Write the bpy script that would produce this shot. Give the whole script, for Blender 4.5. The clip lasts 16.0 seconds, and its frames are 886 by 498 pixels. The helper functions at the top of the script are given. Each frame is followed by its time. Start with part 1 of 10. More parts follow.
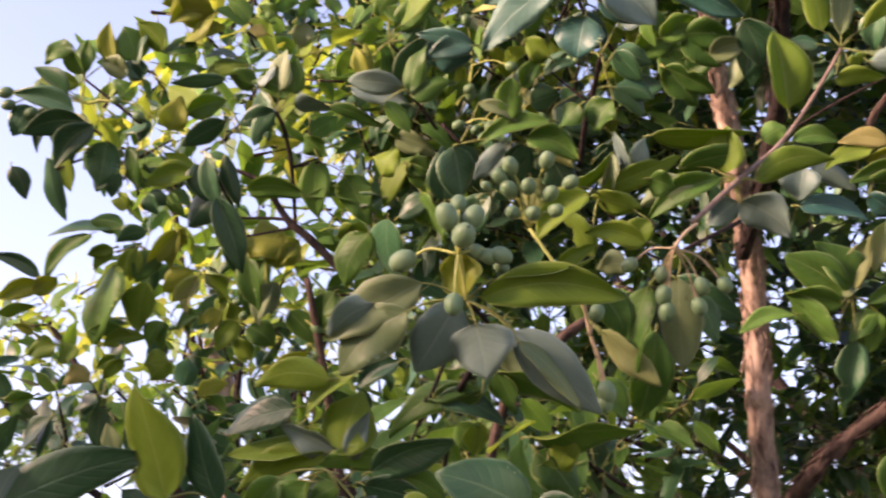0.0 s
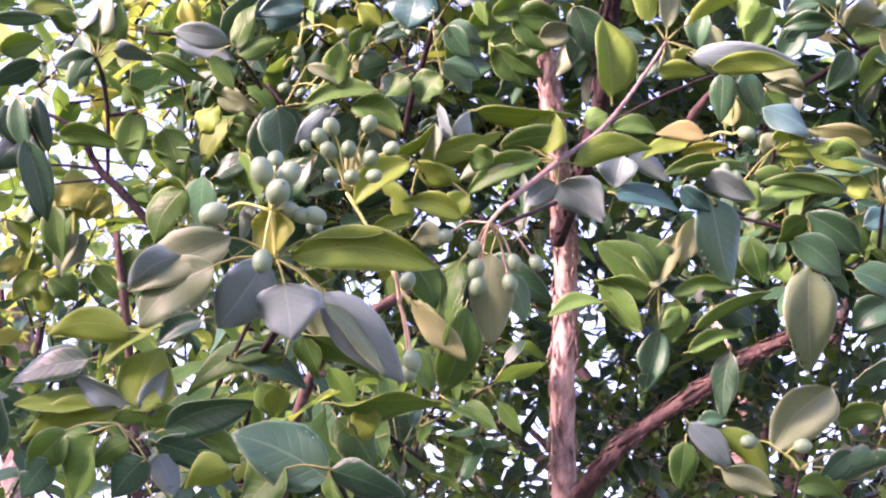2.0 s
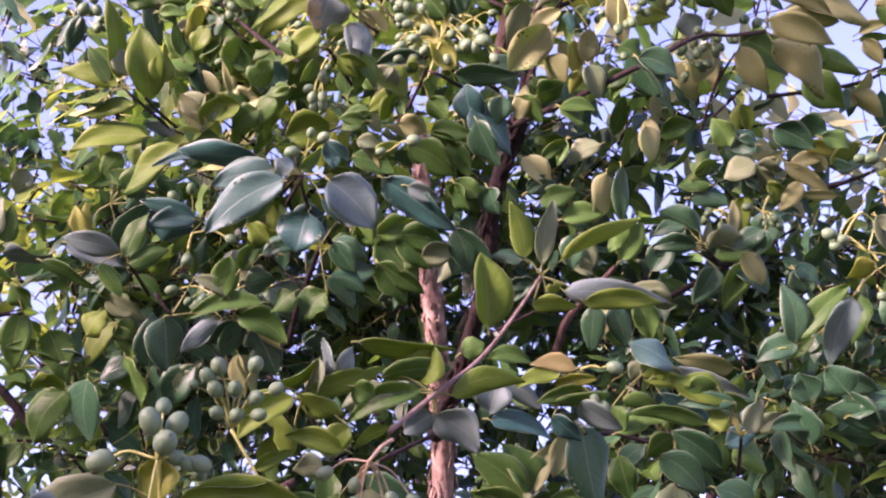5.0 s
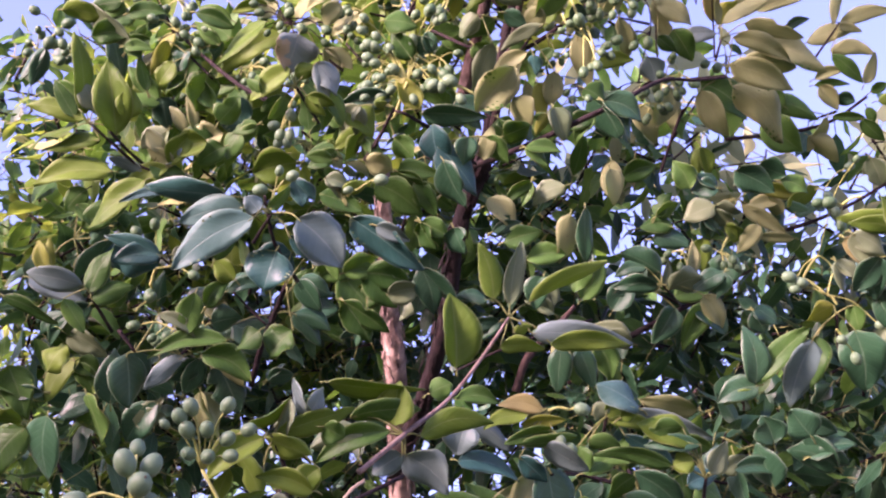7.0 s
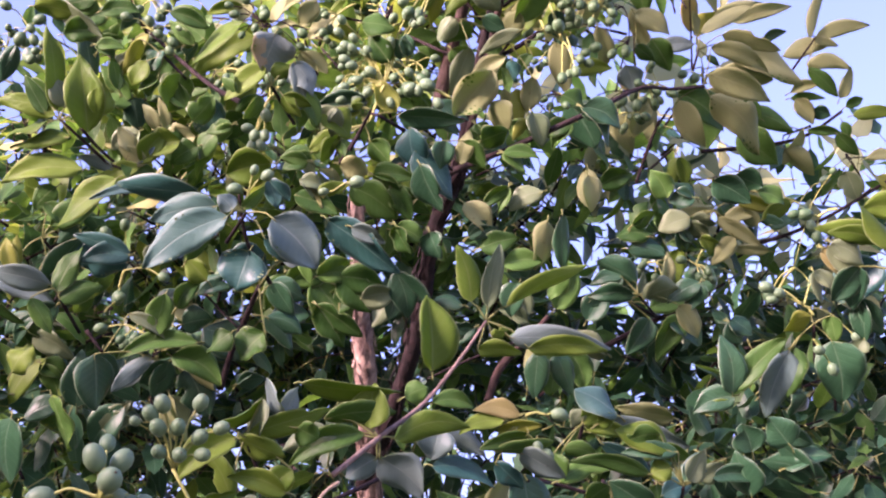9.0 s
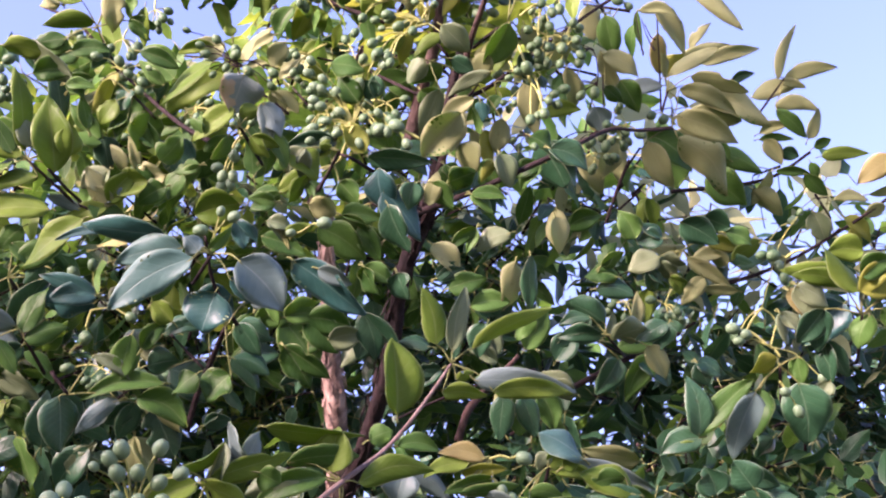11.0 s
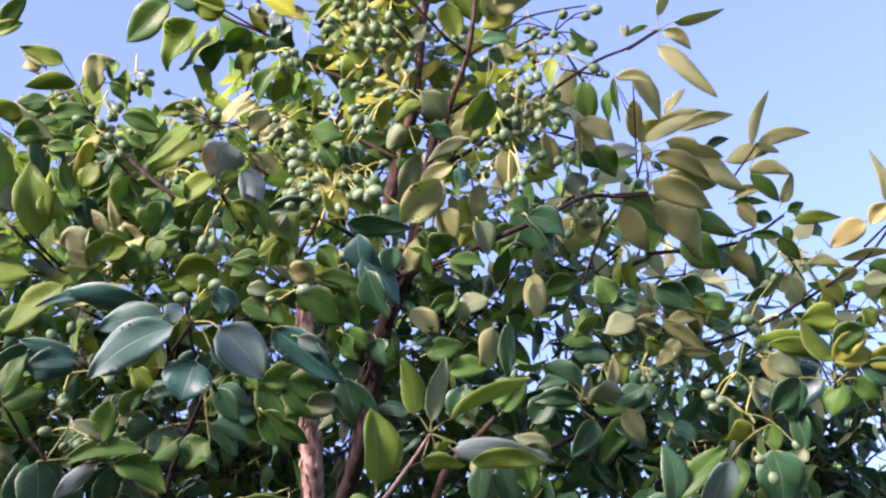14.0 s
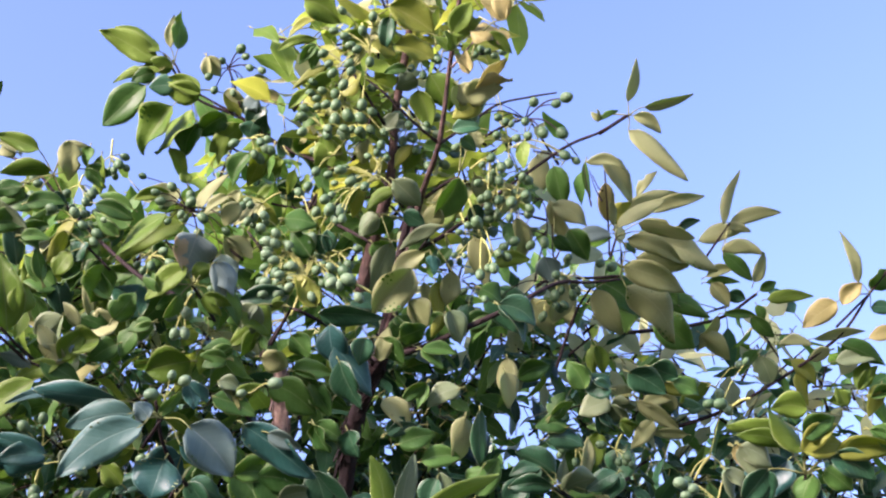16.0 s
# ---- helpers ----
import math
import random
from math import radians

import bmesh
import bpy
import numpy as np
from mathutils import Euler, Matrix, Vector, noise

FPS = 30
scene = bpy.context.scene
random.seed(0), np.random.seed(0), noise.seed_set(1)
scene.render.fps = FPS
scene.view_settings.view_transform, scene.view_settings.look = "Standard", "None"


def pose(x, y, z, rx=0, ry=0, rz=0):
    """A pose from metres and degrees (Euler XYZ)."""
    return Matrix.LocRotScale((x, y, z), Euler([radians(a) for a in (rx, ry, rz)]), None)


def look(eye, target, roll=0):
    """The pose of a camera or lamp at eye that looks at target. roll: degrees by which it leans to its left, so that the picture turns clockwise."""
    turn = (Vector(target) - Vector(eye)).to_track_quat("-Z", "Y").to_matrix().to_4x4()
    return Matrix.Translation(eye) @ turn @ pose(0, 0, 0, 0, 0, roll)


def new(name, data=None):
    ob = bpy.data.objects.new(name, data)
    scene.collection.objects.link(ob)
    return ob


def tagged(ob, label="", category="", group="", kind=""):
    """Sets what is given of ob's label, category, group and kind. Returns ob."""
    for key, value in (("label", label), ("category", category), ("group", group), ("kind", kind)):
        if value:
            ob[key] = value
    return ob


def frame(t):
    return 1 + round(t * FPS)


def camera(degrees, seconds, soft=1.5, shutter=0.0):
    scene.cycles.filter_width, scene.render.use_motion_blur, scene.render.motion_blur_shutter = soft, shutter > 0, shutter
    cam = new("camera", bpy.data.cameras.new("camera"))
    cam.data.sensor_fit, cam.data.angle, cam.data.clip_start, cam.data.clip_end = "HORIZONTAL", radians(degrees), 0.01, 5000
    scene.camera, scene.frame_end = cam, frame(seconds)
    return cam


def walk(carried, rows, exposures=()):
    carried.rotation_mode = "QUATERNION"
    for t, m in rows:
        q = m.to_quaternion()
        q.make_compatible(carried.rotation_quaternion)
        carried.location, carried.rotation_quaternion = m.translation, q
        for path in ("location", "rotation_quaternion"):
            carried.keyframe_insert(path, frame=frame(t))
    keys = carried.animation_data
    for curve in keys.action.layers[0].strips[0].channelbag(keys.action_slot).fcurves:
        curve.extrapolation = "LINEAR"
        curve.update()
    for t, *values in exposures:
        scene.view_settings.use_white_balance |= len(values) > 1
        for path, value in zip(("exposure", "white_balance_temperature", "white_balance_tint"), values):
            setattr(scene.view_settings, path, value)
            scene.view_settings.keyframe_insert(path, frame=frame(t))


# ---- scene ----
cam = camera(36.79, 16.0, soft=2.2, shutter=0.4)
PATH = [
    (0, look((0.0223, 0.0312, 1.5221), (-0.5570, 1.8150, 2.2165), -0.09)),
    (0.5, look((0.0181, 0.0389, 1.5216), (-0.4302, 1.8636, 2.2071), 0.32)),
    (1, look((0.0243, 0.0435, 1.5199), (-0.3363, 1.8889, 2.2015), 0.73)),
    (1.5, look((0.0229, 0.0486, 1.5160), (-0.3109, 1.9017, 2.1902), 1.00)),
    (2, look((0.0228, 0.0462, 1.5174), (-0.2980, 1.9036, 2.1859), 1.31)),
    (2.5, look((0.0222, 0.0430, 1.5229), (-0.2760, 1.9033, 2.1940), 1.49)),
    (3, look((0.0239, 0.0323, 1.5321), (-0.2379, 1.8777, 2.2572), 1.38)),
    (3.5, look((0.0289, 0.0190, 1.5445), (-0.1802, 1.8463, 2.3300), 0.91)),
    (4, look((0.0325, 0.0043, 1.5520), (-0.1552, 1.8144, 2.3817), 0.68)),
    (4.2, look((0.0320, -0.0033, 1.5545), (-0.1450, 1.8005, 2.3999), 0.67)),
    (6.3, look((0.0161, -0.0182, 1.5595), (-0.0706, 1.7693, 2.4525), 0.39)),
    (6.5, look((0.0131, -0.0196, 1.5596), (-0.0657, 1.7640, 2.4611), 0.27)),
    (7, look((0.0112, -0.0213, 1.5621), (-0.0454, 1.7548, 2.4798), 0.20)),
    (7.5, look((0.0099, -0.0234, 1.5622), (-0.0324, 1.7445, 2.4966), 0.27)),
    (8, look((0.0036, -0.0169, 1.5610), (-0.0223, 1.7491, 2.4994), 0.30)),
    (8.5, look((0.0010, -0.0076, 1.5583), (-0.0159, 1.7568, 2.4999), 0.34)),
    (9, look((0.0012, -0.0005, 1.5565), (-0.0032, 1.7623, 2.5012), 0.27)),
    (9.5, look((0.0022, -0.0004, 1.5581), (0.0074, 1.7555, 2.5155), 0.27)),
    (9.7, look((0.0036, -0.0047, 1.5596), (0.0131, 1.7454, 2.5276), 0.17)),
    (12, look((0.0160, -0.0064, 1.5629), (0.0538, 1.7275, 2.5589), -0.13)),
    (12.5, look((0.0097, -0.0095, 1.5637), (0.0560, 1.7180, 2.5705), -0.24)),
    (13, look((0.0067, -0.0125, 1.5725), (0.0540, 1.7110, 2.5861), -0.23)),
    (13.5, look((0.0038, -0.0230, 1.5804), (0.0605, 1.6968, 2.5996), -0.40)),
    (14, look((0.0081, -0.0258, 1.5759), (0.0713, 1.6790, 2.6197), -0.41)),
    (14.5, look((0.0168, -0.0327, 1.5824), (0.0822, 1.6580, 2.6489), -0.31)),
    (15, look((0.0139, -0.0317, 1.5939), (0.0938, 1.6539, 2.6674), -0.61)),
    (15.5, look((0.0098, -0.0474, 1.5989), (0.0978, 1.6238, 2.6940), -0.81)),
    (16, look((0.0216, -0.0518, 1.6042), (0.1050, 1.6113, 2.7121), -1.08)),
]
EXPOSURES = [
    (0.0, 2.24, 8400, 44),
    (0.5, 2.62, 7600, 50),
    (1.2, 3.30, 6650, 76),
    (2.6, 3.10, 6650, 76),
    (3.6, 2.57, 6700, 75),
    (6.5, 2.24, 6500, 73),
    (8.0, 2.20, 6450, 68),
    (9.5, 2.29, 6450, 63),
    (12.0, 2.25, 6450, 56),
    (13.5, 2.16, 6350, 52),
    (16.0, 2.00, 6150, 42),
]
walk(cam, PATH, EXPOSURES)

# ---- light: low evening sun at the left, pale blue sky ----
SUN_AZ, SUN_EL = radians(-126), radians(20)
world = bpy.data.worlds.new("evening_sky")
scene.world = world
world.use_nodes = True
wn, wl = world.node_tree.nodes, world.node_tree.links
sky = wn.new("ShaderNodeTexSky")
sky.sky_type, sky.sun_disc = "NISHITA", False
sky.sun_elevation, sky.sun_rotation = SUN_EL, SUN_AZ
sky.air_density, sky.dust_density, sky.ozone_density = 1.0, 2.9, 3.5
wl.new(sky.outputs[0], wn["Background"].inputs[0])
wn["Background"].inputs[1].default_value = 0.135
sun_data = bpy.data.lights.new("sun", "SUN")
sun_data.energy, sun_data.angle, sun_data.color = 5.0, radians(16.0), (1.0, 0.87, 0.68)
sun = new("sun", sun_data)
to_sun = Vector((math.sin(SUN_AZ) * math.cos(SUN_EL), math.cos(SUN_AZ) * math.cos(SUN_EL), math.sin(SUN_EL)))
sun.matrix_world = look(to_sun * 50, (0, 0, 0))


# ---- materials ----
def node(nt, kind, **inputs):
    n = nt.nodes.new(kind)
    for key, value in inputs.items():
        n.inputs[key.replace("_", " ")].default_value = value
    return n


def math_node(nt, op, a, b=0.5, clamp=False):
    n = nt.nodes.new("ShaderNodeMath")
    n.operation, n.use_clamp = op, clamp
    for i, v in enumerate((a, b)):
        if isinstance(v, (int, float)):
            n.inputs[i].default_value = v
        else:
            nt.links.new(v, n.inputs[i])
    return n.outputs[0]


def mix_colour(nt, fac, a, b, blend="MIX"):
    n = nt.nodes.new("ShaderNodeMix")
    n.data_type, n.blend_type = "RGBA", blend
    for i, v in ((0, fac), (6, a), (7, b)):
        if isinstance(v, (int, float)):
            n.inputs[i].default_value = v
        elif isinstance(v, tuple):
            n.inputs[i].default_value = (*v, 1.0)
        else:
            nt.links.new(v, n.inputs[i])
    return n.outputs[2]


def blank(name):
    m = bpy.data.materials.new(name)
    m.use_nodes = True
    m.node_tree.nodes.clear()
    return m, m.node_tree


def noise_node(nt, scale, detail=3.0, rough=0.55):
    tc = nt.nodes.new("ShaderNodeTexCoord")
    n = node(nt, "ShaderNodeTexNoise", Scale=scale, Detail=detail, Roughness=rough)
    nt.links.new(tc.outputs["Object"], n.inputs["Vector"])
    return n.outputs["Fac"]


def leaf_material(name, dark, light, rib, glow, rough=0.42, through_light=0.3, gloss=0.25, spread=1.0, vein=0.30, patch=(130.0, 0.72, 0.4, (0.035, 0.026, 0.014))):
    """A leaf's skin: two greens, a pale midrib with side veins, blotches, and light that shines through it."""
    m, nt = blank(name)
    uv = nt.nodes.new("ShaderNodeUVMap")
    uv.uv_map = "blade"
    sep = nt.nodes.new("ShaderNodeSeparateXYZ")
    nt.links.new(uv.outputs[0], sep.inputs[0])
    side = math_node(nt, "ABSOLUTE", sep.outputs[0])
    rib_line = math_node(nt, "SUBTRACT", 1.0, math_node(nt, "MULTIPLY", side, 16.0), True)
    slope = math_node(nt, "SUBTRACT", math_node(nt, "MULTIPLY", sep.outputs[1], 52.0), math_node(nt, "MULTIPLY", side, 13.0))
    veins = math_node(nt, "POWER", math_node(nt, "MULTIPLY_ADD", math_node(nt, "SINE", slope), 0.5), 6.0, True)
    rnd = math_node(nt, "FRACT", math_node(nt, "ADD", nt.nodes.new("ShaderNodeObjectInfo").outputs["Random"],
                                           nt.nodes.new("ShaderNodeNewGeometry").outputs["Random Per Island"]))
    blotch = noise_node(nt, 55.0, 4.0)
    grain = noise_node(nt, 420.0, 2.0)
    f = math_node(nt, "ADD", math_node(nt, "MULTIPLY", rnd, 0.9 * spread), math_node(nt, "MULTIPLY", math_node(nt, "SUBTRACT", blotch, 0.4), 1.1), True)
    col = mix_colour(nt, f, dark, light)
    col = mix_colour(nt, math_node(nt, "MULTIPLY", veins, 0.05), col, rib)
    col = mix_colour(nt, math_node(nt, "MULTIPLY", rib_line, 0.45), col, rib)
    margin = math_node(nt, "MULTIPLY", math_node(nt, "GREATER_THAN", side, 0.93), 0.55)
    col = mix_colour(nt, margin, col, rib)
    spots = math_node(nt, "GREATER_THAN", noise_node(nt, patch[0], 2.0), patch[1])
    col = mix_colour(nt, math_node(nt, "MULTIPLY", spots, patch[2]), col, patch[3])
    col = mix_colour(nt, math_node(nt, "MULTIPLY", grain, 0.35), col, (0.5, 0.5, 0.5), "SOFT_LIGHT")
    p = node(nt, "ShaderNodeBsdfPrincipled", Roughness=rough)
    p.inputs["Specular IOR Level"].default_value = gloss
    nt.links.new(col, p.inputs["Base Color"])
    nt.links.new(math_node(nt, "MULTIPLY_ADD", blotch, 0.3), p.inputs["Roughness"])
    p.inputs["Roughness"].links[0].from_node.inputs[2].default_value = rough - 0.15
    bump = node(nt, "ShaderNodeBump", Strength=0.45, Distance=0.0010)
    relief = math_node(nt, "ADD", math_node(nt, "MULTIPLY", veins, -vein), math_node(nt, "ADD", math_node(nt, "MULTIPLY", rib_line, -0.5), blotch))
    nt.links.new(relief, bump.inputs["Height"])
    nt.links.new(bump.outputs[0], p.inputs["Normal"])
    t = node(nt, "ShaderNodeBsdfTranslucent")
    nt.links.new(mix_colour(nt, 0.6, col, glow), t.inputs["Color"])
    mx = node(nt, "ShaderNodeMixShader", Fac=through_light)
    nt.links.new(p.outputs[0], mx.inputs[1])
    nt.links.new(t.outputs[0], mx.inputs[2])
    out = nt.nodes.new("ShaderNodeOutputMaterial")
    nt.links.new(mx.outputs[0], out.inputs[0])
    return m


LEAF = {
    # dark green leaf, deepened so that inner clumps read as shaded
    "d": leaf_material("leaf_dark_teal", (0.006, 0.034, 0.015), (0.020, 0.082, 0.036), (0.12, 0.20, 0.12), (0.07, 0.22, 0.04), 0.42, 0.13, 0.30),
    "m": leaf_material("leaf_mid_green", (0.010, 0.050, 0.009), (0.064, 0.158, 0.032), (0.20, 0.28, 0.12), (0.17, 0.35, 0.03), 0.46, 0.34, 0.17),
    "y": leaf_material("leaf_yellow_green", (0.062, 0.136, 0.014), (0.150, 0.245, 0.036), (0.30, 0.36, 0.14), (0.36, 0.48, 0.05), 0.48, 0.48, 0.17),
    # bright yellow that imitates sunlight glowing through the blade
    "b": leaf_material("leaf_lit_through_yellow", (0.130, 0.172, 0.024), (0.225, 0.262, 0.044), (0.36, 0.38, 0.14), (0.40, 0.46, 0.05), 0.52, 0.50, 0.22),
    # waxy leaf; the sky's grey-blue sheen is put into its base colour
    "g": leaf_material("leaf_sky_sheen_grey", (0.068, 0.126, 0.114), (0.126, 0.192, 0.174), (0.21, 0.28, 0.25), (0.18, 0.30, 0.12), 0.50, 0.22, 0.24, vein=0.12),
    # tan leaf, paled to stand for low sun on the upper right leaves
    "t": leaf_material("leaf_sunlit_tan", (0.200, 0.246, 0.098), (0.335, 0.382, 0.178), (0.41, 0.41, 0.23), (0.54, 0.55, 0.24), 0.55, 0.50, 0.20),
    "p": leaf_material("leaf_pale_underside", (0.078, 0.130, 0.060), (0.150, 0.206, 0.104), (0.26, 0.31, 0.20), (0.29, 0.40, 0.12), 0.50, 0.28, 0.25, vein=0.14),
    "o": leaf_material("leaf_orange_brown", (0.21, 0.195, 0.070), (0.32, 0.300, 0.120), (0.40, 0.36, 0.17), (0.46, 0.40, 0.10), 0.55, 0.42, 0.22),
}
# blue-green tone holds the sky's reflection on the big waxy leaves
LEAF["e"] = leaf_material("leaf_sky_teal", (0.006, 0.046, 0.040), (0.018, 0.086, 0.074), (0.12, 0.22, 0.18), (0.06, 0.20, 0.08), 0.46, 0.12, 0.32, vein=0.16)
# paler tone of that painted reflection, between blue-green and grey
LEAF["c"] = leaf_material("leaf_pale_sky_teal", (0.030, 0.094, 0.080), (0.062, 0.146, 0.124), (0.16, 0.26, 0.21), (0.10, 0.26, 0.10), 0.50, 0.16, 0.24, vein=0.12)
LEAF["h"] = leaf_material("leaf_grey_scorched", (0.080, 0.135, 0.125), (0.135, 0.190, 0.175), (0.24, 0.28, 0.26), (0.20, 0.27, 0.12), 0.48, 0.22, patch=(55.0, 0.53, 0.85, (0.30, 0.23, 0.14)))
BACK = {"c": "p", "e": "p", "h": "m", "d": "p", "m": "y", "y": "m", "b": "y", "g": "m", "t": "m", "p": "d", "o": "t"}


def bark_material(name, dark, light, scale=60.0, stretch=0.25, rough=0.85, bump_by=0.7):
    m, nt = blank(name)
    tc = nt.nodes.new("ShaderNodeTexCoord")
    mp = nt.nodes.new("ShaderNodeMapping")
    mp.inputs["Scale"].default_value = (1, 1, stretch)
    nt.links.new(tc.outputs["Object"], mp.inputs["Vector"])
    a = node(nt, "ShaderNodeTexNoise", Scale=scale, Detail=6.0, Roughness=0.65)
    b = node(nt, "ShaderNodeTexVoronoi", Scale=scale * 0.9)
    nt.links.new(mp.outputs[0], a.inputs["Vector"])
    nt.links.new(mp.outputs[0], b.inputs["Vector"])
    f = math_node(nt, "ADD", math_node(nt, "MULTIPLY", math_node(nt, "SUBTRACT", a.outputs["Fac"], 0.36), 3.0), math_node(nt, "MULTIPLY", b.outputs["Distance"], 0.35), True)
    rnd = nt.nodes.new("ShaderNodeNewGeometry").outputs["Random Per Island"]
    f = math_node(nt, "ADD", f, math_node(nt, "MULTIPLY", math_node(nt, "SUBTRACT", rnd, 0.5), 0.5), True)
    p = node(nt, "ShaderNodeBsdfPrincipled", Roughness=rough)
    p.inputs["Specular IOR Level"].default_value = 0.22
    nt.links.new(mix_colour(nt, f, dark, light), p.inputs["Base Color"])
    bump = node(nt, "ShaderNodeBump", Strength=bump_by, Distance=0.002)
    nt.links.new(f, bump.inputs["Height"])
    nt.links.new(bump.outputs[0], p.inputs["Normal"])
    out = nt.nodes.new("ShaderNodeOutputMaterial")
    nt.links.new(p.outputs[0], out.inputs[0])
    return m


RED_BARK = bark_material("flaky_red_bark", (0.046, 0.027, 0.024), (0.37, 0.270, 0.222), 75.0, 0.42, 0.85, 1.0)
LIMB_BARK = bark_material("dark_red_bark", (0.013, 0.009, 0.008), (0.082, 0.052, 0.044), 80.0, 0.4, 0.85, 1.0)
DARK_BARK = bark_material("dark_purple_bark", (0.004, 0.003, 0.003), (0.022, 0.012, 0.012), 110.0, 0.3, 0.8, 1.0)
TWIG_BARK = bark_material("tan_twig_bark", (0.085, 0.060, 0.050), (0.21, 0.158, 0.135), 160.0, 0.3, 0.7, 0.4)
STALK = bark_material("pale_green_stalk", (0.19, 0.225, 0.055), (0.32, 0.345, 0.11), 150.0, 0.4, 0.6, 0.2)
PETIOLE = bark_material("green_leaf_stalk", (0.10, 0.125, 0.035), (0.20, 0.215, 0.075), 150.0, 0.4, 0.6, 0.2)
STALK_PINK = bark_material("pinkish_stalk", (0.22, 0.17, 0.11), (0.36, 0.28, 0.18), 150.0, 0.4, 0.6, 0.2)
# out of view; its pale straw tone is set to bounce light onto leaf undersides
GROUND = bark_material("pale_bounce_ground", (0.13, 0.126, 0.06), (0.26, 0.24, 0.135), 3.0, 1.0, 0.95)
SHADE_HEDGE = bark_material("shade_hedge_green", (0.012, 0.030, 0.010), (0.045, 0.085, 0.026), 2.5, 1.0, 0.9)


def berry_material(name, dark, light, bloom):
    m, nt = blank(name)
    a, b = noise_node(nt, 120.0, 4.0), noise_node(nt, 900.0, 2.0)
    rnd = nt.nodes.new("ShaderNodeObjectInfo").outputs["Random"]
    f = math_node(nt, "ADD", math_node(nt, "MULTIPLY", rnd, 0.6), math_node(nt, "SUBTRACT", a, 0.3), True)
    col = mix_colour(nt, f, dark, light)
    col = mix_colour(nt, math_node(nt, "MULTIPLY", math_node(nt, "GREATER_THAN", b, 0.6), 0.3), col, bloom)
    p = node(nt, "ShaderNodeBsdfPrincipled", Roughness=0.5)
    p.inputs["Specular IOR Level"].default_value = 0.28
    nt.links.new(col, p.inputs["Base Color"])
    bump = node(nt, "ShaderNodeBump", Strength=0.15, Distance=0.0006)
    nt.links.new(b, bump.inputs["Height"])
    nt.links.new(bump.outputs[0], p.inputs["Normal"])
    out = nt.nodes.new("ShaderNodeOutputMaterial")
    nt.links.new(p.outputs[0], out.inputs[0])
    return m


BERRY = berry_material("green_berry_skin", (0.060, 0.125, 0.062), (0.112, 0.185, 0.100), (0.18, 0.25, 0.165))
BERRY_YOUNG = berry_material("small_green_berry_skin", (0.030, 0.080, 0.032), (0.074, 0.136, 0.062), (0.14, 0.20, 0.10))
SCAR = bark_material("brown_berry_scar", (0.05, 0.035, 0.02), (0.12, 0.08, 0.05), 300.0, 1.0)


# ---- shapes ----
FRONT = Vector((0.0, -0.9, -0.43)).normalized()  # the open side of the tree, towards the lawn


def mesh_from(name, verts, faces, materials, slots=None, uvs=None, smooth=True):
    me = bpy.data.meshes.new(name)
    me.from_pydata(verts, [], faces)
    for m in materials:
        me.materials.append(m)
    if slots is not None:
        me.polygons.foreach_set("material_index", slots)
    if uvs is not None:
        layer = me.uv_layers.new(name="blade")
        loops = np.empty(len(me.loops), dtype=np.int32)
        me.loops.foreach_get("vertex_index", loops)
        layer.data.foreach_set("uv", np.asarray(uvs, dtype=np.float32)[loops].ravel())
    if smooth:
        me.polygons.foreach_set("use_smooth", [True] * len(me.polygons))
    me.update()
    return me


def part(name, me, parent, label=""):
    ob = new(name, me)
    ob.parent = parent
    if parent is not None:
        ob.matrix_parent_inverse = parent.matrix_basis.inverted()
    if label:
        ob["label"] = label
    return ob


def smooth_line(points, steps=6):
    """A soft line through points of (place, radius)."""
    pts = [Vector((*p, r)) for p, r in points]
    if len(pts) < 3:
        return [(pts[0].lerp(pts[-1], i / steps).xyz, pts[0].lerp(pts[-1], i / steps)[3]) for i in range(steps + 1)]
    ext = [pts[0] * 2 - pts[1], *pts, pts[-1] * 2 - pts[-2]]
    out = []
    for a, b, c, d in zip(ext, ext[1:], ext[2:], ext[3:]):
        for i in range(steps):
            t = i / steps
            v = 0.5 * (2 * b + (c - a) * t + (2 * a - 5 * b + 4 * c - d) * t * t + (3 * b - a - 3 * c + d) * t ** 3)
            out.append((v.xyz, v[3]))
    out.append((pts[-1].xyz, pts[-1][3]))
    return out


def tube_data(line, sides=8, rough=0.0, knots=0.0, seed=0):
    """Rings round a line of (place, radius)."""
    verts, faces = [], []
    up = Vector((0.31, 0.2, 0.93))
    for i, (p, r) in enumerate(line):
        q = line[min(i + 1, len(line) - 1)][0] - line[max(i - 1, 0)][0]
        x = q.cross(up).normalized() if q.cross(up).length > 1e-9 else Vector((1, 0, 0))
        y = q.cross(x).normalized()
        for k in range(sides):
            a = 2 * math.pi * k / sides
            d = x * math.cos(a) + y * math.sin(a)
            bump = 1 + rough * noise.noise((p + d * r) * 40 + Vector((seed, 0, 0))) + knots * max(0, noise.noise(p * 9 + Vector((seed * 3, 1, 0))))
            verts.append(p + d * max(r, 0.0004) * bump)
    n = len(line)
    for i in range(n - 1):
        for k in range(sides):
            a, b = i * sides + k, i * sides + (k + 1) % sides
            faces.append((a, b, b + sides, a + sides))
    faces.append(tuple(range(sides))[::-1])
    faces.append(tuple(range((n - 1) * sides, n * sides)))
    return verts, faces


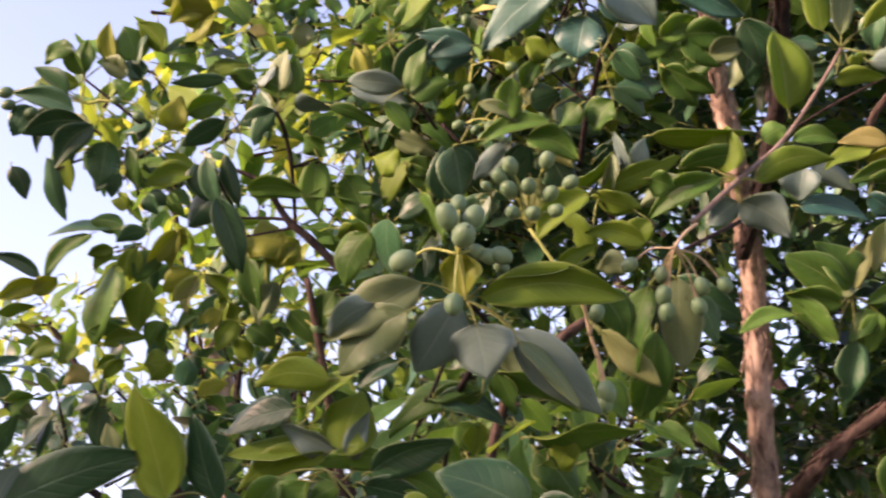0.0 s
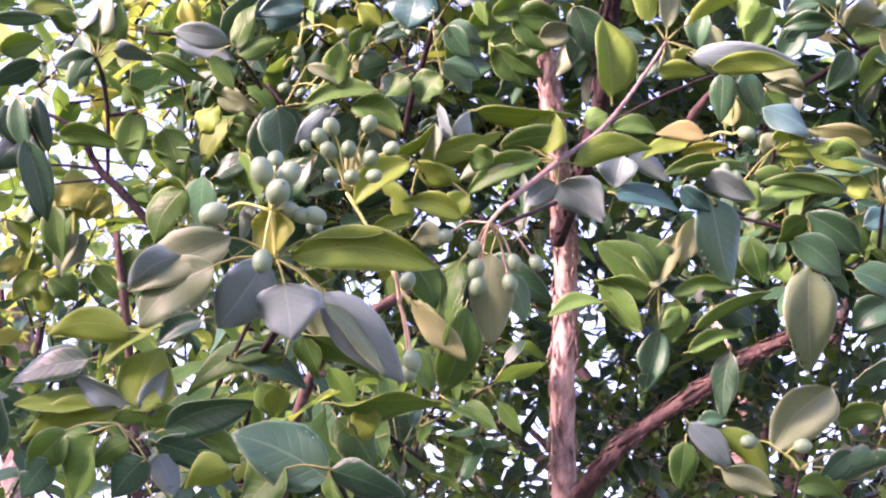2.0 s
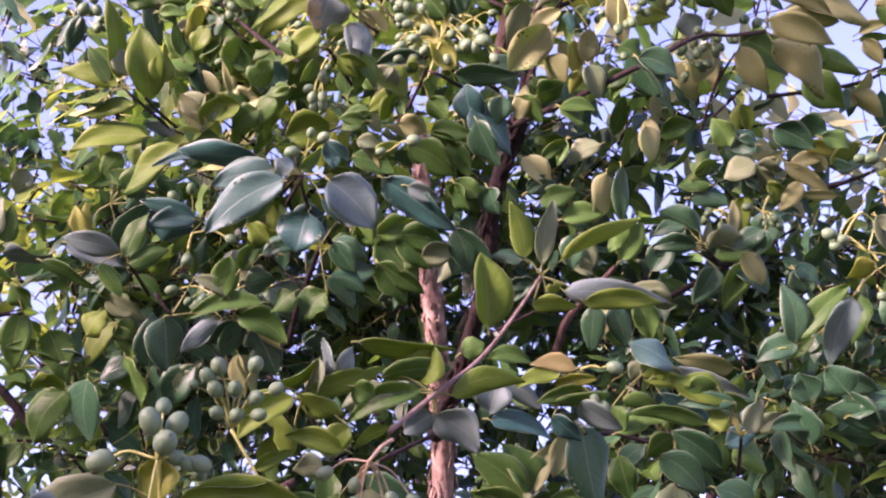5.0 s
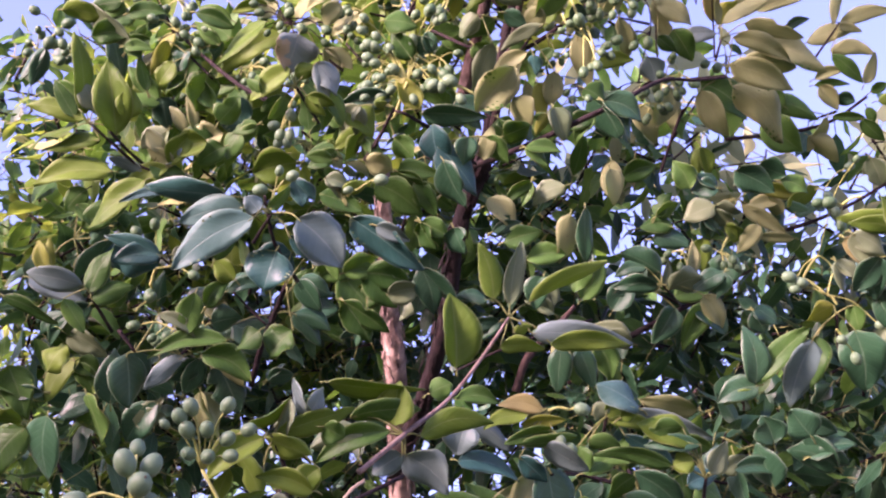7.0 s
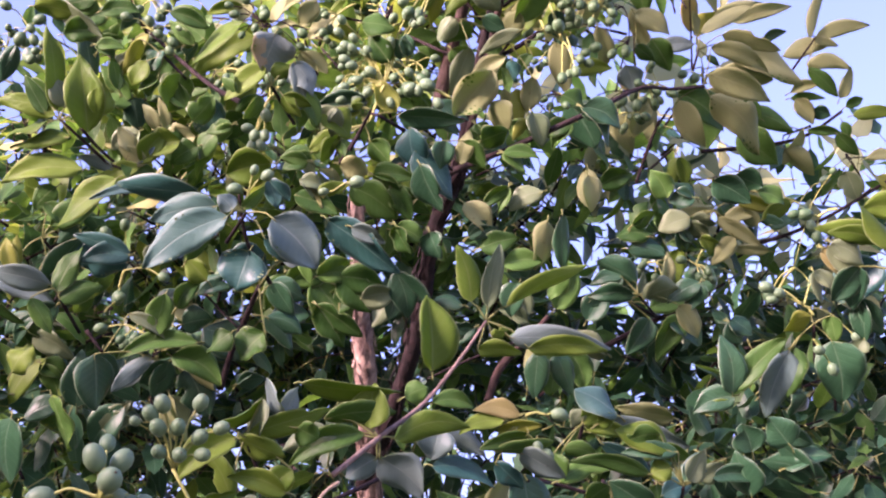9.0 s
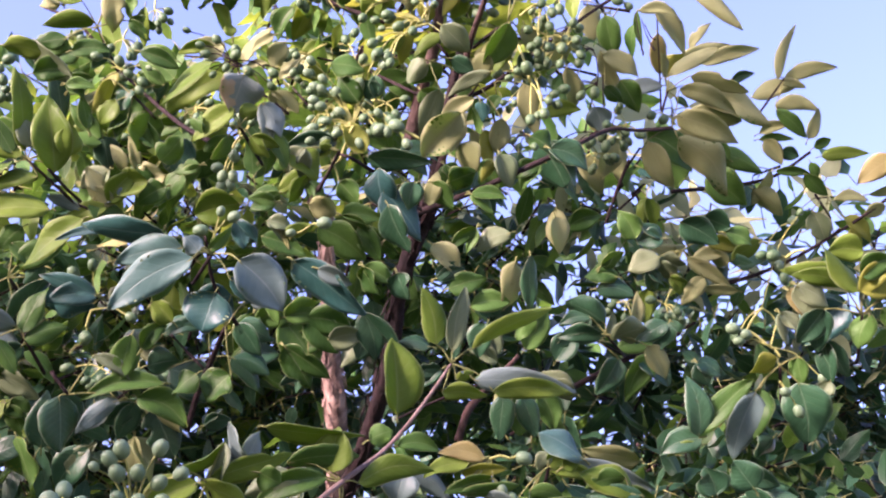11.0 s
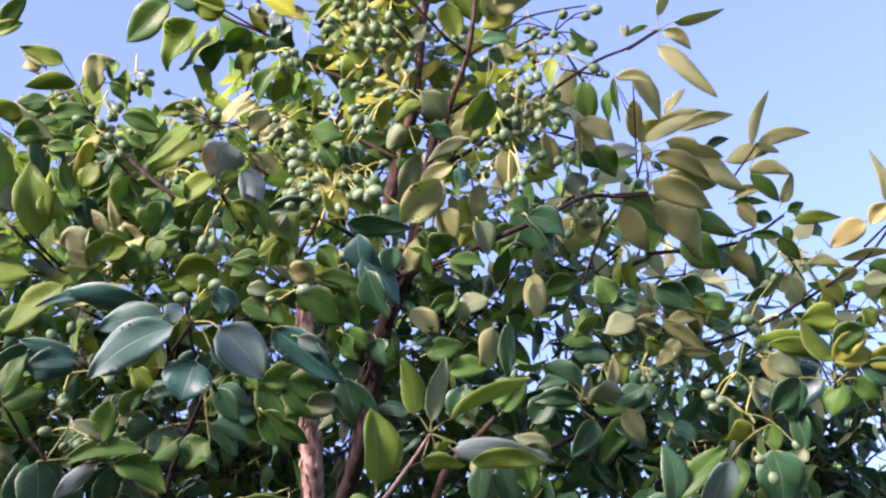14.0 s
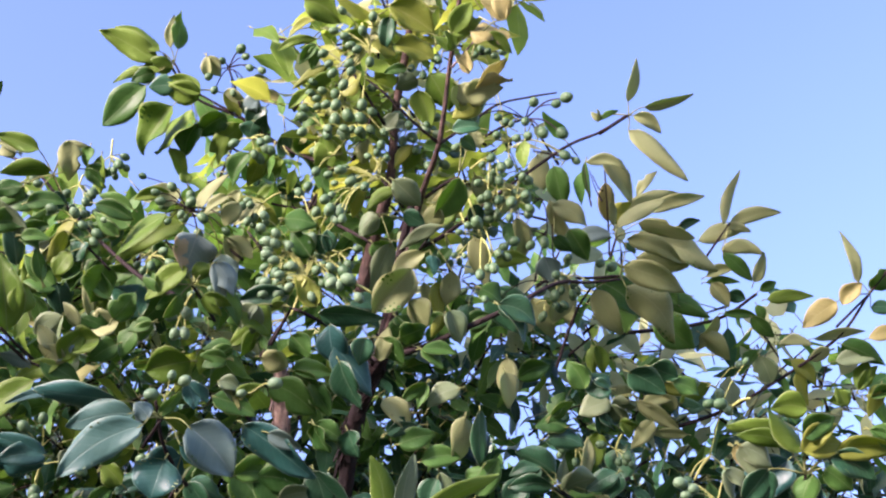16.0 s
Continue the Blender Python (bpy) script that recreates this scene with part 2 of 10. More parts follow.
def blade(base, tip, width, roll=0.0, curl=0.1, fold=0.18, cup=0.0, rows=9, cols=5, wave=0.05, rng=random, front=FRONT, calm=1.0):
    """One leaf's surface: points, faces, blade coordinates and the normal. roll turns it about its midrib, away from the open side.
    fold lifts both halves into a V, cup arches them; the outline is widest below the middle and runs out to a point."""
    base, tip = Vector(base), Vector(tip)
    axis = tip - base
    length = axis.length
    axis.normalize()
    n = (front - axis * front.dot(axis))
    n = n.normalized() if n.length > 1e-4 else axis.orthogonal().normalized()
    n = Matrix.Rotation(radians(roll), 3, axis) @ n
    s = axis.cross(n)
    verts, uv, faces = [], [], []
    twist = calm * (rng.uniform(-0.7, 0.7) if rows > 6 else rng.uniform(-0.4, 0.4))
    ph, amp = rng.uniform(0, 6.28), wave * width * rng.uniform(0.5, 1.5)
    rate = rng.uniform(5.5, 10.0)
    bite_at, bite_side = rng.uniform(0.35, 0.95), rng.choice((-1, 1))
    bite_by = rng.uniform(0.25, 0.7) if rng.random() < 0.14 * calm else 0.0
    # the midrib sags sideways to the ground, as far as the blade lies across
    sag = s.dot(Vector((0, 0, -1)))
    bend = (-0.10 * sag + rng.uniform(-0.06, 0.06)) * length
    hook = rng.uniform(-0.15, 0.30)
    e0, e1 = rng.uniform(0.52, 0.78), rng.uniform(0.86, 1.12)
    lop = rng.uniform(-0.08, 0.08)
    jag = [rng.uniform(0.965, 1.035) for _ in range(rows * 2)]
    peak = e0 / (e0 + e1)
    top = peak ** e0 * (1 - peak) ** e1
    for i in range(rows):
        v = i / (rows - 1)
        half = 0.5 * width * (max(v, 1e-4) ** e0 * max(1 - v, 1e-4) ** e1 / top) + 0.0005
        bite = max(0.0, 1 - abs(v - bite_at) * 9) * bite_by
        mid = base + axis * (v * length) - n * (length * (curl * (v * v - v * 0.4) + hook * max(0.0, v - 0.55) ** 2)) + s * (bend * math.sin(math.pi * v))
        tw = twist * (v - 0.45)
        sv, nv = s * math.cos(tw) + n * math.sin(tw), n * math.cos(tw) - s * math.sin(tw)
        for k in range(cols):
            u = 2 * k / (cols - 1) - 1
            lift = (fold * abs(u) + cup * u * u) * half + amp * u * abs(u) * math.sin(ph + v * rate + (2.1 if u > 0 else 0))
            wide = u * half * (1 + lop * (1 if u > 0 else -1)) * ((1 - bite) if u * bite_side > 0 else 1) * jag[2 * i + (u > 0)]
            verts.append(mid + sv * wide + nv * lift)
            uv.append((u, v))
    for i in range(rows - 1):
        for k in range(cols - 1):
            a = i * cols + k
            faces.append((a, a + 1, a + cols + 1, a + cols))
    return verts, faces, uv, n


LOOKS = {"c": "paler blue-green leaf, reflected sky in its colour", "e": "waxy leaf coloured blue-green by reflected sky", "b": "leaf coloured yellow as if lit through", "o": "ageing orange-brown leaf", "g": "waxy leaf with grey-blue sky sheen in its colour", "h": "grey leaf with a scorched brown patch",
         "d": "dark blue-green leaf", "t": "olive-tan leaf, paled as if in low sun", "p": "leaf showing its pale underside"}


def leaf(twig_ob, base, tip, width, kind="m", roll=0.0, curl=0.1, fold=0.18, label="", stalk=True, lean=None, bent=None):
    """A near leaf with an upper and an under skin, a rim, and its stalk to the twig."""
    rng = random.Random(hash((round(base[0] * 1000), round(tip[2] * 1000), round(tip[0] * 1000))))
    shape_fold = rng.choice((fold, fold + 0.2, fold + 0.35, 0.05, -0.15))
    shape_lean = rng.choice((-1, 1)) * rng.uniform(4, 50 - 50 * abs(shape_fold))
    fold = shape_fold if bent is None else bent
    calm = 1.0 if lean is None else 0.3
    lean = shape_lean if lean is None else lean
    vs, fs, uv, n = blade(base, tip, width / math.cos(radians(lean)), roll + lean, curl + rng.uniform(-0.06, 0.14), fold, rng.uniform(-0.35, 0.15), rng=rng, rows=13, cols=7, wave=0.06 if kind == "d" else 0.09, calm=calm)
    nv, thick = len(vs), 0.00045
    verts = [v + n * thick * 0.5 for v in vs] + [v - n * thick * 0.5 for v in vs]
    faces = [f for f in fs] + [tuple(i + nv for i in f[::-1]) for f in fs]
    slots = [0] * len(fs) + [1] * len(fs)
    cols, rows = 7, 13
    rim = [r * cols for r in range(rows)] + [(rows - 1) * cols + k for k in range(1, cols)] + [r * cols + cols - 1 for r in range(rows - 2, -1, -1)]
    for a, b in zip(rim, rim[1:]):
        faces.append((a, b, b + nv, a + nv))
        slots.append(1)
    uvs = uv + uv
    nodep = Vector(twig_ob["node"])
    b, t = Vector(base), Vector(tip)
    gap = (b - nodep).length
    if stalk and 0.003 < gap < 0.045:
        start = nodep
    else:
        start = b - (t - b).normalized() * 0.006 + Vector((0, 0.003, 0))
    mid = start.lerp(b, 0.55) + Vector((0, 0, 0.12 * (b - start).length)) + (t - b).normalized() * 0.05 * (b - start).length
    line = smooth_line([(start, 0.0009), (mid, 0.0007), (b, 0.0006), (b.lerp(t, 0.1), 0.0003)], 3)
    tv, tf = tube_data(line[:10], 5)
    off = len(verts)
    verts += tv
    faces += [tuple(i + off for i in f) for f in tf]
    slots += [2] * len(tf)
    uvs += [(0.5, 0.5)] * len(tv)
    me = mesh_from("leaf", verts, faces, [LEAF[kind], LEAF[BACK[kind]], PETIOLE], slots, uvs)
    return part("leaf", me, twig_ob, label or LOOKS.get(kind, ""))


# ---- the place ----
gm = mesh_from("ground", [(-2500, -2500, 0), (2500, -2500, 0), (2500, 2500, 0), (-2500, 2500, 0)], [(0, 1, 2, 3)], [GROUND])
tagged(new("ground", gm), "unseen ground under the trees, paled to bounce light upward", "ground", kind="structure")

# an unseen hedge, added on the sun's side to shade the lower crown
hv, hf = [], []
for i in range(49):
    a = radians(-160 + 80 * i / 48)
    for r, z in ((4.2, -0.05), (4.0, 1.3), (4.1, 3.0), (4.6, 3.50), (5.4, 3.05), (5.6, -0.05)):
        bulge = 0.22 * noise.noise(Vector((a * 7, z * 0.9, r))) + 0.12 * noise.noise(Vector((a * 26, z * 3, r)))
        hv.append((math.sin(a) * (r + bulge), 1.2 + math.cos(a) * (r + bulge), z if z < 0 else z + bulge))
    if i:
        hf += [(6 * i - 6 + k, 6 * i + k, 6 * i + k + 1, 6 * i - 5 + k) for k in range(5)]
hf += [tuple(range(6)), tuple(range(len(hv) - 6, len(hv)))[::-1]]
tagged(new("backdrop", mesh_from("backdrop", hv, hf, [SHADE_HEDGE])), "unseen hedge added to shade the lower crown from the sun", "hedge", kind="structure")


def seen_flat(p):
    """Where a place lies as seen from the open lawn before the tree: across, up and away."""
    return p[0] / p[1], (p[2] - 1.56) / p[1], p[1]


def tree_root(name, x, y, label):
    root = new(name)
    root.location = (x, y, 0)
    root.empty_display_size = 0.2
    bpy.context.view_layer.update()
    return tagged(root, label, "tree")


def limb(name, root, points, bark, sides=10, rough=0.12, label="", steps=7):
    line = smooth_line(points, steps)
    if steps == 7:
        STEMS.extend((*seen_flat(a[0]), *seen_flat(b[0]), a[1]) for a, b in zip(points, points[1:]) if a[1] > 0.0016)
    v, f = tube_data(line, sides, rough, 0.25, seed=len(bpy.data.objects) % 97)
    return part(name, mesh_from(name, v, f, [bark]), root, label)


def flakes(root, points, count, seed=3, bark=None):
    """Loose plates of bark that lift from a stem at one end."""
    rng = random.Random(seed)
    line = smooth_line(points, 7)
    verts, faces = [], []
    for _ in range(count):
        i = rng.randrange(1, len(line) - 2)
        t = rng.random()
        p = line[i][0].lerp(line[i + 1][0], t)
        r = line[i][1] * (1 - t) + line[i + 1][1] * t
        ax = (line[i + 1][0] - line[i][0]).normalized()
        side = Matrix.Rotation(rng.uniform(0, 6.28), 3, ax) @ ax.orthogonal().normalized()
        across = ax.cross(side)
        long, wide = rng.uniform(0.008, 0.034), rng.uniform(0.0025, 0.0065)
        low, high = rng.uniform(0.0003, 0.001), rng.uniform(0.0012, 0.0055)
        if rng.random() < 0.5:
            low, high = high, low
        skew = rng.uniform(-0.3, 0.3)
        o = len(verts)
        for k in range(4):
            f = k / 3
            lift = low + (high - low) * f * f
            half = wide * (0.5 if k in (0, 3) else 1.0) * rng.uniform(0.7, 1.2) * 0.5
            c = p + ax * (long * (f - 0.5)) + across * (skew * long * (f - 0.5))
            for sgn in (-1, 1):
                for th in (0.0, 0.0009):
                    drop = half * half / max(r, 0.004)
                    verts.append(c + across * (sgn * half) + side * (r + lift + th - drop))
        for k in range(3):
            a = o + 4 * k
            faces += [(a + 1, a + 3, a + 7, a + 5), (a, a + 4, a + 6, a + 2), (a, a + 1, a + 5, a + 4), (a + 2, a + 6, a + 7, a + 3)]
        faces += [(o, o + 2, o + 3, o + 1), (o + 12, o + 13, o + 15, o + 14)]
    ob = part("loose_bark", mesh_from("loose_bark", verts, faces, [bark or RED_BARK], smooth=False), root, "shaggy peeling plates of reddish bark")
    ob["kind"] = "stuff"
    return ob


def twig(root, points, bark=None, name="twig"):
    """A thin twig; its last point is the node from which leaves spring."""
    ob = limb(name, root, points, bark or TWIG_BARK, 6, 0.1, "", 4)
    ob["node"] = list(points[-1][0])
    return ob


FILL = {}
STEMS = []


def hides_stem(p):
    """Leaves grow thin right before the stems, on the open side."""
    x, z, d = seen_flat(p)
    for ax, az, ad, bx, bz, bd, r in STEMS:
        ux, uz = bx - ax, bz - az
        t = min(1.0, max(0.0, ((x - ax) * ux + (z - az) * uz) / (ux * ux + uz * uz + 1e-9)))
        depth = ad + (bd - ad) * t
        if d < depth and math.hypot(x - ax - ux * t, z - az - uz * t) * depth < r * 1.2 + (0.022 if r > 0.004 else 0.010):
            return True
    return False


def fill_leaf(store, base, axis, length, width, kind, rng, roll, curl, droop_front):
    vs, fs, uv, _ = blade(base, base + axis * length, width, roll, curl, rng.uniform(0.0, 0.55), rng.uniform(-0.3, 0.1), rows=6, cols=5, wave=0.08, rng=rng, front=droop_front)
    o = len(store["v"])
    store["v"] += vs
    store["uv"] += uv
    store["f"] += [tuple(i + o for i in f) for f in fs]
    store["s"] += ["dmybgtpo".index(kind)] * len(fs)


def clump(owner, centre, radius, count, mix="ddmmmy", size=0.072, seed=1, squash=1.0, twigs=True):
    """A bough's end: springing whorls of leaves, each on a twig, thrown about a centre."""
    store = FILL.setdefault(owner, {"v": [], "f": [], "s": [], "uv": [], "tv": [], "tf": [], "bv": [], "bf": []})
    rng = random.Random(seed * 7919 + count)
    c = Vector(centre)
    while count > 0:
        d = Vector((rng.gauss(0, 1), rng.gauss(0, 1), rng.gauss(0, 1))).normalized() * radius * rng.uniform(0.1, 1.0) ** 0.5
        d.z *= squash
        p = c + d
        n = min(count, rng.randint(4, 8))
        count -= n
        grow = Vector((rng.uniform(-1, 1), rng.uniform(-1, 1), rng.uniform(-0.2, 1.0))).normalized()
        side = grow.orthogonal().normalized()
        turn = rng.uniform(0, 6.28)
        for k in range(n):
            turn += 2.4
            out = Matrix.Rotation(turn, 3, grow) @ side
            axis = grow * rng.uniform(0.1, 0.9) + out + Vector((0, 0, rng.uniform(-0.9, 0.1)))
            axis.y *= 0.55
            axis.normalize()
            b = p - grow * (0.012 * k) + axis * rng.uniform(0.014, 0.030)
            length = size * rng.uniform(0.45, 1.2)
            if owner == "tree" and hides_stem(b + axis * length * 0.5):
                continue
            up = Vector((rng.gauss(0, 0.5), rng.gauss(0, 0.5) - 0.25, 1.0)).normalized()
            if rng.random() < 0.45:
                up = -up
            fill_leaf(store, b, axis, length, length * rng.uniform(0.36, 0.52), rng.choice(mix), rng, rng.uniform(-25, 25), rng.uniform(-0.05, 0.28), up)
            if twigs:
                tv, tf = tube_data([(p - grow * (0.012 * k), 0.0010), (b, 0.0008)], 3)
                o = len(store["v"])
                store["v"] += tv
                store["uv"] += [(0.5, 0.5)] * len(tv)
                store["f"] += [tuple(i + o for i in f) for f in tf]
                store["s"] += [8] * len(tf)
        if twigs:
            q = p - grow * rng.uniform(0.03, 0.07) + Vector((0, rng.uniform(0, 0.03), 0))
            tv, tf = tube_data([(q, 0.0024), (p.lerp(q, 0.5), 0.0018), (p, 0.0013)], 4)
            o = len(store["tv"])
            store["tv"] += tv
            store["tf"] += [tuple(i + o for i in f) for f in tf]


def close_fill(owner, root, label):
    s = FILL[owner]
    mats = [LEAF[k] for k in "dmybgtpo"] + [PETIOLE]
    ob = part("foliage", mesh_from("foliage", s["v"], s["f"], mats, s["s"], s["uv"]), root, label)
    ob["kind"] = "stuff"
    if s["tv"]:
        ob = part("brushwood", mesh_from("brushwood", s["tv"], s["tf"], [DARK_BARK]), root, "fine dark twigs among the leaves")
        ob["kind"] = "stuff"
    FILL[owner] = None


def ball(radius, long=1.12, rings=6, segs=9):
    verts, faces = [Vector((0, 0, radius * long))], []
    for i in range(1, rings):
        a = math.pi * i / rings
        for k in range(segs):
            b = 2 * math.pi * k / segs
            verts.append(Vector((radius * math.sin(a) * math.cos(b), radius * math.sin(a) * math.sin(b), radius * long * math.cos(a))))
    verts.append(Vector((0, 0, -radius * long)))
    for k in range(segs):
        faces.append((0, 1 + k, 1 + (k + 1) % segs))
        faces.append((len(verts) - 1, 1 + (rings - 2) * segs + (k + 1) % segs, 1 + (rings - 2) * segs + k))
    for i in range(rings - 2):
        for k in range(segs):
            a, b = 1 + i * segs + k, 1 + i * segs + (k + 1) % segs
            faces.append((a, a + segs, b + segs, b))
    return verts, faces


def berry_mesh(name, material):
    v, f = ball(1.0, 1.12, 9, 14)
    slots = [0] * len(f)
    o = len(v)
    sv, sf = ball(0.14, 0.5, 3, 6)
    v += [p + Vector((0, 0, -1.10)) for p in sv]
    f += [tuple(i + o for i in q) for q in sf]
    slots += [1] * len(sf)
    return mesh_from(name, v, f, [material, SCAR], slots)


BERRY_ME, BERRY_YOUNG_ME = berry_mesh("berry", BERRY), berry_mesh("berry_young", BERRY_YOUNG)


def fruit_cluster(root, start, berries, stalk=STALK, young=False, hub=None, label="cluster of green berries on thin forked stalks"):
    """Berries of (x, y, z, radius) on forked stalks that spring from one hub."""
    start = Vector(start)
    centre = Vector((0, 0, 0))
    for x, y, z, r in berries:
        centre += Vector((x, y, z)) / len(berries)
    hub = Vector(hub) if hub else start.lerp(centre, 0.6)
    verts, faces = [], []

    def add(line, sides=5):
        tv, tf = tube_data(smooth_line(line, 4), sides)
        o = len(verts)
        verts.extend(tv)
        faces.extend(tuple(i + o for i in f) for f in tf)

    size = max(b[3] for b in berries)
    add([(start, size * 0.24), (start.lerp(hub, 0.5) + Vector((0, 0, size * 0.4)), size * 0.22), (hub, size * 0.24)])
    made = part("fruit_cluster", None, root, label)
    for x, y, z, r in berries:
        p = Vector((x, y, z))
        away = (p - hub)
        mid = hub.lerp(p, 0.5) + Vector((0, 0, 0.16 * away.length))
        d = (p - mid).normalized()
        add([(hub, r * 0.17), (mid, r * 0.15), (p - d * r * 1.25, r * 0.17), (p - d * r * 0.95, r * 0.36)])
        b = part("berry", BERRY_YOUNG_ME if young else BERRY_ME, None)
        b.parent = made
        b.matrix_basis = Matrix.Translation(p) @ (-d).to_track_quat("Z", "Y").to_matrix().to_4x4() @ Matrix.Diagonal((r, r, r * 1.14, 1))
    st = part("stalk", mesh_from("stalk", verts, faces, [stalk]), None)
    st.parent = made
    return made


def sprinkle(root, centre, radius, count, size, seed=1):
    """Small hanging clusters of unripe berries, thrown about a centre."""
    rng = random.Random(seed)
    c = Vector(centre)
    for _ in range(count):
        start = c + Vector((rng.uniform(-1, 1), rng.uniform(-0.7, 0.5), rng.uniform(-1, 1))) * radius
        hub = start + Vector((rng.uniform(-0.02, 0.02), rng.uniform(-0.02, 0.0), rng.uniform(-0.03, 0.0)))
        berries = []
        for k in range(rng.randint(4, 8)):
            d = Vector((rng.gauss(0, 1), rng.gauss(0, 0.8), rng.gauss(-0.5, 0.8))).normalized() * size * rng.uniform(3.2, 5.4)
            berries.append((*(hub + d), size * rng.uniform(0.82, 1.12)))
        fruit_cluster(root, start, berries, STALK, young=True, hub=hub)
tree = tree_root("tree", -0.05, 1.62, "young evergreen tree with flaky red bark, dark limbs and green berries")
flakes(tree, [((-0.114, 1.874, 1.513), 0.0175), ((-0.110, 1.783, 1.767), 0.0161), ((-0.107, 1.727, 1.925), 0.0157), ((-0.097, 1.679, 2.063), 0.0146), ((-0.096, 1.543, 2.179), 0.0125), ((-0.103, 1.479, 2.255), 0.0102), ((-0.105, 1.428, 2.303), 0.0093), ((-0.106, 1.365, 2.386), 0.0078)], 330, 1)
limb("trunk", tree, [((-0.084, 1.854, -0.060), 0.0263), ((-0.114, 1.874, 0.250), 0.0193), ((-0.114, 1.874, 1.513), 0.0175), ((-0.110, 1.783, 1.767), 0.0161), ((-0.107, 1.727, 1.925), 0.0157), ((-0.097, 1.679, 2.063), 0.0146), ((-0.096, 1.543, 2.179), 0.0125), ((-0.103, 1.479, 2.255), 0.0102), ((-0.105, 1.428, 2.303), 0.0093), ((-0.106, 1.365, 2.386), 0.0078)], RED_BARK)
flakes(tree, [((-0.096, 1.742, 1.779), 0.0107), ((-0.054, 1.697, 1.821), 0.0091), ((-0.012, 1.690, 1.858), 0.0084), ((0.059, 1.684, 1.905), 0.0084), ((0.136, 1.679, 1.954), 0.0070), ((0.213, 1.679, 1.989), 0.0042)], 190, 3, LIMB_BARK)
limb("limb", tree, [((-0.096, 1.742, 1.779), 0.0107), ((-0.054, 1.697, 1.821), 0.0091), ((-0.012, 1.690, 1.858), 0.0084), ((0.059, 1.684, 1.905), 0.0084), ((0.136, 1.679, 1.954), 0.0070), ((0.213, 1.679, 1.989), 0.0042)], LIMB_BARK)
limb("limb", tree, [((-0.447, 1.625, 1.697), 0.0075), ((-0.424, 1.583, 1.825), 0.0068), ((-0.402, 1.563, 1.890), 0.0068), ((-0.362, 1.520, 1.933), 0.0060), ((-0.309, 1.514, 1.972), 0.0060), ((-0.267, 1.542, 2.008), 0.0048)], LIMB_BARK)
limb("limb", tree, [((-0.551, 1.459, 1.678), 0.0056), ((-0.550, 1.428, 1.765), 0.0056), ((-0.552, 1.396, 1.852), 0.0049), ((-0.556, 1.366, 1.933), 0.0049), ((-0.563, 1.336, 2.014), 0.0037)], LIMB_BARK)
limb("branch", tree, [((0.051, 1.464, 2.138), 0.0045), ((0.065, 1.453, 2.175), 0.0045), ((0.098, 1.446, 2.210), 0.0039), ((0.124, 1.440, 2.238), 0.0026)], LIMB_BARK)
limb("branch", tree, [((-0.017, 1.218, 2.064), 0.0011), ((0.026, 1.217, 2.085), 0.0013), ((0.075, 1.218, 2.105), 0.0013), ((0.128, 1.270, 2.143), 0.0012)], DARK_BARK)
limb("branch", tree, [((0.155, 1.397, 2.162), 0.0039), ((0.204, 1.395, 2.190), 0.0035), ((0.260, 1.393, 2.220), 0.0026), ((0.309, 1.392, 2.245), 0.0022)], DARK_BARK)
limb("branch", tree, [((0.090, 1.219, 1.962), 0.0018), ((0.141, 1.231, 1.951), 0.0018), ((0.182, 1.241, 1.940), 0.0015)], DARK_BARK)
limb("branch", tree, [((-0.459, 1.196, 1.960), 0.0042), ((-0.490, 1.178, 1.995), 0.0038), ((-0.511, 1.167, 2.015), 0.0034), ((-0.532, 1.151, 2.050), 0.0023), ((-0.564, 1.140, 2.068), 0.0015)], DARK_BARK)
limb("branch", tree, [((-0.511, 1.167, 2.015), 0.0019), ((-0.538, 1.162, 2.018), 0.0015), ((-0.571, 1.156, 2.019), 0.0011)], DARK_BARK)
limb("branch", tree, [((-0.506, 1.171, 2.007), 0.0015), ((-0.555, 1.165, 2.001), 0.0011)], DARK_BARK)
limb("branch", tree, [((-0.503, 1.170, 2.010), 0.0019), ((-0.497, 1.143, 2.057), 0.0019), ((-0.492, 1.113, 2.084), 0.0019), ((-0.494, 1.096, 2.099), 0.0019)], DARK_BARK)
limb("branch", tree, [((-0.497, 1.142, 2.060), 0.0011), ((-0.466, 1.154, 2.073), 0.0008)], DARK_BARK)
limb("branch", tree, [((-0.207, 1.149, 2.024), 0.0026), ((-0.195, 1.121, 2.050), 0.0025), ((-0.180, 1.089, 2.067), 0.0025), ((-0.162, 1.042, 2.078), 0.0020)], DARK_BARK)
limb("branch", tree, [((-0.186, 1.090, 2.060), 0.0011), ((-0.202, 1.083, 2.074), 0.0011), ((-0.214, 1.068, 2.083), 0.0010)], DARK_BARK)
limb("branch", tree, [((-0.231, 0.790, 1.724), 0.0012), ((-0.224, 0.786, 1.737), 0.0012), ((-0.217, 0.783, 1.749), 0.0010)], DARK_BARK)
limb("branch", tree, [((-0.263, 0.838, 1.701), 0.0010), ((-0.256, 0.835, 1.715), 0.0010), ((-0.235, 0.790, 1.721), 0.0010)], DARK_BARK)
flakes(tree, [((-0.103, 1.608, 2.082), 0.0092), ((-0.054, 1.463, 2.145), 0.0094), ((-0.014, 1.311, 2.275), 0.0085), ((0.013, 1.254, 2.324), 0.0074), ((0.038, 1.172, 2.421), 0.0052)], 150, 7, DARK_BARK)
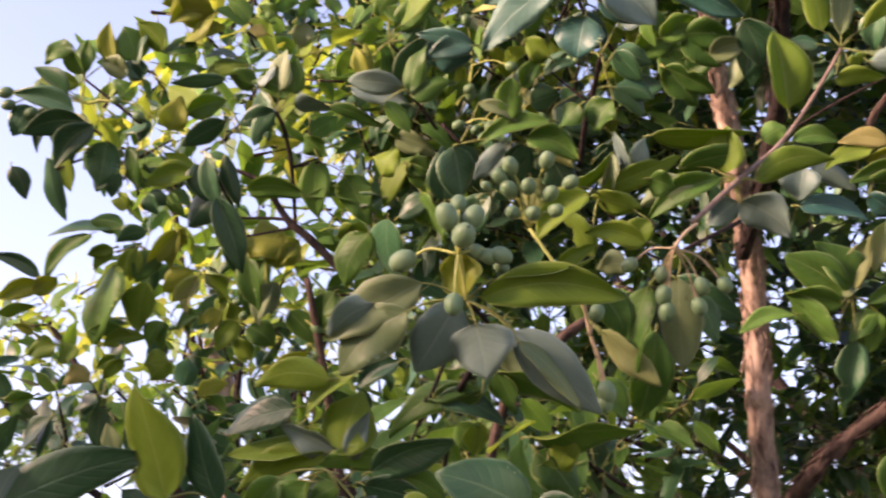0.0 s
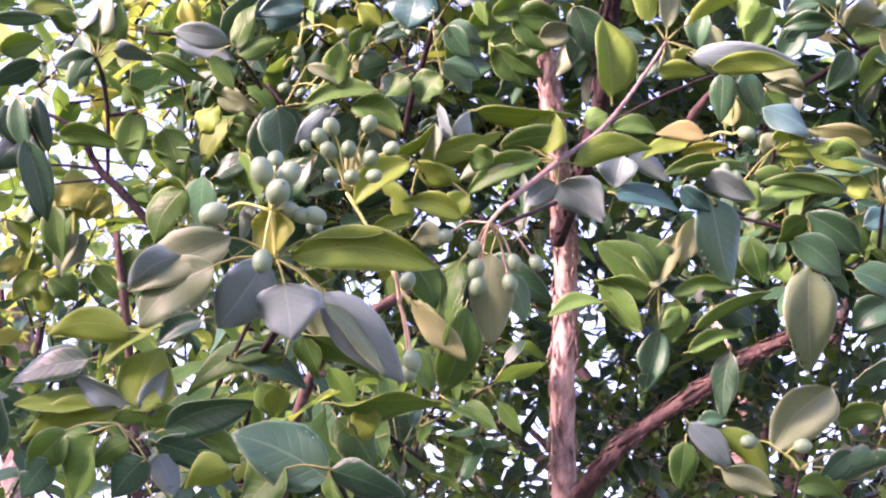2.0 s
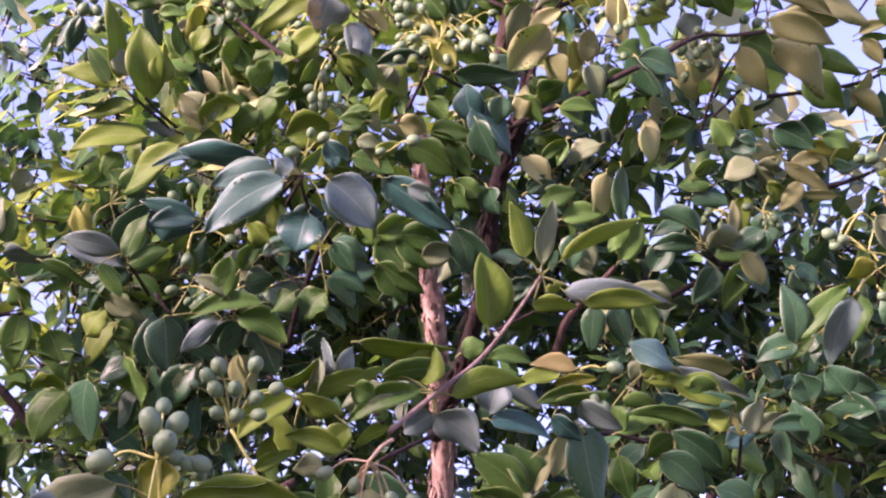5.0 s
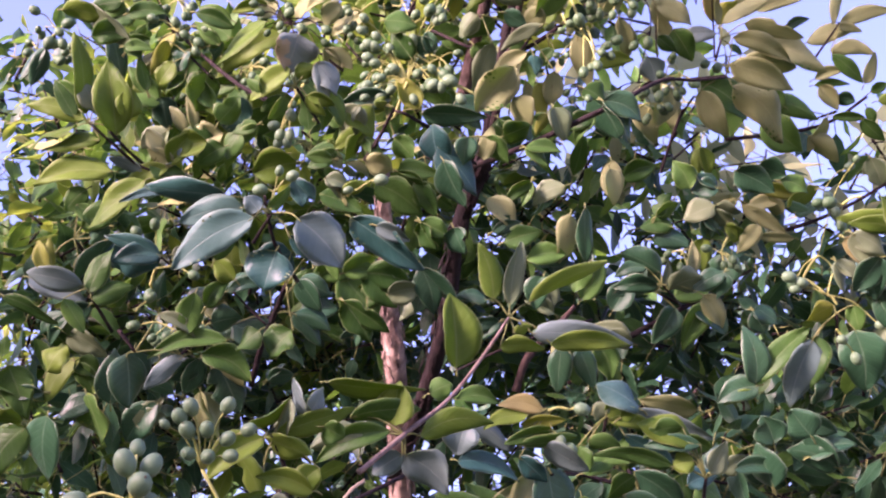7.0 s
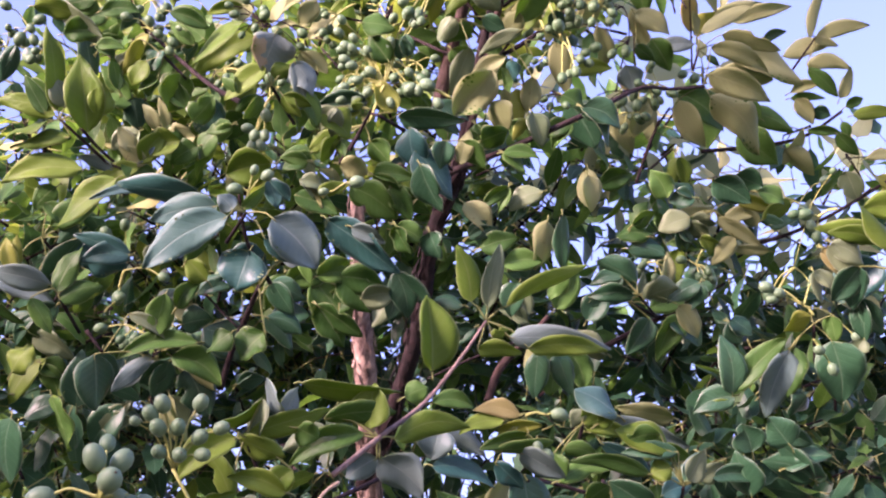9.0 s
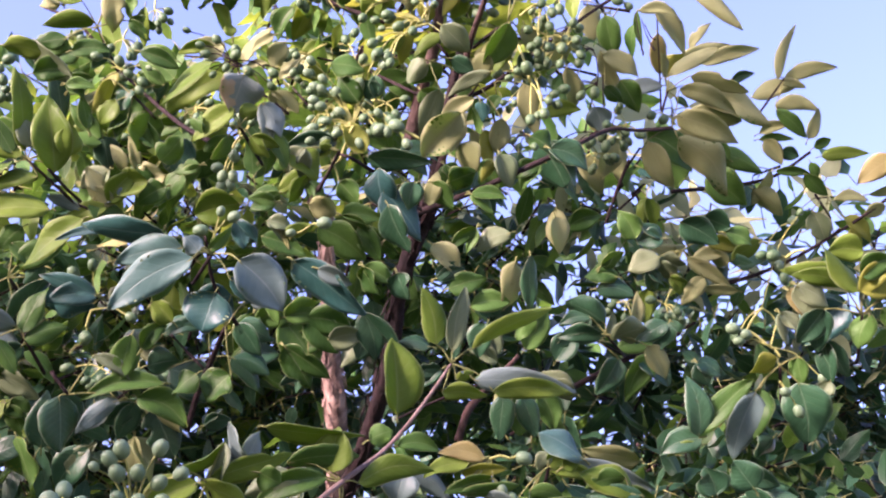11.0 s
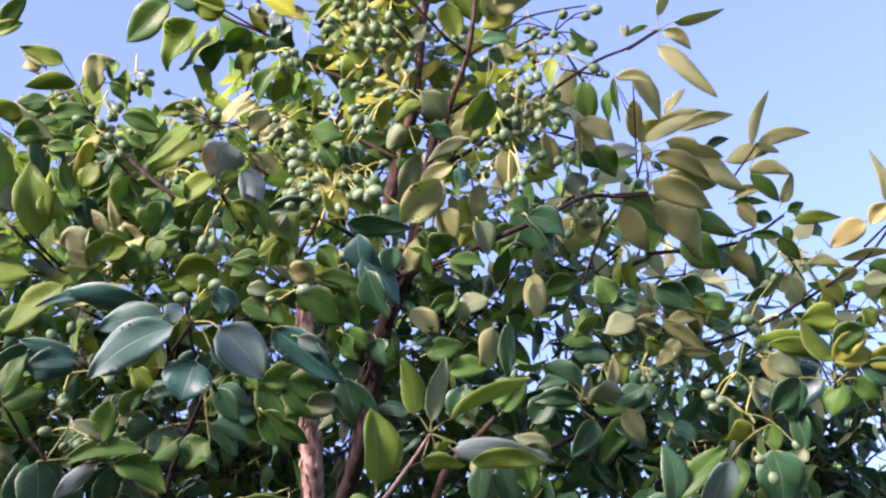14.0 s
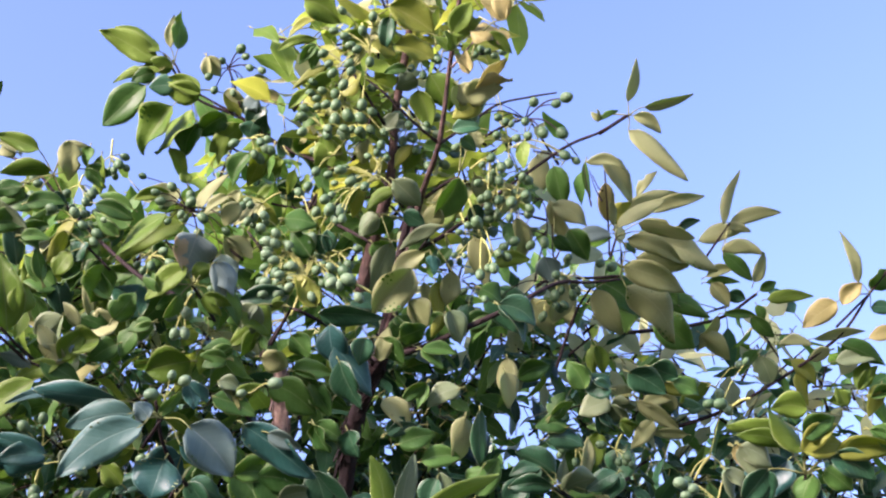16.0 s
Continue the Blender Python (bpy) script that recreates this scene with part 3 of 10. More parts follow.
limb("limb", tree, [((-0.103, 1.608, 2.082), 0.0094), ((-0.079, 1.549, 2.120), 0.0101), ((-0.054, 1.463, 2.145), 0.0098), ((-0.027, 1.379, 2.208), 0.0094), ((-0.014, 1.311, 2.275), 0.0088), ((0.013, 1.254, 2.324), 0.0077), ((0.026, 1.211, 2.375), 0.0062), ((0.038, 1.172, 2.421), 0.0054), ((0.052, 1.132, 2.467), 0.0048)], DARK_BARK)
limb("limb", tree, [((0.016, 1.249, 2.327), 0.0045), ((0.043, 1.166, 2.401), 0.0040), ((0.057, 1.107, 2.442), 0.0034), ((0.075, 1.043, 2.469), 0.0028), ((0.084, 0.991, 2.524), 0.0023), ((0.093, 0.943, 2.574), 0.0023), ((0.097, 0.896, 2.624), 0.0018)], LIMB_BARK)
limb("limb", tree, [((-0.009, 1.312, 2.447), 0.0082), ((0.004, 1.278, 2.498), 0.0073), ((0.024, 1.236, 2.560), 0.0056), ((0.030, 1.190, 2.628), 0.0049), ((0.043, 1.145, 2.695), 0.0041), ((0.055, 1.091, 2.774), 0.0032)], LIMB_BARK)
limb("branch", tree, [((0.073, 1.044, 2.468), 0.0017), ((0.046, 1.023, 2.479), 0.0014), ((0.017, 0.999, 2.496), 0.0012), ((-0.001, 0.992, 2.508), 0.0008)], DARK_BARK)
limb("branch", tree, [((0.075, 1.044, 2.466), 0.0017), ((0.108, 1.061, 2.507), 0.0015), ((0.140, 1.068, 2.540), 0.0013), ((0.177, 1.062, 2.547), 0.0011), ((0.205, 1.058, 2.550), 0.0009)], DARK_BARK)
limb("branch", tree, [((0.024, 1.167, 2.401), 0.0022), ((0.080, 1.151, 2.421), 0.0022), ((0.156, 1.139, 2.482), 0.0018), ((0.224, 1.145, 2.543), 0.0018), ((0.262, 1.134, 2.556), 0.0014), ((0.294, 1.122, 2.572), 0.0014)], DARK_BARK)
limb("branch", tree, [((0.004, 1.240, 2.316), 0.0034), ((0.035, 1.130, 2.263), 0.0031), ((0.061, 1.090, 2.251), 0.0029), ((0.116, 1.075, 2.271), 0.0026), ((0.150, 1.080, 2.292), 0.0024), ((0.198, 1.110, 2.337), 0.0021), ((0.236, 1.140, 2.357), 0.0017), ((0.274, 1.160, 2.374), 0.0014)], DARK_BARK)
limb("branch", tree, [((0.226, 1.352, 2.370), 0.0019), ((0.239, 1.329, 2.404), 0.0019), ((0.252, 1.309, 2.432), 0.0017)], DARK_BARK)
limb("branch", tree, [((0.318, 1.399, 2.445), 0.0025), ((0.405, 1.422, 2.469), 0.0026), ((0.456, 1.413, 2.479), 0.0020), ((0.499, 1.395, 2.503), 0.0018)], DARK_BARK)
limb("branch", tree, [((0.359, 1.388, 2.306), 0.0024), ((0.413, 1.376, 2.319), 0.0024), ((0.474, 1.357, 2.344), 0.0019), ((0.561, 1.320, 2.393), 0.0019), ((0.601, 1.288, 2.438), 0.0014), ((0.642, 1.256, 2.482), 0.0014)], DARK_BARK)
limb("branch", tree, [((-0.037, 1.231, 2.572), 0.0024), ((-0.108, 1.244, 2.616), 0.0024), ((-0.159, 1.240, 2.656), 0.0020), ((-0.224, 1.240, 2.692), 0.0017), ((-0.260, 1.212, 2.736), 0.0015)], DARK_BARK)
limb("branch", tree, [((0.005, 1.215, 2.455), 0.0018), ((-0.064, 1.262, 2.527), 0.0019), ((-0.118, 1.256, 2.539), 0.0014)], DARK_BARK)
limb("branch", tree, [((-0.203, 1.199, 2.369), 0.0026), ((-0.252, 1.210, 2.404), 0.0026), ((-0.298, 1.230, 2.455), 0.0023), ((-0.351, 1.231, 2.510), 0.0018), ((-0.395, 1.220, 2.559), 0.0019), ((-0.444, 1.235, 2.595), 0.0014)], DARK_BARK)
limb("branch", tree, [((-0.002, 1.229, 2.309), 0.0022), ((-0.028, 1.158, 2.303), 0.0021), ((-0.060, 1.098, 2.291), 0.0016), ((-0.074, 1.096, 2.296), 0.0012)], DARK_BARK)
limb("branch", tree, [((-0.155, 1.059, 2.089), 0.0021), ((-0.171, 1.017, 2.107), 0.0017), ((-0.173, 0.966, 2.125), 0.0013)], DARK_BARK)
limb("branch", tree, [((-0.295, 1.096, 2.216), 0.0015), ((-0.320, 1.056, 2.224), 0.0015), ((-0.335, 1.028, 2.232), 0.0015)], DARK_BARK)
tw = twig(tree, [((-0.214, 0.792, 1.725), 0.0022), ((-0.178, 0.732, 1.741), 0.0017), ((-0.184, 0.709, 1.754), 0.0013)], DARK_BARK)
leaf(tw, (-0.185, 0.708, 1.756), (-0.186, 0.698, 1.781), 0.0244, "b", 10, 0.06)
leaf(tw, (-0.176, 0.710, 1.755), (-0.097, 0.720, 1.750), 0.0223, "y", 12, 0.08, lean=-24, bent=0.3)
leaf(tw, (-0.167, 0.708, 1.764), (-0.112, 0.716, 1.767), 0.0105, "y", 40, 0.06)
leaf(tw, (-0.208, 0.701, 1.764), (-0.266, 0.702, 1.735), 0.0255, "p", -15, 0.1)
leaf(tw, (-0.234, 0.700, 1.755), (-0.264, 0.702, 1.737), 0.0157, "g", 10, 0.06)
leaf(tw, (-0.215, 0.700, 1.748), (-0.262, 0.710, 1.718), 0.0302, "p", 8, 0.08, lean=12, bent=0.15)
leaf(tw, (-0.190, 0.710, 1.754), (-0.218, 0.720, 1.717), 0.0303, "g", -5, 0.05, lean=-14, bent=0.25)
leaf(tw, (-0.179, 0.710, 1.740), (-0.176, 0.720, 1.710), 0.0396, "g", 5, 0.05, lean=6, bent=0.2)
leaf(tw, (-0.160, 0.720, 1.737), (-0.118, 0.740, 1.689), 0.0265, "g", 10, 0.08, lean=-16, bent=0.2)
leaf(tw, (-0.156, 0.715, 1.729), (-0.125, 0.733, 1.692), 0.0112, "p", -35, 0.06)
tw = twig(tree, [((-0.185, 0.841, 1.730), 0.0017), ((-0.194, 0.791, 1.738), 0.0013)], DARK_BARK)
leaf(tw, (-0.187, 0.787, 1.751), (-0.164, 0.801, 1.725), 0.0197, "p", 0, 0.06)
leaf(tw, (-0.190, 0.793, 1.734), (-0.181, 0.803, 1.710), 0.0170, "m", 0, 0.06)
leaf(tw, (-0.192, 0.792, 1.737), (-0.143, 0.809, 1.709), 0.0232, "m", 15, 0.06)
leaf(tw, (-0.201, 0.795, 1.723), (-0.263, 0.793, 1.701), 0.0209, "m", 20, 0.06)
leaf(tw, (-0.175, 0.809, 1.696), (-0.109, 0.820, 1.695), 0.0225, "m", 25, 0.06)
leaf(tw, (-0.172, 0.813, 1.688), (-0.149, 0.826, 1.659), 0.0224, "m", 0, 0.06)
leaf(tw, (-0.165, 0.815, 1.683), (-0.162, 0.822, 1.666), 0.0204, "y", 0, 0.06)
leaf(tw, (-0.148, 0.814, 1.693), (-0.162, 0.819, 1.675), 0.0170, "y", 0, 0.06)
tw = twig(tree, [((-0.256, 0.835, 1.715), 0.0017), ((-0.231, 0.790, 1.724), 0.0013)], DARK_BARK)
leaf(tw, (-0.293, 0.776, 1.734), (-0.345, 0.769, 1.731), 0.0204, "y", 15, 0.06)
leaf(tw, (-0.279, 0.778, 1.736), (-0.316, 0.780, 1.715), 0.0149, "y", 30, 0.06)
leaf(tw, (-0.272, 0.840, 1.760), (-0.302, 0.841, 1.744), 0.0161, "d", 0, 0.06)
leaf(tw, (-0.318, 0.778, 1.718), (-0.366, 0.775, 1.705), 0.0211, "d", 15, 0.06)
leaf(tw, (-0.294, 0.791, 1.693), (-0.329, 0.781, 1.707), 0.0165, "g", 10, 0.06)
leaf(tw, (-0.294, 0.792, 1.690), (-0.276, 0.782, 1.726), 0.0372, "y", 5, 0.06)
leaf(tw, (-0.302, 0.790, 1.691), (-0.364, 0.780, 1.692), 0.0182, "y", 35, 0.06)
leaf(tw, (-0.301, 0.791, 1.689), (-0.362, 0.788, 1.670), 0.0187, "y", 25, 0.06)
leaf(tw, (-0.285, 0.795, 1.687), (-0.272, 0.787, 1.714), 0.0136, "g", 0, 0.06)
leaf(tw, (-0.265, 0.798, 1.688), (-0.308, 0.792, 1.685), 0.0144, "m", 20, 0.06)
leaf(tw, (-0.275, 0.799, 1.679), (-0.220, 0.803, 1.692), 0.0246, "d", 15, 0.06)
leaf(tw, (-0.280, 0.801, 1.672), (-0.239, 0.813, 1.657), 0.0210, "d", 0, 0.06)
leaf(tw, (-0.266, 0.802, 1.676), (-0.230, 0.813, 1.661), 0.0172, "m", 10, 0.06)
leaf(tw, (-0.279, 0.803, 1.665), (-0.269, 0.813, 1.642), 0.0149, "g", 0, 0.06)
leaf(tw, (-0.228, 0.791, 1.721), (-0.188, 0.803, 1.706), 0.0136, "d", 0, 0.06)
leaf(tw, (-0.231, 0.791, 1.720), (-0.201, 0.794, 1.725), 0.0102, "m", 0, 0.06)
leaf(tw, (-0.218, 0.799, 1.706), (-0.204, 0.808, 1.687), 0.0170, "m", 0, 0.06)
leaf(tw, (-0.205, 0.801, 1.706), (-0.209, 0.807, 1.687), 0.0143, "y", 0, 0.06)
tw = twig(tree, [((-0.286, 0.803, 1.662), 0.0017), ((-0.287, 0.758, 1.674), 0.0013)], DARK_BARK)
leaf(tw, (-0.297, 0.759, 1.667), (-0.316, 0.768, 1.633), 0.0289, "m", 10, 0.06)
leaf(tw, (-0.316, 0.755, 1.670), (-0.339, 0.759, 1.648), 0.0197, "m", 10, 0.06)
leaf(tw, (-0.326, 0.759, 1.654), (-0.343, 0.764, 1.633), 0.0194, "d", 0, 0.06)
leaf(tw, (-0.281, 0.762, 1.665), (-0.304, 0.764, 1.649), 0.0142, "m", 0, 0.06)
leaf(tw, (-0.272, 0.767, 1.656), (-0.292, 0.772, 1.634), 0.0213, "d", 0, 0.06)
tw = twig(tree, [((-0.163, 0.833, 1.634), 0.0017), ((-0.167, 0.785, 1.652), 0.0013)], DARK_BARK)
leaf(tw, (-0.169, 0.787, 1.647), (-0.223, 0.770, 1.671), 0.0311, "d", -5, 0.06)
leaf(tw, (-0.167, 0.785, 1.652), (-0.126, 0.797, 1.637), 0.0226, "d", 0, 0.06)
leaf(tw, (-0.192, 0.781, 1.652), (-0.218, 0.786, 1.627), 0.0259, "m", 0, 0.06)
leaf(tw, (-0.224, 0.777, 1.651), (-0.250, 0.777, 1.638), 0.0194, "y", 0, 0.06)
fruit_cluster(tree, (-0.184, 0.709, 1.754), [(-0.217, 0.695, 1.776, 0.0065), (-0.188, 0.686, 1.796, 0.0064), (-0.175, 0.694, 1.797, 0.0059), (-0.187, 0.705, 1.811, 0.0047), (-0.178, 0.685, 1.783, 0.0067), (-0.176, 0.701, 1.779, 0.0046), (-0.169, 0.703, 1.776, 0.0046), (-0.162, 0.704, 1.776, 0.0052), (-0.167, 0.722, 1.776, 0.0041), (-0.184, 0.685, 1.744, 0.0054)], STALK, hub=(-0.184, 0.694, 1.776))
fruit_cluster(tree, (-0.130, 0.816, 1.759), [(-0.174, 0.772, 1.861, 0.0052), (-0.181, 0.773, 1.855, 0.0049), (-0.151, 0.775, 1.863, 0.0049), (-0.176, 0.776, 1.847, 0.0052), (-0.164, 0.778, 1.848, 0.0049), (-0.151, 0.782, 1.843, 0.0049), (-0.138, 0.782, 1.849, 0.0045), (-0.163, 0.784, 1.832, 0.0049), (-0.149, 0.786, 1.833, 0.0045), (-0.175, 0.781, 1.833, 0.0045), (-0.190, 0.773, 1.850, 0.0031)], STALK, hub=(-0.169, 0.798, 1.828))
fruit_cluster(tree, (-0.067, 0.824, 1.828), [(-0.111, 0.825, 1.806, 0.0046), (-0.092, 0.830, 1.799, 0.0046), (-0.092, 0.835, 1.787, 0.0054), (-0.091, 0.839, 1.777, 0.0054), (-0.071, 0.841, 1.779, 0.0050), (-0.068, 0.837, 1.791, 0.0050), (-0.054, 0.839, 1.791, 0.0046)], STALK_PINK, hub=(-0.081, 0.814, 1.810))
fruit_cluster(tree, (-0.127, 0.753, 1.760), [(-0.120, 0.756, 1.754, 0.0045), (-0.119, 0.772, 1.711, 0.0055), (-0.121, 0.774, 1.705, 0.0045)], STALK_PINK, hub=(-0.125, 0.760, 1.742))
tw = twig(tree, [((-0.046, 0.896, 1.854), 0.0017), ((-0.079, 0.849, 1.821), 0.0013)], DARK_BARK)
leaf(tw, (-0.085, 0.854, 1.804), (-0.089, 0.874, 1.747), 0.0295, "p", 5, 0.06)
leaf(tw, (-0.104, 0.853, 1.800), (-0.123, 0.870, 1.742), 0.0289, "m", 15, 0.06)
leaf(tw, (-0.092, 0.987, 1.836), (-0.078, 1.002, 1.799), 0.0170, "d", 0, 0.06)
leaf(tw, (-0.137, 0.857, 1.774), (-0.103, 0.875, 1.738), 0.0178, "t", 25, 0.06)
leaf(tw, (-0.143, 0.867, 1.744), (-0.127, 0.878, 1.719), 0.0161, "m", 0, 0.06)
leaf(tw, (-0.138, 0.848, 1.799), (-0.121, 0.861, 1.770), 0.0205, "m", 0, 0.06)
leaf(tw, (-0.112, 1.043, 1.869), (-0.064, 1.064, 1.832), 0.0271, "d", 0, 0.06)
leaf(tw, (-0.122, 0.991, 1.811), (-0.140, 1.011, 1.747), 0.0297, "m", 0, 0.06)
tw = twig(tree, [((-0.077, 0.890, 1.855), 0.0023), ((-0.047, 0.911, 1.890), 0.0020), ((-0.014, 0.934, 1.927), 0.0016), ((0.013, 0.943, 1.967), 0.0013), ((0.033, 0.948, 2.001), 0.0010)], TWIG_BARK)
leaf(tw, (-0.009, 0.950, 1.959), (-0.013, 0.935, 2.017), 0.0299, "y", 0, 0.06, lean=28, bent=0.75)
leaf(tw, (0.021, 0.941, 2.014), (0.010, 0.924, 2.056), 0.0191, "y", 0, 0.06)
leaf(tw, (0.034, 0.944, 2.010), (0.046, 0.928, 2.059), 0.0167, "p", 15, 0.06)
leaf(tw, (0.050, 0.946, 2.013), (0.117, 0.945, 2.045), 0.0167, "y", 30, 0.06)
# one leaf laid as two: the grey half stands for sky reflection
leaf(tw, (0.051, 0.954, 1.990), (0.134, 0.969, 1.986), 0.0190, "g", 20, 0.06)
leaf(tw, (0.066, 0.959, 1.983), (0.131, 0.969, 1.984), 0.0132, "y", 50, 0.06)
leaf(tw, (0.026, 0.954, 1.979), (0.062, 0.961, 1.977), 0.0136, "y", 0, 0.06)
leaf(tw, (0.076, 0.985, 1.991), (0.072, 1.000, 1.956), 0.0196, "d", 0, 0.06, lean=10, bent=0.3)
leaf(tw, (0.091, 0.990, 1.992), (0.103, 1.005, 1.962), 0.0188, "d", 0, 0.06)
leaf(tw, (0.037, 0.952, 1.989), (0.052, 0.953, 1.995), 0.0085, "y", 0, 0.06)
leaf(tw, (-0.009, 0.964, 1.938), (0.025, 0.969, 1.938), 0.0136, "m", 0, 0.06)
leaf(tw, (-0.030, 0.959, 1.941), (-0.012, 0.959, 1.949), 0.0178, "m", 0, 0.06)
tw = twig(tree, [((-0.077, 0.890, 1.855), 0.0013), ((-0.047, 0.911, 1.890), 0.0010)], TWIG_BARK)
leaf(tw, (-0.102, 0.890, 1.924), (-0.031, 0.903, 1.919), 0.0185, "y", 25, 0.06)
leaf(tw, (-0.053, 0.908, 1.896), (-0.050, 0.897, 1.927), 0.0281, "y", 5, 0.06)
leaf(tw, (-0.086, 0.901, 1.901), (-0.034, 0.907, 1.907), 0.0182, "m", 15, 0.06)
leaf(tw, (-0.073, 0.908, 1.887), (-0.115, 0.905, 1.879), 0.0204, "p", 20, 0.06)
leaf(tw, (-0.057, 0.909, 1.893), (-0.111, 0.909, 1.869), 0.0178, "m", 20, 0.06)
leaf(tw, (-0.046, 0.916, 1.877), (-0.014, 0.930, 1.852), 0.0268, "g", -10, 0.06)
leaf(tw, (-0.048, 0.916, 1.877), (-0.070, 0.918, 1.862), 0.0182, "g", 15, 0.06)
leaf(tw, (-0.035, 0.913, 1.890), (0.021, 0.918, 1.901), 0.0157, "y", 30, 0.06)
leaf(tw, (0.003, 0.971, 1.922), (0.033, 0.983, 1.902), 0.0153, "g", 0, 0.06)
leaf(tw, (-0.003, 0.971, 1.920), (-0.010, 0.978, 1.897), 0.0284, "g", 30, 0.06)
leaf(tw, (-0.009, 0.980, 1.893), (0.040, 0.992, 1.880), 0.0153, "e", 0, 0.06)
tw = twig(tree, [((-0.123, 0.887, 1.844), 0.0017), ((-0.135, 0.859, 1.871), 0.0013)], DARK_BARK)
leaf(tw, (-0.109, 0.857, 1.887), (-0.123, 0.847, 1.909), 0.0143, "g", -25, 0.06)
leaf(tw, (-0.109, 0.857, 1.886), (-0.099, 0.852, 1.905), 0.0150, "g", 30, 0.06)
leaf(tw, (-0.123, 0.851, 1.896), (-0.130, 0.860, 1.870), 0.0145, "p", 0, 0.06)
leaf(tw, (-0.133, 0.858, 1.873), (-0.077, 0.861, 1.891), 0.0162, "y", 20, 0.06)
leaf(tw, (-0.153, 0.854, 1.876), (-0.121, 0.852, 1.895), 0.0123, "y", 30, 0.06)
leaf(tw, (-0.135, 0.826, 1.859), (-0.173, 0.830, 1.832), 0.0216, "y", 10, 0.06)
leaf(tw, (-0.140, 0.858, 1.870), (-0.108, 0.867, 1.859), 0.0168, "y", 0, 0.06)
leaf(tw, (-0.103, 0.843, 1.827), (-0.141, 0.834, 1.834), 0.0152, "y", 15, 0.06)
leaf(tw, (-0.103, 0.871, 1.852), (-0.121, 0.874, 1.835), 0.0191, "y", 0, 0.06)
leaf(tw, (-0.156, 0.817, 1.807), (-0.130, 0.817, 1.819), 0.0100, "y", 0, 0.06)
leaf(tw, (-0.121, 0.878, 1.825), (-0.142, 0.875, 1.822), 0.0175, "p", 0, 0.06)
leaf(tw, (-0.143, 0.872, 1.831), (-0.165, 0.857, 1.863), 0.0153, "y", 0, 0.06)
leaf(tw, (-0.100, 0.861, 1.879), (-0.086, 0.866, 1.872), 0.0191, "m", 0, 0.06)
tw = twig(tree, [((0.040, 0.983, 1.907), 0.0017), ((0.064, 0.965, 1.930), 0.0013)], DARK_BARK)
leaf(tw, (0.059, 0.964, 1.928), (0.023, 0.960, 1.931), 0.0136, "o", 0, 0.06)
leaf(tw, (0.041, 0.971, 1.919), (0.076, 0.967, 1.921), 0.0111, "b", 0, 0.06)
leaf(tw, (0.046, 0.964, 1.924), (0.012, 0.962, 1.913), 0.0126, "y", 0, 0.06)
leaf(tw, (0.065, 0.970, 1.915), (0.028, 0.969, 1.902), 0.0126, "m", 0, 0.06)
leaf(tw, (0.040, 0.971, 1.902), (0.086, 0.976, 1.909), 0.0117, "m", 0, 0.06)
leaf(tw, (0.059, 0.977, 1.904), (0.093, 0.986, 1.884), 0.0197, "g", 0, 0.06)
leaf(tw, (0.040, 0.974, 1.894), (0.060, 0.984, 1.875), 0.0168, "e", 0, 0.06)
fruit_cluster(tree, (0.062, 0.948, 1.922), [(0.088, 0.951, 1.924, 0.0053)], STALK)
fruit_cluster(tree, (0.063, 0.970, 1.915), [(0.072, 0.974, 1.907, 0.0042), (0.080, 0.978, 1.901, 0.0046)], STALK)
tw = twig(tree, [((0.111, 1.098, 1.926), 0.0017), ((0.116, 1.049, 1.954), 0.0013)], DARK_BARK)
leaf(tw, (0.116, 1.045, 1.965), (0.107, 1.049, 1.950), 0.0136, "p", 0, 0.06)
leaf(tw, (0.114, 1.048, 1.958), (0.142, 1.048, 1.968), 0.0181, "y", 0, 0.06)
leaf(tw, (0.134, 1.052, 1.959), (0.207, 1.066, 1.939), 0.0215, "g", 0, 0.06, lean=15, bent=0.2)
leaf(tw, (0.194, 1.062, 1.964), (0.145, 1.049, 1.966), 0.0181, "t", 0, 0.06, lean=-25, bent=0.3)
leaf(tw, (0.118, 1.051, 1.951), (0.159, 1.060, 1.943), 0.0118, "y", 0, 0.06)
leaf(tw, (0.131, 1.056, 1.940), (0.173, 1.069, 1.916), 0.0158, "e", 0, 0.06)
leaf(tw, (0.176, 1.064, 1.939), (0.208, 1.073, 1.929), 0.0154, "m", 0, 0.06)
leaf(tw, (0.100, 1.054, 1.934), (0.131, 1.062, 1.926), 0.0136, "m", 0, 0.06)
leaf(tw, (0.149, 1.064, 1.927), (0.194, 1.068, 1.936), 0.0136, "y", 0, 0.06)
leaf(tw, (0.091, 1.054, 1.929), (0.099, 1.063, 1.908), 0.0181, "m", 0, 0.06)
leaf(tw, (0.095, 1.062, 1.908), (0.149, 1.066, 1.922), 0.0136, "m", 0, 0.06)
tw = twig(tree, [((0.095, 1.136, 1.931), 0.0017), ((0.065, 0.994, 1.886), 0.0013)], DARK_BARK)
leaf(tw, (0.062, 0.992, 1.891), (0.075, 1.016, 1.829), 0.0332, "d", 5, 0.06)
leaf(tw, (0.099, 1.143, 1.913), (0.108, 1.158, 1.877), 0.0242, "m", 0, 0.06)
leaf(tw, (0.059, 1.214, 1.961), (0.042, 1.227, 1.917), 0.0230, "t", 0, 0.06)
tw = twig(tree, [((0.152, 1.228, 1.964), 0.0017), ((0.156, 1.192, 1.929), 0.0013)], DARK_BARK)
leaf(tw, (0.153, 1.201, 1.904), (0.156, 1.234, 1.813), 0.0429, "p", 10, 0.03)
leaf(tw, (0.152, 1.185, 1.949), (0.197, 1.205, 1.913), 0.0342, "d", 0, 0.06)
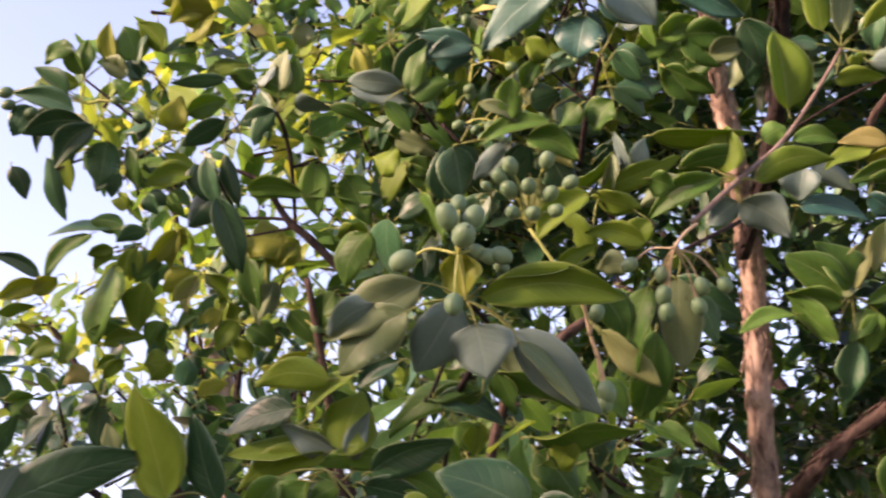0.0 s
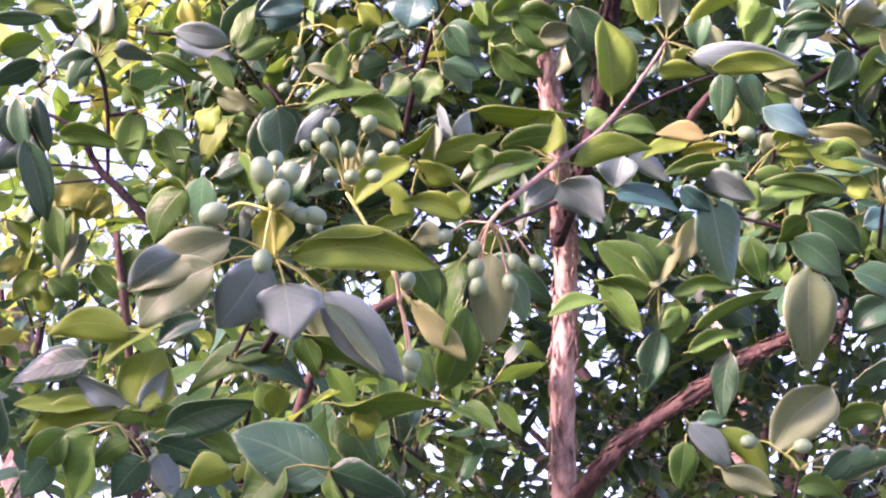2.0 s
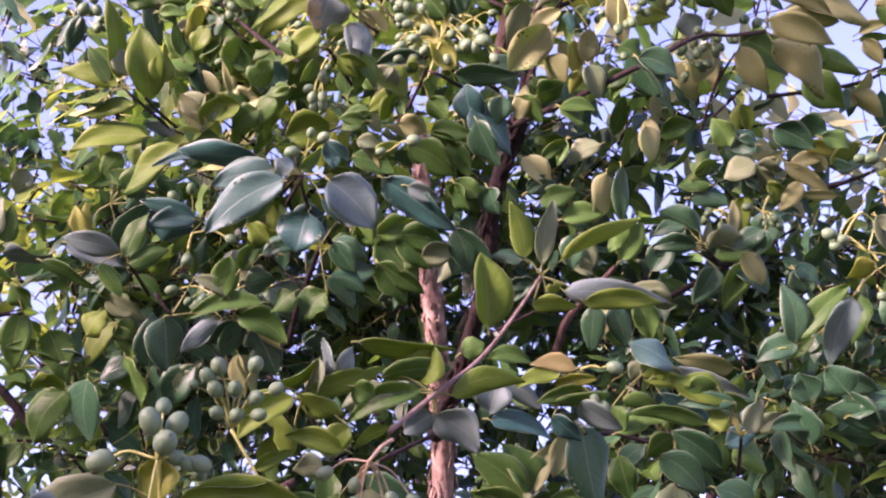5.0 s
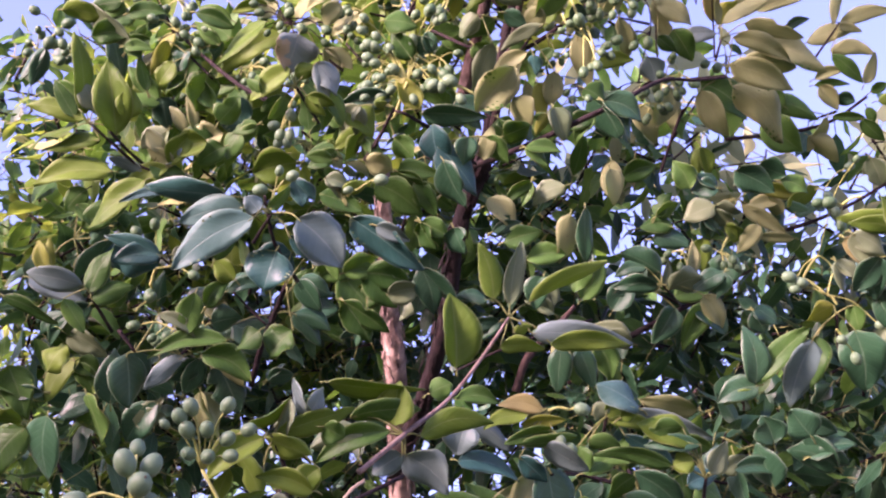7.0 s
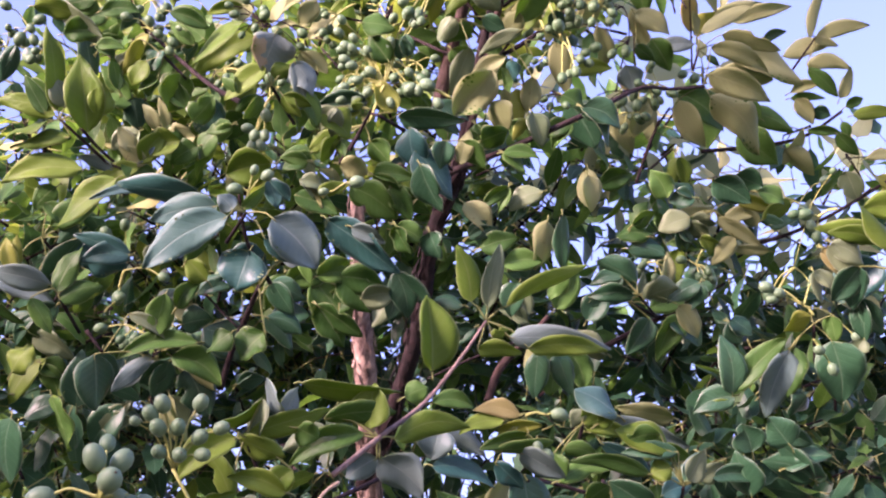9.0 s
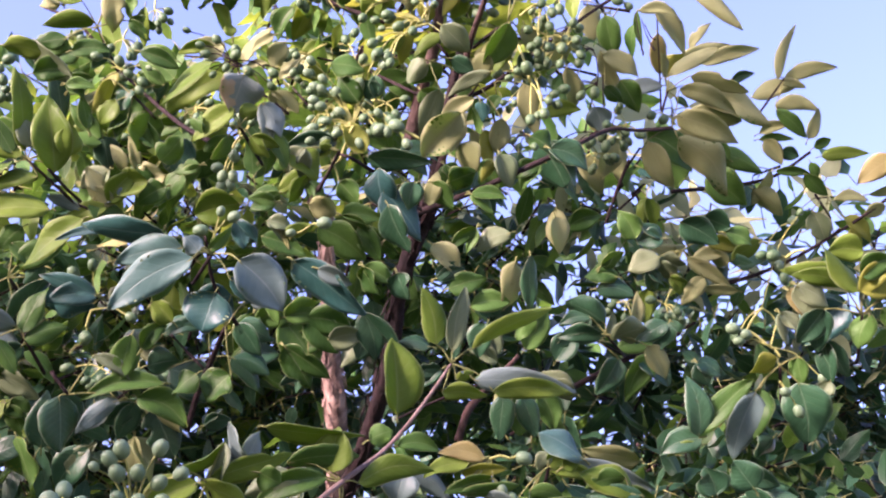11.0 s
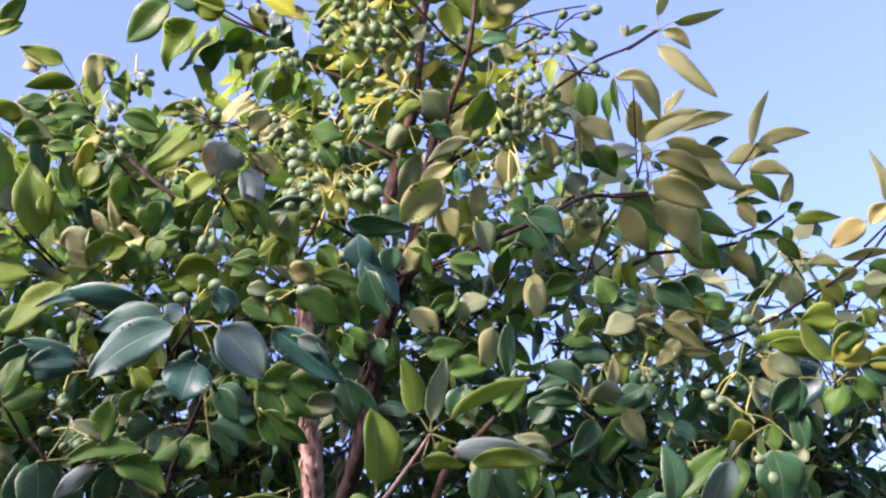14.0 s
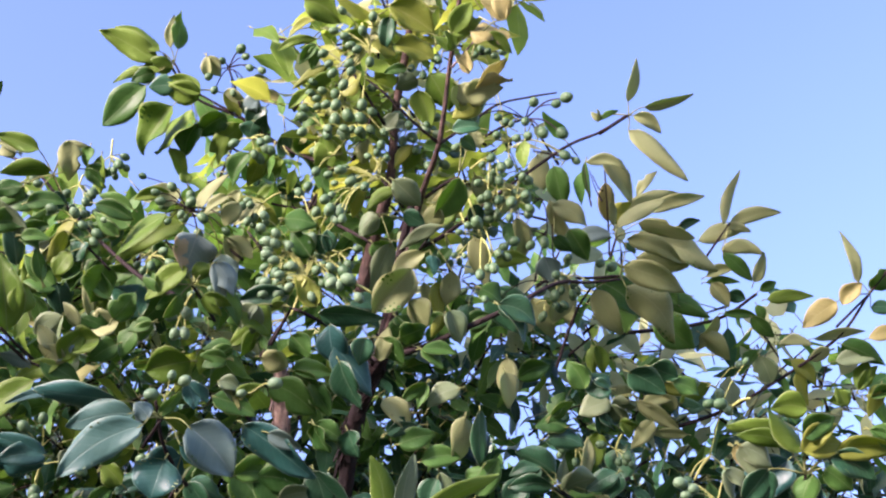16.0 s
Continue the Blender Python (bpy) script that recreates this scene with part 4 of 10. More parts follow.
leaf(tw, (0.141, 1.190, 1.928), (0.181, 1.208, 1.895), 0.0302, "d", 0, 0.06)
leaf(tw, (0.152, 1.186, 1.945), (0.128, 1.190, 1.923), 0.0221, "m", 0, 0.06)
leaf(tw, (0.197, 1.192, 1.949), (0.201, 1.204, 1.916), 0.0221, "m", 0, 0.06)
leaf(tw, (0.202, 1.196, 1.939), (0.232, 1.197, 1.950), 0.0201, "e", 0, 0.06)
leaf(tw, (0.211, 1.197, 1.940), (0.241, 1.210, 1.917), 0.0251, "m", 0, 0.06)
leaf(tw, (0.191, 1.208, 1.901), (0.230, 1.220, 1.883), 0.0251, "d", 0, 0.06)
leaf(tw, (0.222, 1.222, 1.876), (0.189, 1.226, 1.851), 0.0292, "d", 0, 0.06)
leaf(tw, (0.234, 1.231, 1.857), (0.199, 1.232, 1.837), 0.0201, "d", 0, 0.06)
leaf(tw, (0.233, 1.243, 1.823), (0.188, 1.242, 1.806), 0.0221, "d", 0, 0.06)
tw = twig(tree, [((0.113, 1.080, 1.669), 0.0017), ((0.120, 1.069, 1.701), 0.0013)], DARK_BARK)
leaf(tw, (0.146, 1.053, 1.759), (0.101, 1.063, 1.712), 0.0388, "p", 10, 0.06)
leaf(tw, (0.149, 1.061, 1.737), (0.189, 1.066, 1.742), 0.0187, "m", 0, 0.06)
leaf(tw, (0.040, 1.046, 1.732), (0.070, 1.062, 1.699), 0.0184, "g", 15, 0.06)
leaf(tw, (0.060, 1.050, 1.728), (0.098, 1.069, 1.692), 0.0187, "y", 0, 0.06)
leaf(tw, (0.063, 1.061, 1.700), (0.103, 1.073, 1.683), 0.0212, "p", 0, 0.06)
leaf(tw, (0.066, 1.049, 1.734), (0.045, 1.047, 1.731), 0.0102, "d", 0, 0.06)
leaf(tw, (0.037, 1.050, 1.719), (0.031, 1.061, 1.685), 0.0212, "m", 0, 0.06)
leaf(tw, (0.160, 1.071, 1.714), (0.135, 1.076, 1.690), 0.0195, "d", 0, 0.06)
leaf(tw, (0.147, 1.075, 1.698), (0.198, 1.080, 1.707), 0.0254, "d", 0, 0.06)
leaf(tw, (0.118, 1.073, 1.689), (0.151, 1.081, 1.682), 0.0170, "m", 0, 0.06)
leaf(tw, (0.191, 1.061, 1.755), (0.203, 1.075, 1.723), 0.0254, "t", 0, 0.06)
fruit_cluster(tree, (0.119, 1.057, 1.698), [(0.083, 1.044, 1.717, 0.0054), (0.122, 1.052, 1.715, 0.0054)], STALK)
tw = twig(tree, [((0.025, 1.292, 1.876), 0.0017), ((0.021, 1.230, 1.899), 0.0013)], DARK_BARK)
leaf(tw, (0.016, 1.229, 1.901), (-0.035, 1.208, 1.936), 0.0360, "m", 10, 0.06)
leaf(tw, (0.019, 1.228, 1.904), (-0.006, 1.209, 1.948), 0.0324, "m", 0, 0.06)
leaf(tw, (0.022, 1.229, 1.904), (0.044, 1.216, 1.949), 0.0230, "t", 0, 0.06)
leaf(tw, (0.010, 1.227, 1.904), (0.038, 1.230, 1.908), 0.0157, "p", 0, 0.06)
leaf(tw, (0.011, 1.231, 1.892), (-0.038, 1.220, 1.903), 0.0240, "m", 0, 0.06)
leaf(tw, (0.004, 1.241, 1.861), (-0.036, 1.220, 1.903), 0.0216, "m", 15, 0.06)
leaf(tw, (-0.031, 1.227, 1.885), (-0.081, 1.224, 1.872), 0.0151, "m", 15, 0.06)
leaf(tw, (0.020, 1.244, 1.861), (0.004, 1.261, 1.806), 0.0282, "d", 0, 0.06)
leaf(tw, (0.031, 1.235, 1.892), (0.096, 1.242, 1.900), 0.0157, "m", 0, 0.06)
leaf(tw, (0.051, 1.248, 1.862), (0.127, 1.249, 1.894), 0.0136, "m", 0, 0.06)
leaf(tw, (0.041, 1.239, 1.884), (0.030, 1.249, 1.850), 0.0202, "m", 27, 0.06)
leaf(tw, (0.041, 1.239, 1.884), (0.014, 1.243, 1.860), 0.0211, "m", 6, 0.06)
leaf(tw, (0.045, 1.254, 1.843), (0.097, 1.257, 1.859), 0.0136, "m", 0, 0.06)
leaf(tw, (0.068, 1.229, 1.922), (0.104, 1.240, 1.909), 0.0209, "m", 0, 0.06)
leaf(tw, (0.072, 1.244, 1.883), (0.108, 1.255, 1.869), 0.0313, "d", 0, 0.06)
leaf(tw, (0.084, 1.260, 1.844), (0.075, 1.280, 1.785), 0.0230, "d", 0, 0.06)
tw = twig(tree, [((-0.492, 1.113, 2.084), 0.0017), ((-0.493, 1.097, 2.098), 0.0013)], DARK_BARK)
leaf(tw, (-0.494, 1.096, 2.099), (-0.533, 1.094, 2.089), 0.0186, "d", 0, 0.06)
leaf(tw, (-0.497, 1.094, 2.103), (-0.521, 1.103, 2.070), 0.0191, "d", 0, 0.06)
leaf(tw, (-0.490, 1.090, 2.118), (-0.480, 1.078, 2.157), 0.0237, "p", 10, 0.06)
leaf(tw, (-0.509, 1.085, 2.125), (-0.491, 1.081, 2.143), 0.0138, "g", 0, 0.06)
leaf(tw, (-0.477, 1.097, 2.106), (-0.432, 1.105, 2.103), 0.0215, "g", 10, 0.06)
leaf(tw, (-0.481, 1.094, 2.111), (-0.517, 1.082, 2.130), 0.0180, "m", 0, 0.06)
leaf(tw, (-0.475, 1.094, 2.115), (-0.469, 1.082, 2.150), 0.0212, "m", 0, 0.06)
tw = twig(tree, [((-0.335, 1.114, 2.065), 0.0017), ((-0.351, 1.072, 2.090), 0.0013)], DARK_BARK)
leaf(tw, (-0.354, 1.071, 2.092), (-0.407, 1.060, 2.098), 0.0207, "g", 10, 0.06)
leaf(tw, (-0.424, 1.064, 2.080), (-0.377, 1.080, 2.057), 0.0133, "m", 0, 0.06)
leaf(tw, (-0.376, 1.063, 2.103), (-0.396, 1.058, 2.108), 0.0102, "m", 0, 0.06)
leaf(tw, (-0.286, 1.071, 2.123), (-0.331, 1.066, 2.114), 0.0211, "e", -11, 0.06)
leaf(tw, (-0.286, 1.071, 2.123), (-0.337, 1.057, 2.137), 0.0193, "e", -11, 0.06)
leaf(tw, (-0.349, 1.074, 2.087), (-0.330, 1.062, 2.128), 0.0214, "m", 0, 0.06)
leaf(tw, (-0.386, 1.062, 2.101), (-0.396, 1.050, 2.130), 0.0149, "b", 10, 0.06)
leaf(tw, (-0.386, 1.062, 2.101), (-0.386, 1.051, 2.133), 0.0133, "b", 12, 0.06)
leaf(tw, (-0.346, 1.076, 2.081), (-0.310, 1.076, 2.096), 0.0204, "m", 0, 0.06)
leaf(tw, (-0.371, 1.072, 2.080), (-0.352, 1.086, 2.052), 0.0153, "m", 0, 0.06)
tw = twig(tree, [((-0.555, 1.149, 2.015), 0.0017), ((-0.552, 1.089, 2.035), 0.0013)], DARK_BARK)
leaf(tw, (-0.553, 1.096, 2.017), (-0.537, 1.124, 1.946), 0.0261, "d", 0, 0.06)
leaf(tw, (-0.560, 1.081, 2.054), (-0.552, 1.100, 2.004), 0.0209, "d", 0, 0.06)
leaf(tw, (-0.541, 1.084, 2.055), (-0.533, 1.103, 2.006), 0.0157, "d", 0, 0.06)
tw = twig(tree, [((-0.497, 1.142, 2.060), 0.0017), ((-0.468, 1.146, 2.063), 0.0013)], DARK_BARK)
leaf(tw, (-0.482, 1.134, 2.089), (-0.461, 1.145, 2.067), 0.0228, "m", 0, 0.06)
leaf(tw, (-0.470, 1.145, 2.066), (-0.477, 1.163, 2.011), 0.0304, "m", 0, 0.06)
leaf(tw, (-0.444, 1.155, 2.049), (-0.426, 1.175, 2.001), 0.0337, "m", 0, 0.06)
leaf(tw, (-0.410, 1.168, 2.026), (-0.436, 1.167, 2.019), 0.0113, "d", -7, 0.06)
leaf(tw, (-0.410, 1.168, 2.026), (-0.438, 1.163, 2.028), 0.0107, "d", -7, 0.06)
leaf(tw, (-0.426, 1.177, 1.995), (-0.460, 1.190, 1.945), 0.0391, "m", 0, 0.06)
leaf(tw, (-0.420, 1.177, 1.998), (-0.400, 1.195, 1.955), 0.0304, "m", 0, 0.06)
leaf(tw, (-0.544, 1.141, 2.043), (-0.485, 1.154, 2.032), 0.0239, "m", 0, 0.06)
leaf(tw, (-0.485, 1.154, 2.032), (-0.416, 1.172, 2.013), 0.0119, "m", 0, 0.06)
leaf(tw, (-0.551, 1.164, 1.977), (-0.546, 1.183, 1.924), 0.0282, "m", 0, 0.06)
leaf(tw, (-0.529, 1.176, 1.952), (-0.550, 1.186, 1.914), 0.0217, "p", 0, 0.06)
leaf(tw, (-0.382, 1.162, 2.055), (-0.357, 1.171, 2.041), 0.0199, "m", 2, 0.06)
leaf(tw, (-0.382, 1.162, 2.055), (-0.364, 1.176, 2.025), 0.0171, "m", 16, 0.06)
leaf(tw, (-0.409, 1.151, 2.075), (-0.360, 1.160, 2.071), 0.0217, "m", 0, 0.06)
leaf(tw, (-0.377, 1.161, 2.060), (-0.410, 1.171, 2.018), 0.0217, "y", 0, 0.06)
tw = twig(tree, [((-0.317, 1.073, 2.049), 0.0017), ((-0.302, 1.082, 2.031), 0.0013)], DARK_BARK)
leaf(tw, (-0.309, 1.081, 2.029), (-0.306, 1.099, 1.983), 0.0292, "d", 0, 0.06)
leaf(tw, (-0.260, 1.089, 2.030), (-0.294, 1.095, 1.999), 0.0151, "g", 0, 0.06)
leaf(tw, (-0.221, 1.090, 2.045), (-0.292, 1.084, 2.028), 0.0184, "m", 10, 0.06)
leaf(tw, (-0.250, 1.071, 2.084), (-0.261, 1.083, 2.045), 0.0251, "m", 0, 0.06)
leaf(tw, (-0.281, 1.073, 2.065), (-0.247, 1.085, 2.046), 0.0111, "p", 0, 0.06)
leaf(tw, (-0.243, 1.091, 2.032), (-0.199, 1.106, 2.010), 0.0251, "m", 0, 0.06)
fruit_cluster(tree, (-0.309, 1.093, 2.076), [(-0.296, 1.091, 2.090, 0.0046)], STALK, young=True)
fruit_cluster(tree, (-0.226, 1.094, 2.112), [(-0.281, 1.105, 2.056, 0.0046), (-0.294, 1.104, 2.054, 0.0041), (-0.248, 1.108, 2.062, 0.0051), (-0.232, 1.111, 2.060, 0.0041)], STALK, young=True)
tw = twig(tree, [((-0.180, 1.089, 2.067), 0.0017), ((-0.162, 1.042, 2.078), 0.0013)], DARK_BARK)
leaf(tw, (-0.158, 1.033, 2.105), (-0.191, 1.035, 2.086), 0.0339, "e", 0, 0.06)
leaf(tw, (-0.144, 1.036, 2.103), (-0.115, 1.037, 2.113), 0.0242, "g", 0, 0.06)
leaf(tw, (-0.227, 1.045, 2.042), (-0.200, 1.047, 2.048), 0.0223, "d", 0, 0.06)
leaf(tw, (-0.232, 1.039, 2.055), (-0.212, 1.034, 2.079), 0.0165, "m", 0, 0.06)
leaf(tw, (-0.207, 1.034, 2.079), (-0.226, 1.025, 2.096), 0.0194, "y", 0, 0.06)
leaf(tw, (-0.185, 1.053, 2.038), (-0.204, 1.056, 2.019), 0.0194, "m", 0, 0.06)
leaf(tw, (-0.156, 1.057, 2.039), (-0.176, 1.062, 2.016), 0.0291, "m", 0, 0.06)
leaf(tw, (-0.250, 1.018, 2.105), (-0.257, 1.024, 2.087), 0.0145, "p", 0, 0.06)
tw = twig(tree, [((-0.143, 1.341, 2.187), 0.0017), ((-0.115, 1.309, 2.210), 0.0013)], DARK_BARK)
leaf(tw, (-0.144, 1.302, 2.216), (-0.103, 1.326, 2.169), 0.0460, "m", 0, 0.06)
leaf(tw, (-0.115, 1.321, 2.177), (-0.129, 1.331, 2.142), 0.0193, "d", 24, 0.06)
leaf(tw, (-0.115, 1.321, 2.177), (-0.142, 1.327, 2.147), 0.0200, "d", -27, 0.06)
leaf(tw, (-0.039, 1.251, 2.189), (-0.058, 1.262, 2.148), 0.0288, "d", 0, 0.06)
leaf(tw, (-0.079, 1.310, 2.222), (-0.128, 1.311, 2.198), 0.0303, "m", 0, 0.06)
leaf(tw, (-0.175, 1.296, 2.220), (-0.174, 1.313, 2.174), 0.0221, "m", -17, 0.06)
leaf(tw, (-0.175, 1.296, 2.220), (-0.193, 1.307, 2.180), 0.0232, "m", -13, 0.06)
leaf(tw, (-0.133, 1.298, 2.232), (-0.175, 1.302, 2.203), 0.0364, "m", 0, 0.06)
leaf(tw, (-0.188, 1.312, 2.168), (-0.146, 1.315, 2.181), 0.0303, "d", 0, 0.06)
leaf(tw, (-0.085, 1.311, 2.216), (-0.122, 1.318, 2.181), 0.0303, "m", 0, 0.06)
leaf(tw, (-0.062, 1.319, 2.206), (-0.081, 1.329, 2.171), 0.0218, "p", 0, 0.06)
tw = twig(tree, [((0.248, 1.394, 2.214), 0.0017), ((0.208, 1.358, 2.218), 0.0013)], DARK_BARK)
leaf(tw, (0.216, 1.355, 2.228), (0.172, 1.340, 2.252), 0.0303, "d", 0, 0.06)
leaf(tw, (0.208, 1.355, 2.225), (0.160, 1.353, 2.210), 0.0218, "d", 0, 0.06)
leaf(tw, (0.124, 1.349, 2.204), (0.152, 1.339, 2.245), 0.0315, "m", 0, 0.06)
leaf(tw, (0.220, 1.358, 2.224), (0.227, 1.348, 2.253), 0.0121, "p", 0, 0.06)
leaf(tw, (0.250, 1.360, 2.230), (0.258, 1.345, 2.276), 0.0161, "t", 0, 0.06)
leaf(tw, (0.232, 1.364, 2.213), (0.280, 1.367, 2.225), 0.0242, "m", 0, 0.06)
leaf(tw, (0.268, 1.371, 2.208), (0.242, 1.386, 2.156), 0.0303, "m", 0, 0.06)
leaf(tw, (0.182, 1.375, 2.160), (0.140, 1.367, 2.164), 0.0236, "p", -10, 0.06)
leaf(tw, (0.182, 1.375, 2.160), (0.139, 1.361, 2.180), 0.0205, "p", 13, 0.06)
leaf(tw, (0.088, 1.348, 2.192), (0.083, 1.335, 2.226), 0.0242, "p", 0, 0.06)
leaf(tw, (0.104, 1.375, 2.124), (0.093, 1.359, 2.164), 0.0242, "t", 0, 0.06)
leaf(tw, (0.093, 1.351, 2.187), (0.060, 1.341, 2.200), 0.0151, "p", -22, 0.06)
leaf(tw, (0.093, 1.351, 2.187), (0.071, 1.339, 2.210), 0.0146, "p", 23, 0.06)
leaf(tw, (0.232, 1.368, 2.201), (0.206, 1.378, 2.161), 0.0303, "d", 0, 0.06)
leaf(tw, (0.160, 1.359, 2.194), (0.184, 1.350, 2.229), 0.0303, "d", 0, 0.06)
leaf(tw, (0.256, 1.371, 2.202), (0.291, 1.387, 2.174), 0.0303, "d", 0, 0.06)
leaf(tw, (0.117, 1.365, 2.159), (0.121, 1.382, 2.113), 0.0364, "m", 0, 0.06)
leaf(tw, (0.141, 1.368, 2.159), (0.157, 1.385, 2.120), 0.0303, "m", 0, 0.06)
tw = twig(tree, [((-0.687, 1.520, 1.883), 0.0017), ((-0.639, 1.362, 1.908), 0.0013)], DARK_BARK)
leaf(tw, (-0.638, 1.354, 1.931), (-0.662, 1.342, 1.954), 0.0247, "y", 0, 0.06)
leaf(tw, (-0.614, 1.364, 1.914), (-0.571, 1.364, 1.933), 0.0210, "b", 0, 0.06)
leaf(tw, (-0.649, 1.340, 1.965), (-0.661, 1.325, 2.000), 0.0271, "y", 0, 0.06)
leaf(tw, (-0.637, 1.341, 1.966), (-0.607, 1.354, 1.943), 0.0271, "m", 0, 0.06)
leaf(tw, (-0.592, 1.317, 2.054), (-0.635, 1.314, 2.042), 0.0271, "b", 0, 0.06)
leaf(tw, (-0.568, 1.320, 2.055), (-0.605, 1.324, 2.028), 0.0308, "b", 0, 0.06)
leaf(tw, (-0.654, 1.326, 2.000), (-0.665, 1.335, 1.971), 0.0127, "y", -7, 0.06)
leaf(tw, (-0.654, 1.326, 2.000), (-0.675, 1.331, 1.979), 0.0139, "y", 1, 0.06)
leaf(tw, (-0.588, 1.345, 1.979), (-0.559, 1.362, 1.944), 0.0271, "m", 0, 0.06)
leaf(tw, (-0.533, 1.347, 1.997), (-0.558, 1.357, 1.956), 0.0308, "m", 0, 0.06)
leaf(tw, (-0.488, 1.332, 2.057), (-0.525, 1.327, 2.056), 0.0247, "y", 0, 0.06)
fruit_cluster(tree, (-0.612, 1.341, 1.978), [(-0.646, 1.331, 1.992, 0.0049), (-0.640, 1.337, 1.977, 0.0049), (-0.659, 1.342, 1.954, 0.0056), (-0.621, 1.327, 2.013, 0.0049), (-0.608, 1.319, 2.042, 0.0056), (-0.558, 1.356, 1.959, 0.0056), (-0.560, 1.366, 1.932, 0.0049), (-0.610, 1.314, 2.054, 0.0049)], STALK, young=True)
tw = twig(tree, [((-0.187, 1.004, 2.100), 0.0017), ((-0.168, 0.978, 2.115), 0.0013)], DARK_BARK)
leaf(tw, (-0.177, 0.945, 2.093), (-0.246, 0.960, 2.053), 0.0319, "c", 0, 0.06, lean=8, bent=0.05)
leaf(tw, (-0.218, 0.997, 2.080), (-0.190, 0.980, 2.112), 0.0122, "m", 45, 0.06)
leaf(tw, (-0.189, 0.960, 2.111), (-0.247, 0.970, 2.102), 0.0261, "c", 0, 0.06, lean=-8, bent=0.05)
leaf(tw, (-0.173, 0.944, 2.098), (-0.185, 0.938, 2.109), 0.0157, "g", 0, 0.06)
leaf(tw, (-0.202, 0.960, 2.122), (-0.277, 0.960, 2.129), 0.0234, "e", 0, 0.06, lean=-40, bent=0.05)
leaf(tw, (-0.222, 0.986, 2.134), (-0.305, 0.986, 2.133), 0.0118, "e", 10, 0.06)
leaf(tw, (-0.141, 0.950, 2.094), (-0.103, 0.970, 2.059), 0.0382, "g", 0, 0.06, lean=-25, bent=0.25)
leaf(tw, (-0.151, 0.974, 2.090), (-0.116, 0.986, 2.068), 0.0199, "e", 5, 0.06)
leaf(tw, (-0.159, 0.960, 2.069), (-0.170, 0.970, 2.038), 0.0418, "e", 0, 0.06, lean=10, bent=0.2)
leaf(tw, (-0.187, 0.975, 2.120), (-0.211, 0.983, 2.105), 0.0096, "m", 0, 0.06)
leaf(tw, (-0.171, 0.977, 2.118), (-0.152, 0.968, 2.135), 0.0096, "m", 0, 0.06)
fruit_cluster(tree, (-0.170, 0.978, 2.116), [(-0.178, 0.969, 2.133, 0.0053), (-0.150, 0.963, 2.143, 0.0048), (-0.161, 0.961, 2.147, 0.0038)], STALK)
tw = twig(tree, [((-0.077, 1.084, 2.138), 0.0017), ((-0.109, 1.027, 2.147), 0.0013)], DARK_BARK)
leaf(tw, (-0.157, 1.015, 2.170), (-0.139, 1.025, 2.152), 0.0160, "e", 8, 0.06)
leaf(tw, (-0.157, 1.015, 2.170), (-0.149, 1.027, 2.148), 0.0141, "e", 14, 0.06)
leaf(tw, (-0.129, 1.015, 2.170), (-0.108, 1.019, 2.164), 0.0136, "p", -27, 0.06)
leaf(tw, (-0.129, 1.015, 2.170), (-0.114, 1.023, 2.155), 0.0124, "p", -26, 0.06)
leaf(tw, (-0.100, 0.980, 2.111), (-0.040, 1.000, 2.067), 0.0289, "e", 0, 0.06, lean=25, bent=0.15)
leaf(tw, (-0.078, 0.977, 2.101), (-0.050, 0.984, 2.089), 0.0154, "g", 10, 0.06)
leaf(tw, (-0.114, 1.021, 2.158), (-0.089, 1.017, 2.167), 0.0121, "y", 0, 0.06)
leaf(tw, (-0.134, 1.021, 2.158), (-0.094, 1.030, 2.143), 0.0201, "m", 0, 0.06)
fruit_cluster(tree, (-0.109, 1.023, 2.156), [(-0.078, 1.016, 2.169, 0.0055), (-0.108, 1.020, 2.161, 0.0040)], STALK)
tw = twig(tree, [((-0.317, 1.063, 2.217), 0.0017), ((-0.356, 1.028, 2.242), 0.0013)], DARK_BARK)
leaf(tw, (-0.360, 1.026, 2.245), (-0.419, 1.018, 2.260), 0.0184, "y", 15, 0.06)
leaf(tw, (-0.367, 1.029, 2.239), (-0.416, 1.037, 2.225), 0.0196, "y", 25, 0.06)
leaf(tw, (-0.346, 1.035, 2.228), (-0.403, 1.039, 2.220), 0.0189, "y", 20, 0.06)
leaf(tw, (-0.335, 1.049, 2.201), (-0.414, 1.052, 2.195), 0.0278, "y", 20, 0.06)
leaf(tw, (-0.359, 1.024, 2.250), (-0.366, 0.987, 2.319), 0.0205, "y", 30, 0.06)
leaf(tw, (-0.330, 1.033, 2.231), (-0.338, 0.999, 2.296), 0.0360, "y", 10, 0.03)
leaf(tw, (-0.351, 1.022, 2.252), (-0.362, 1.010, 2.276), 0.0191, "p", 10, 0.06)
leaf(tw, (-0.320, 1.026, 2.245), (-0.315, 1.012, 2.270), 0.0209, "y", 0, 0.06)
leaf(tw, (-0.369, 1.025, 2.247), (-0.390, 1.008, 2.279), 0.0157, "m", 0, 0.06)
tw = twig(tree, [((-0.317, 1.063, 2.217), 0.0017), ((-0.303, 1.066, 2.212), 0.0013)], DARK_BARK)
leaf(tw, (-0.311, 1.066, 2.212), (-0.343, 1.060, 2.223), 0.0117, "g", 0, 0.06)
leaf(tw, (-0.304, 1.063, 2.216), (-0.264, 1.073, 2.198), 0.0212, "m", 0, 0.06)
leaf(tw, (-0.285, 1.065, 2.214), (-0.333, 1.073, 2.197), 0.0180, "y", 0, 0.06)
leaf(tw, (-0.290, 1.007, 2.166), (-0.347, 1.028, 2.127), 0.0252, "y", 8, 0.06)
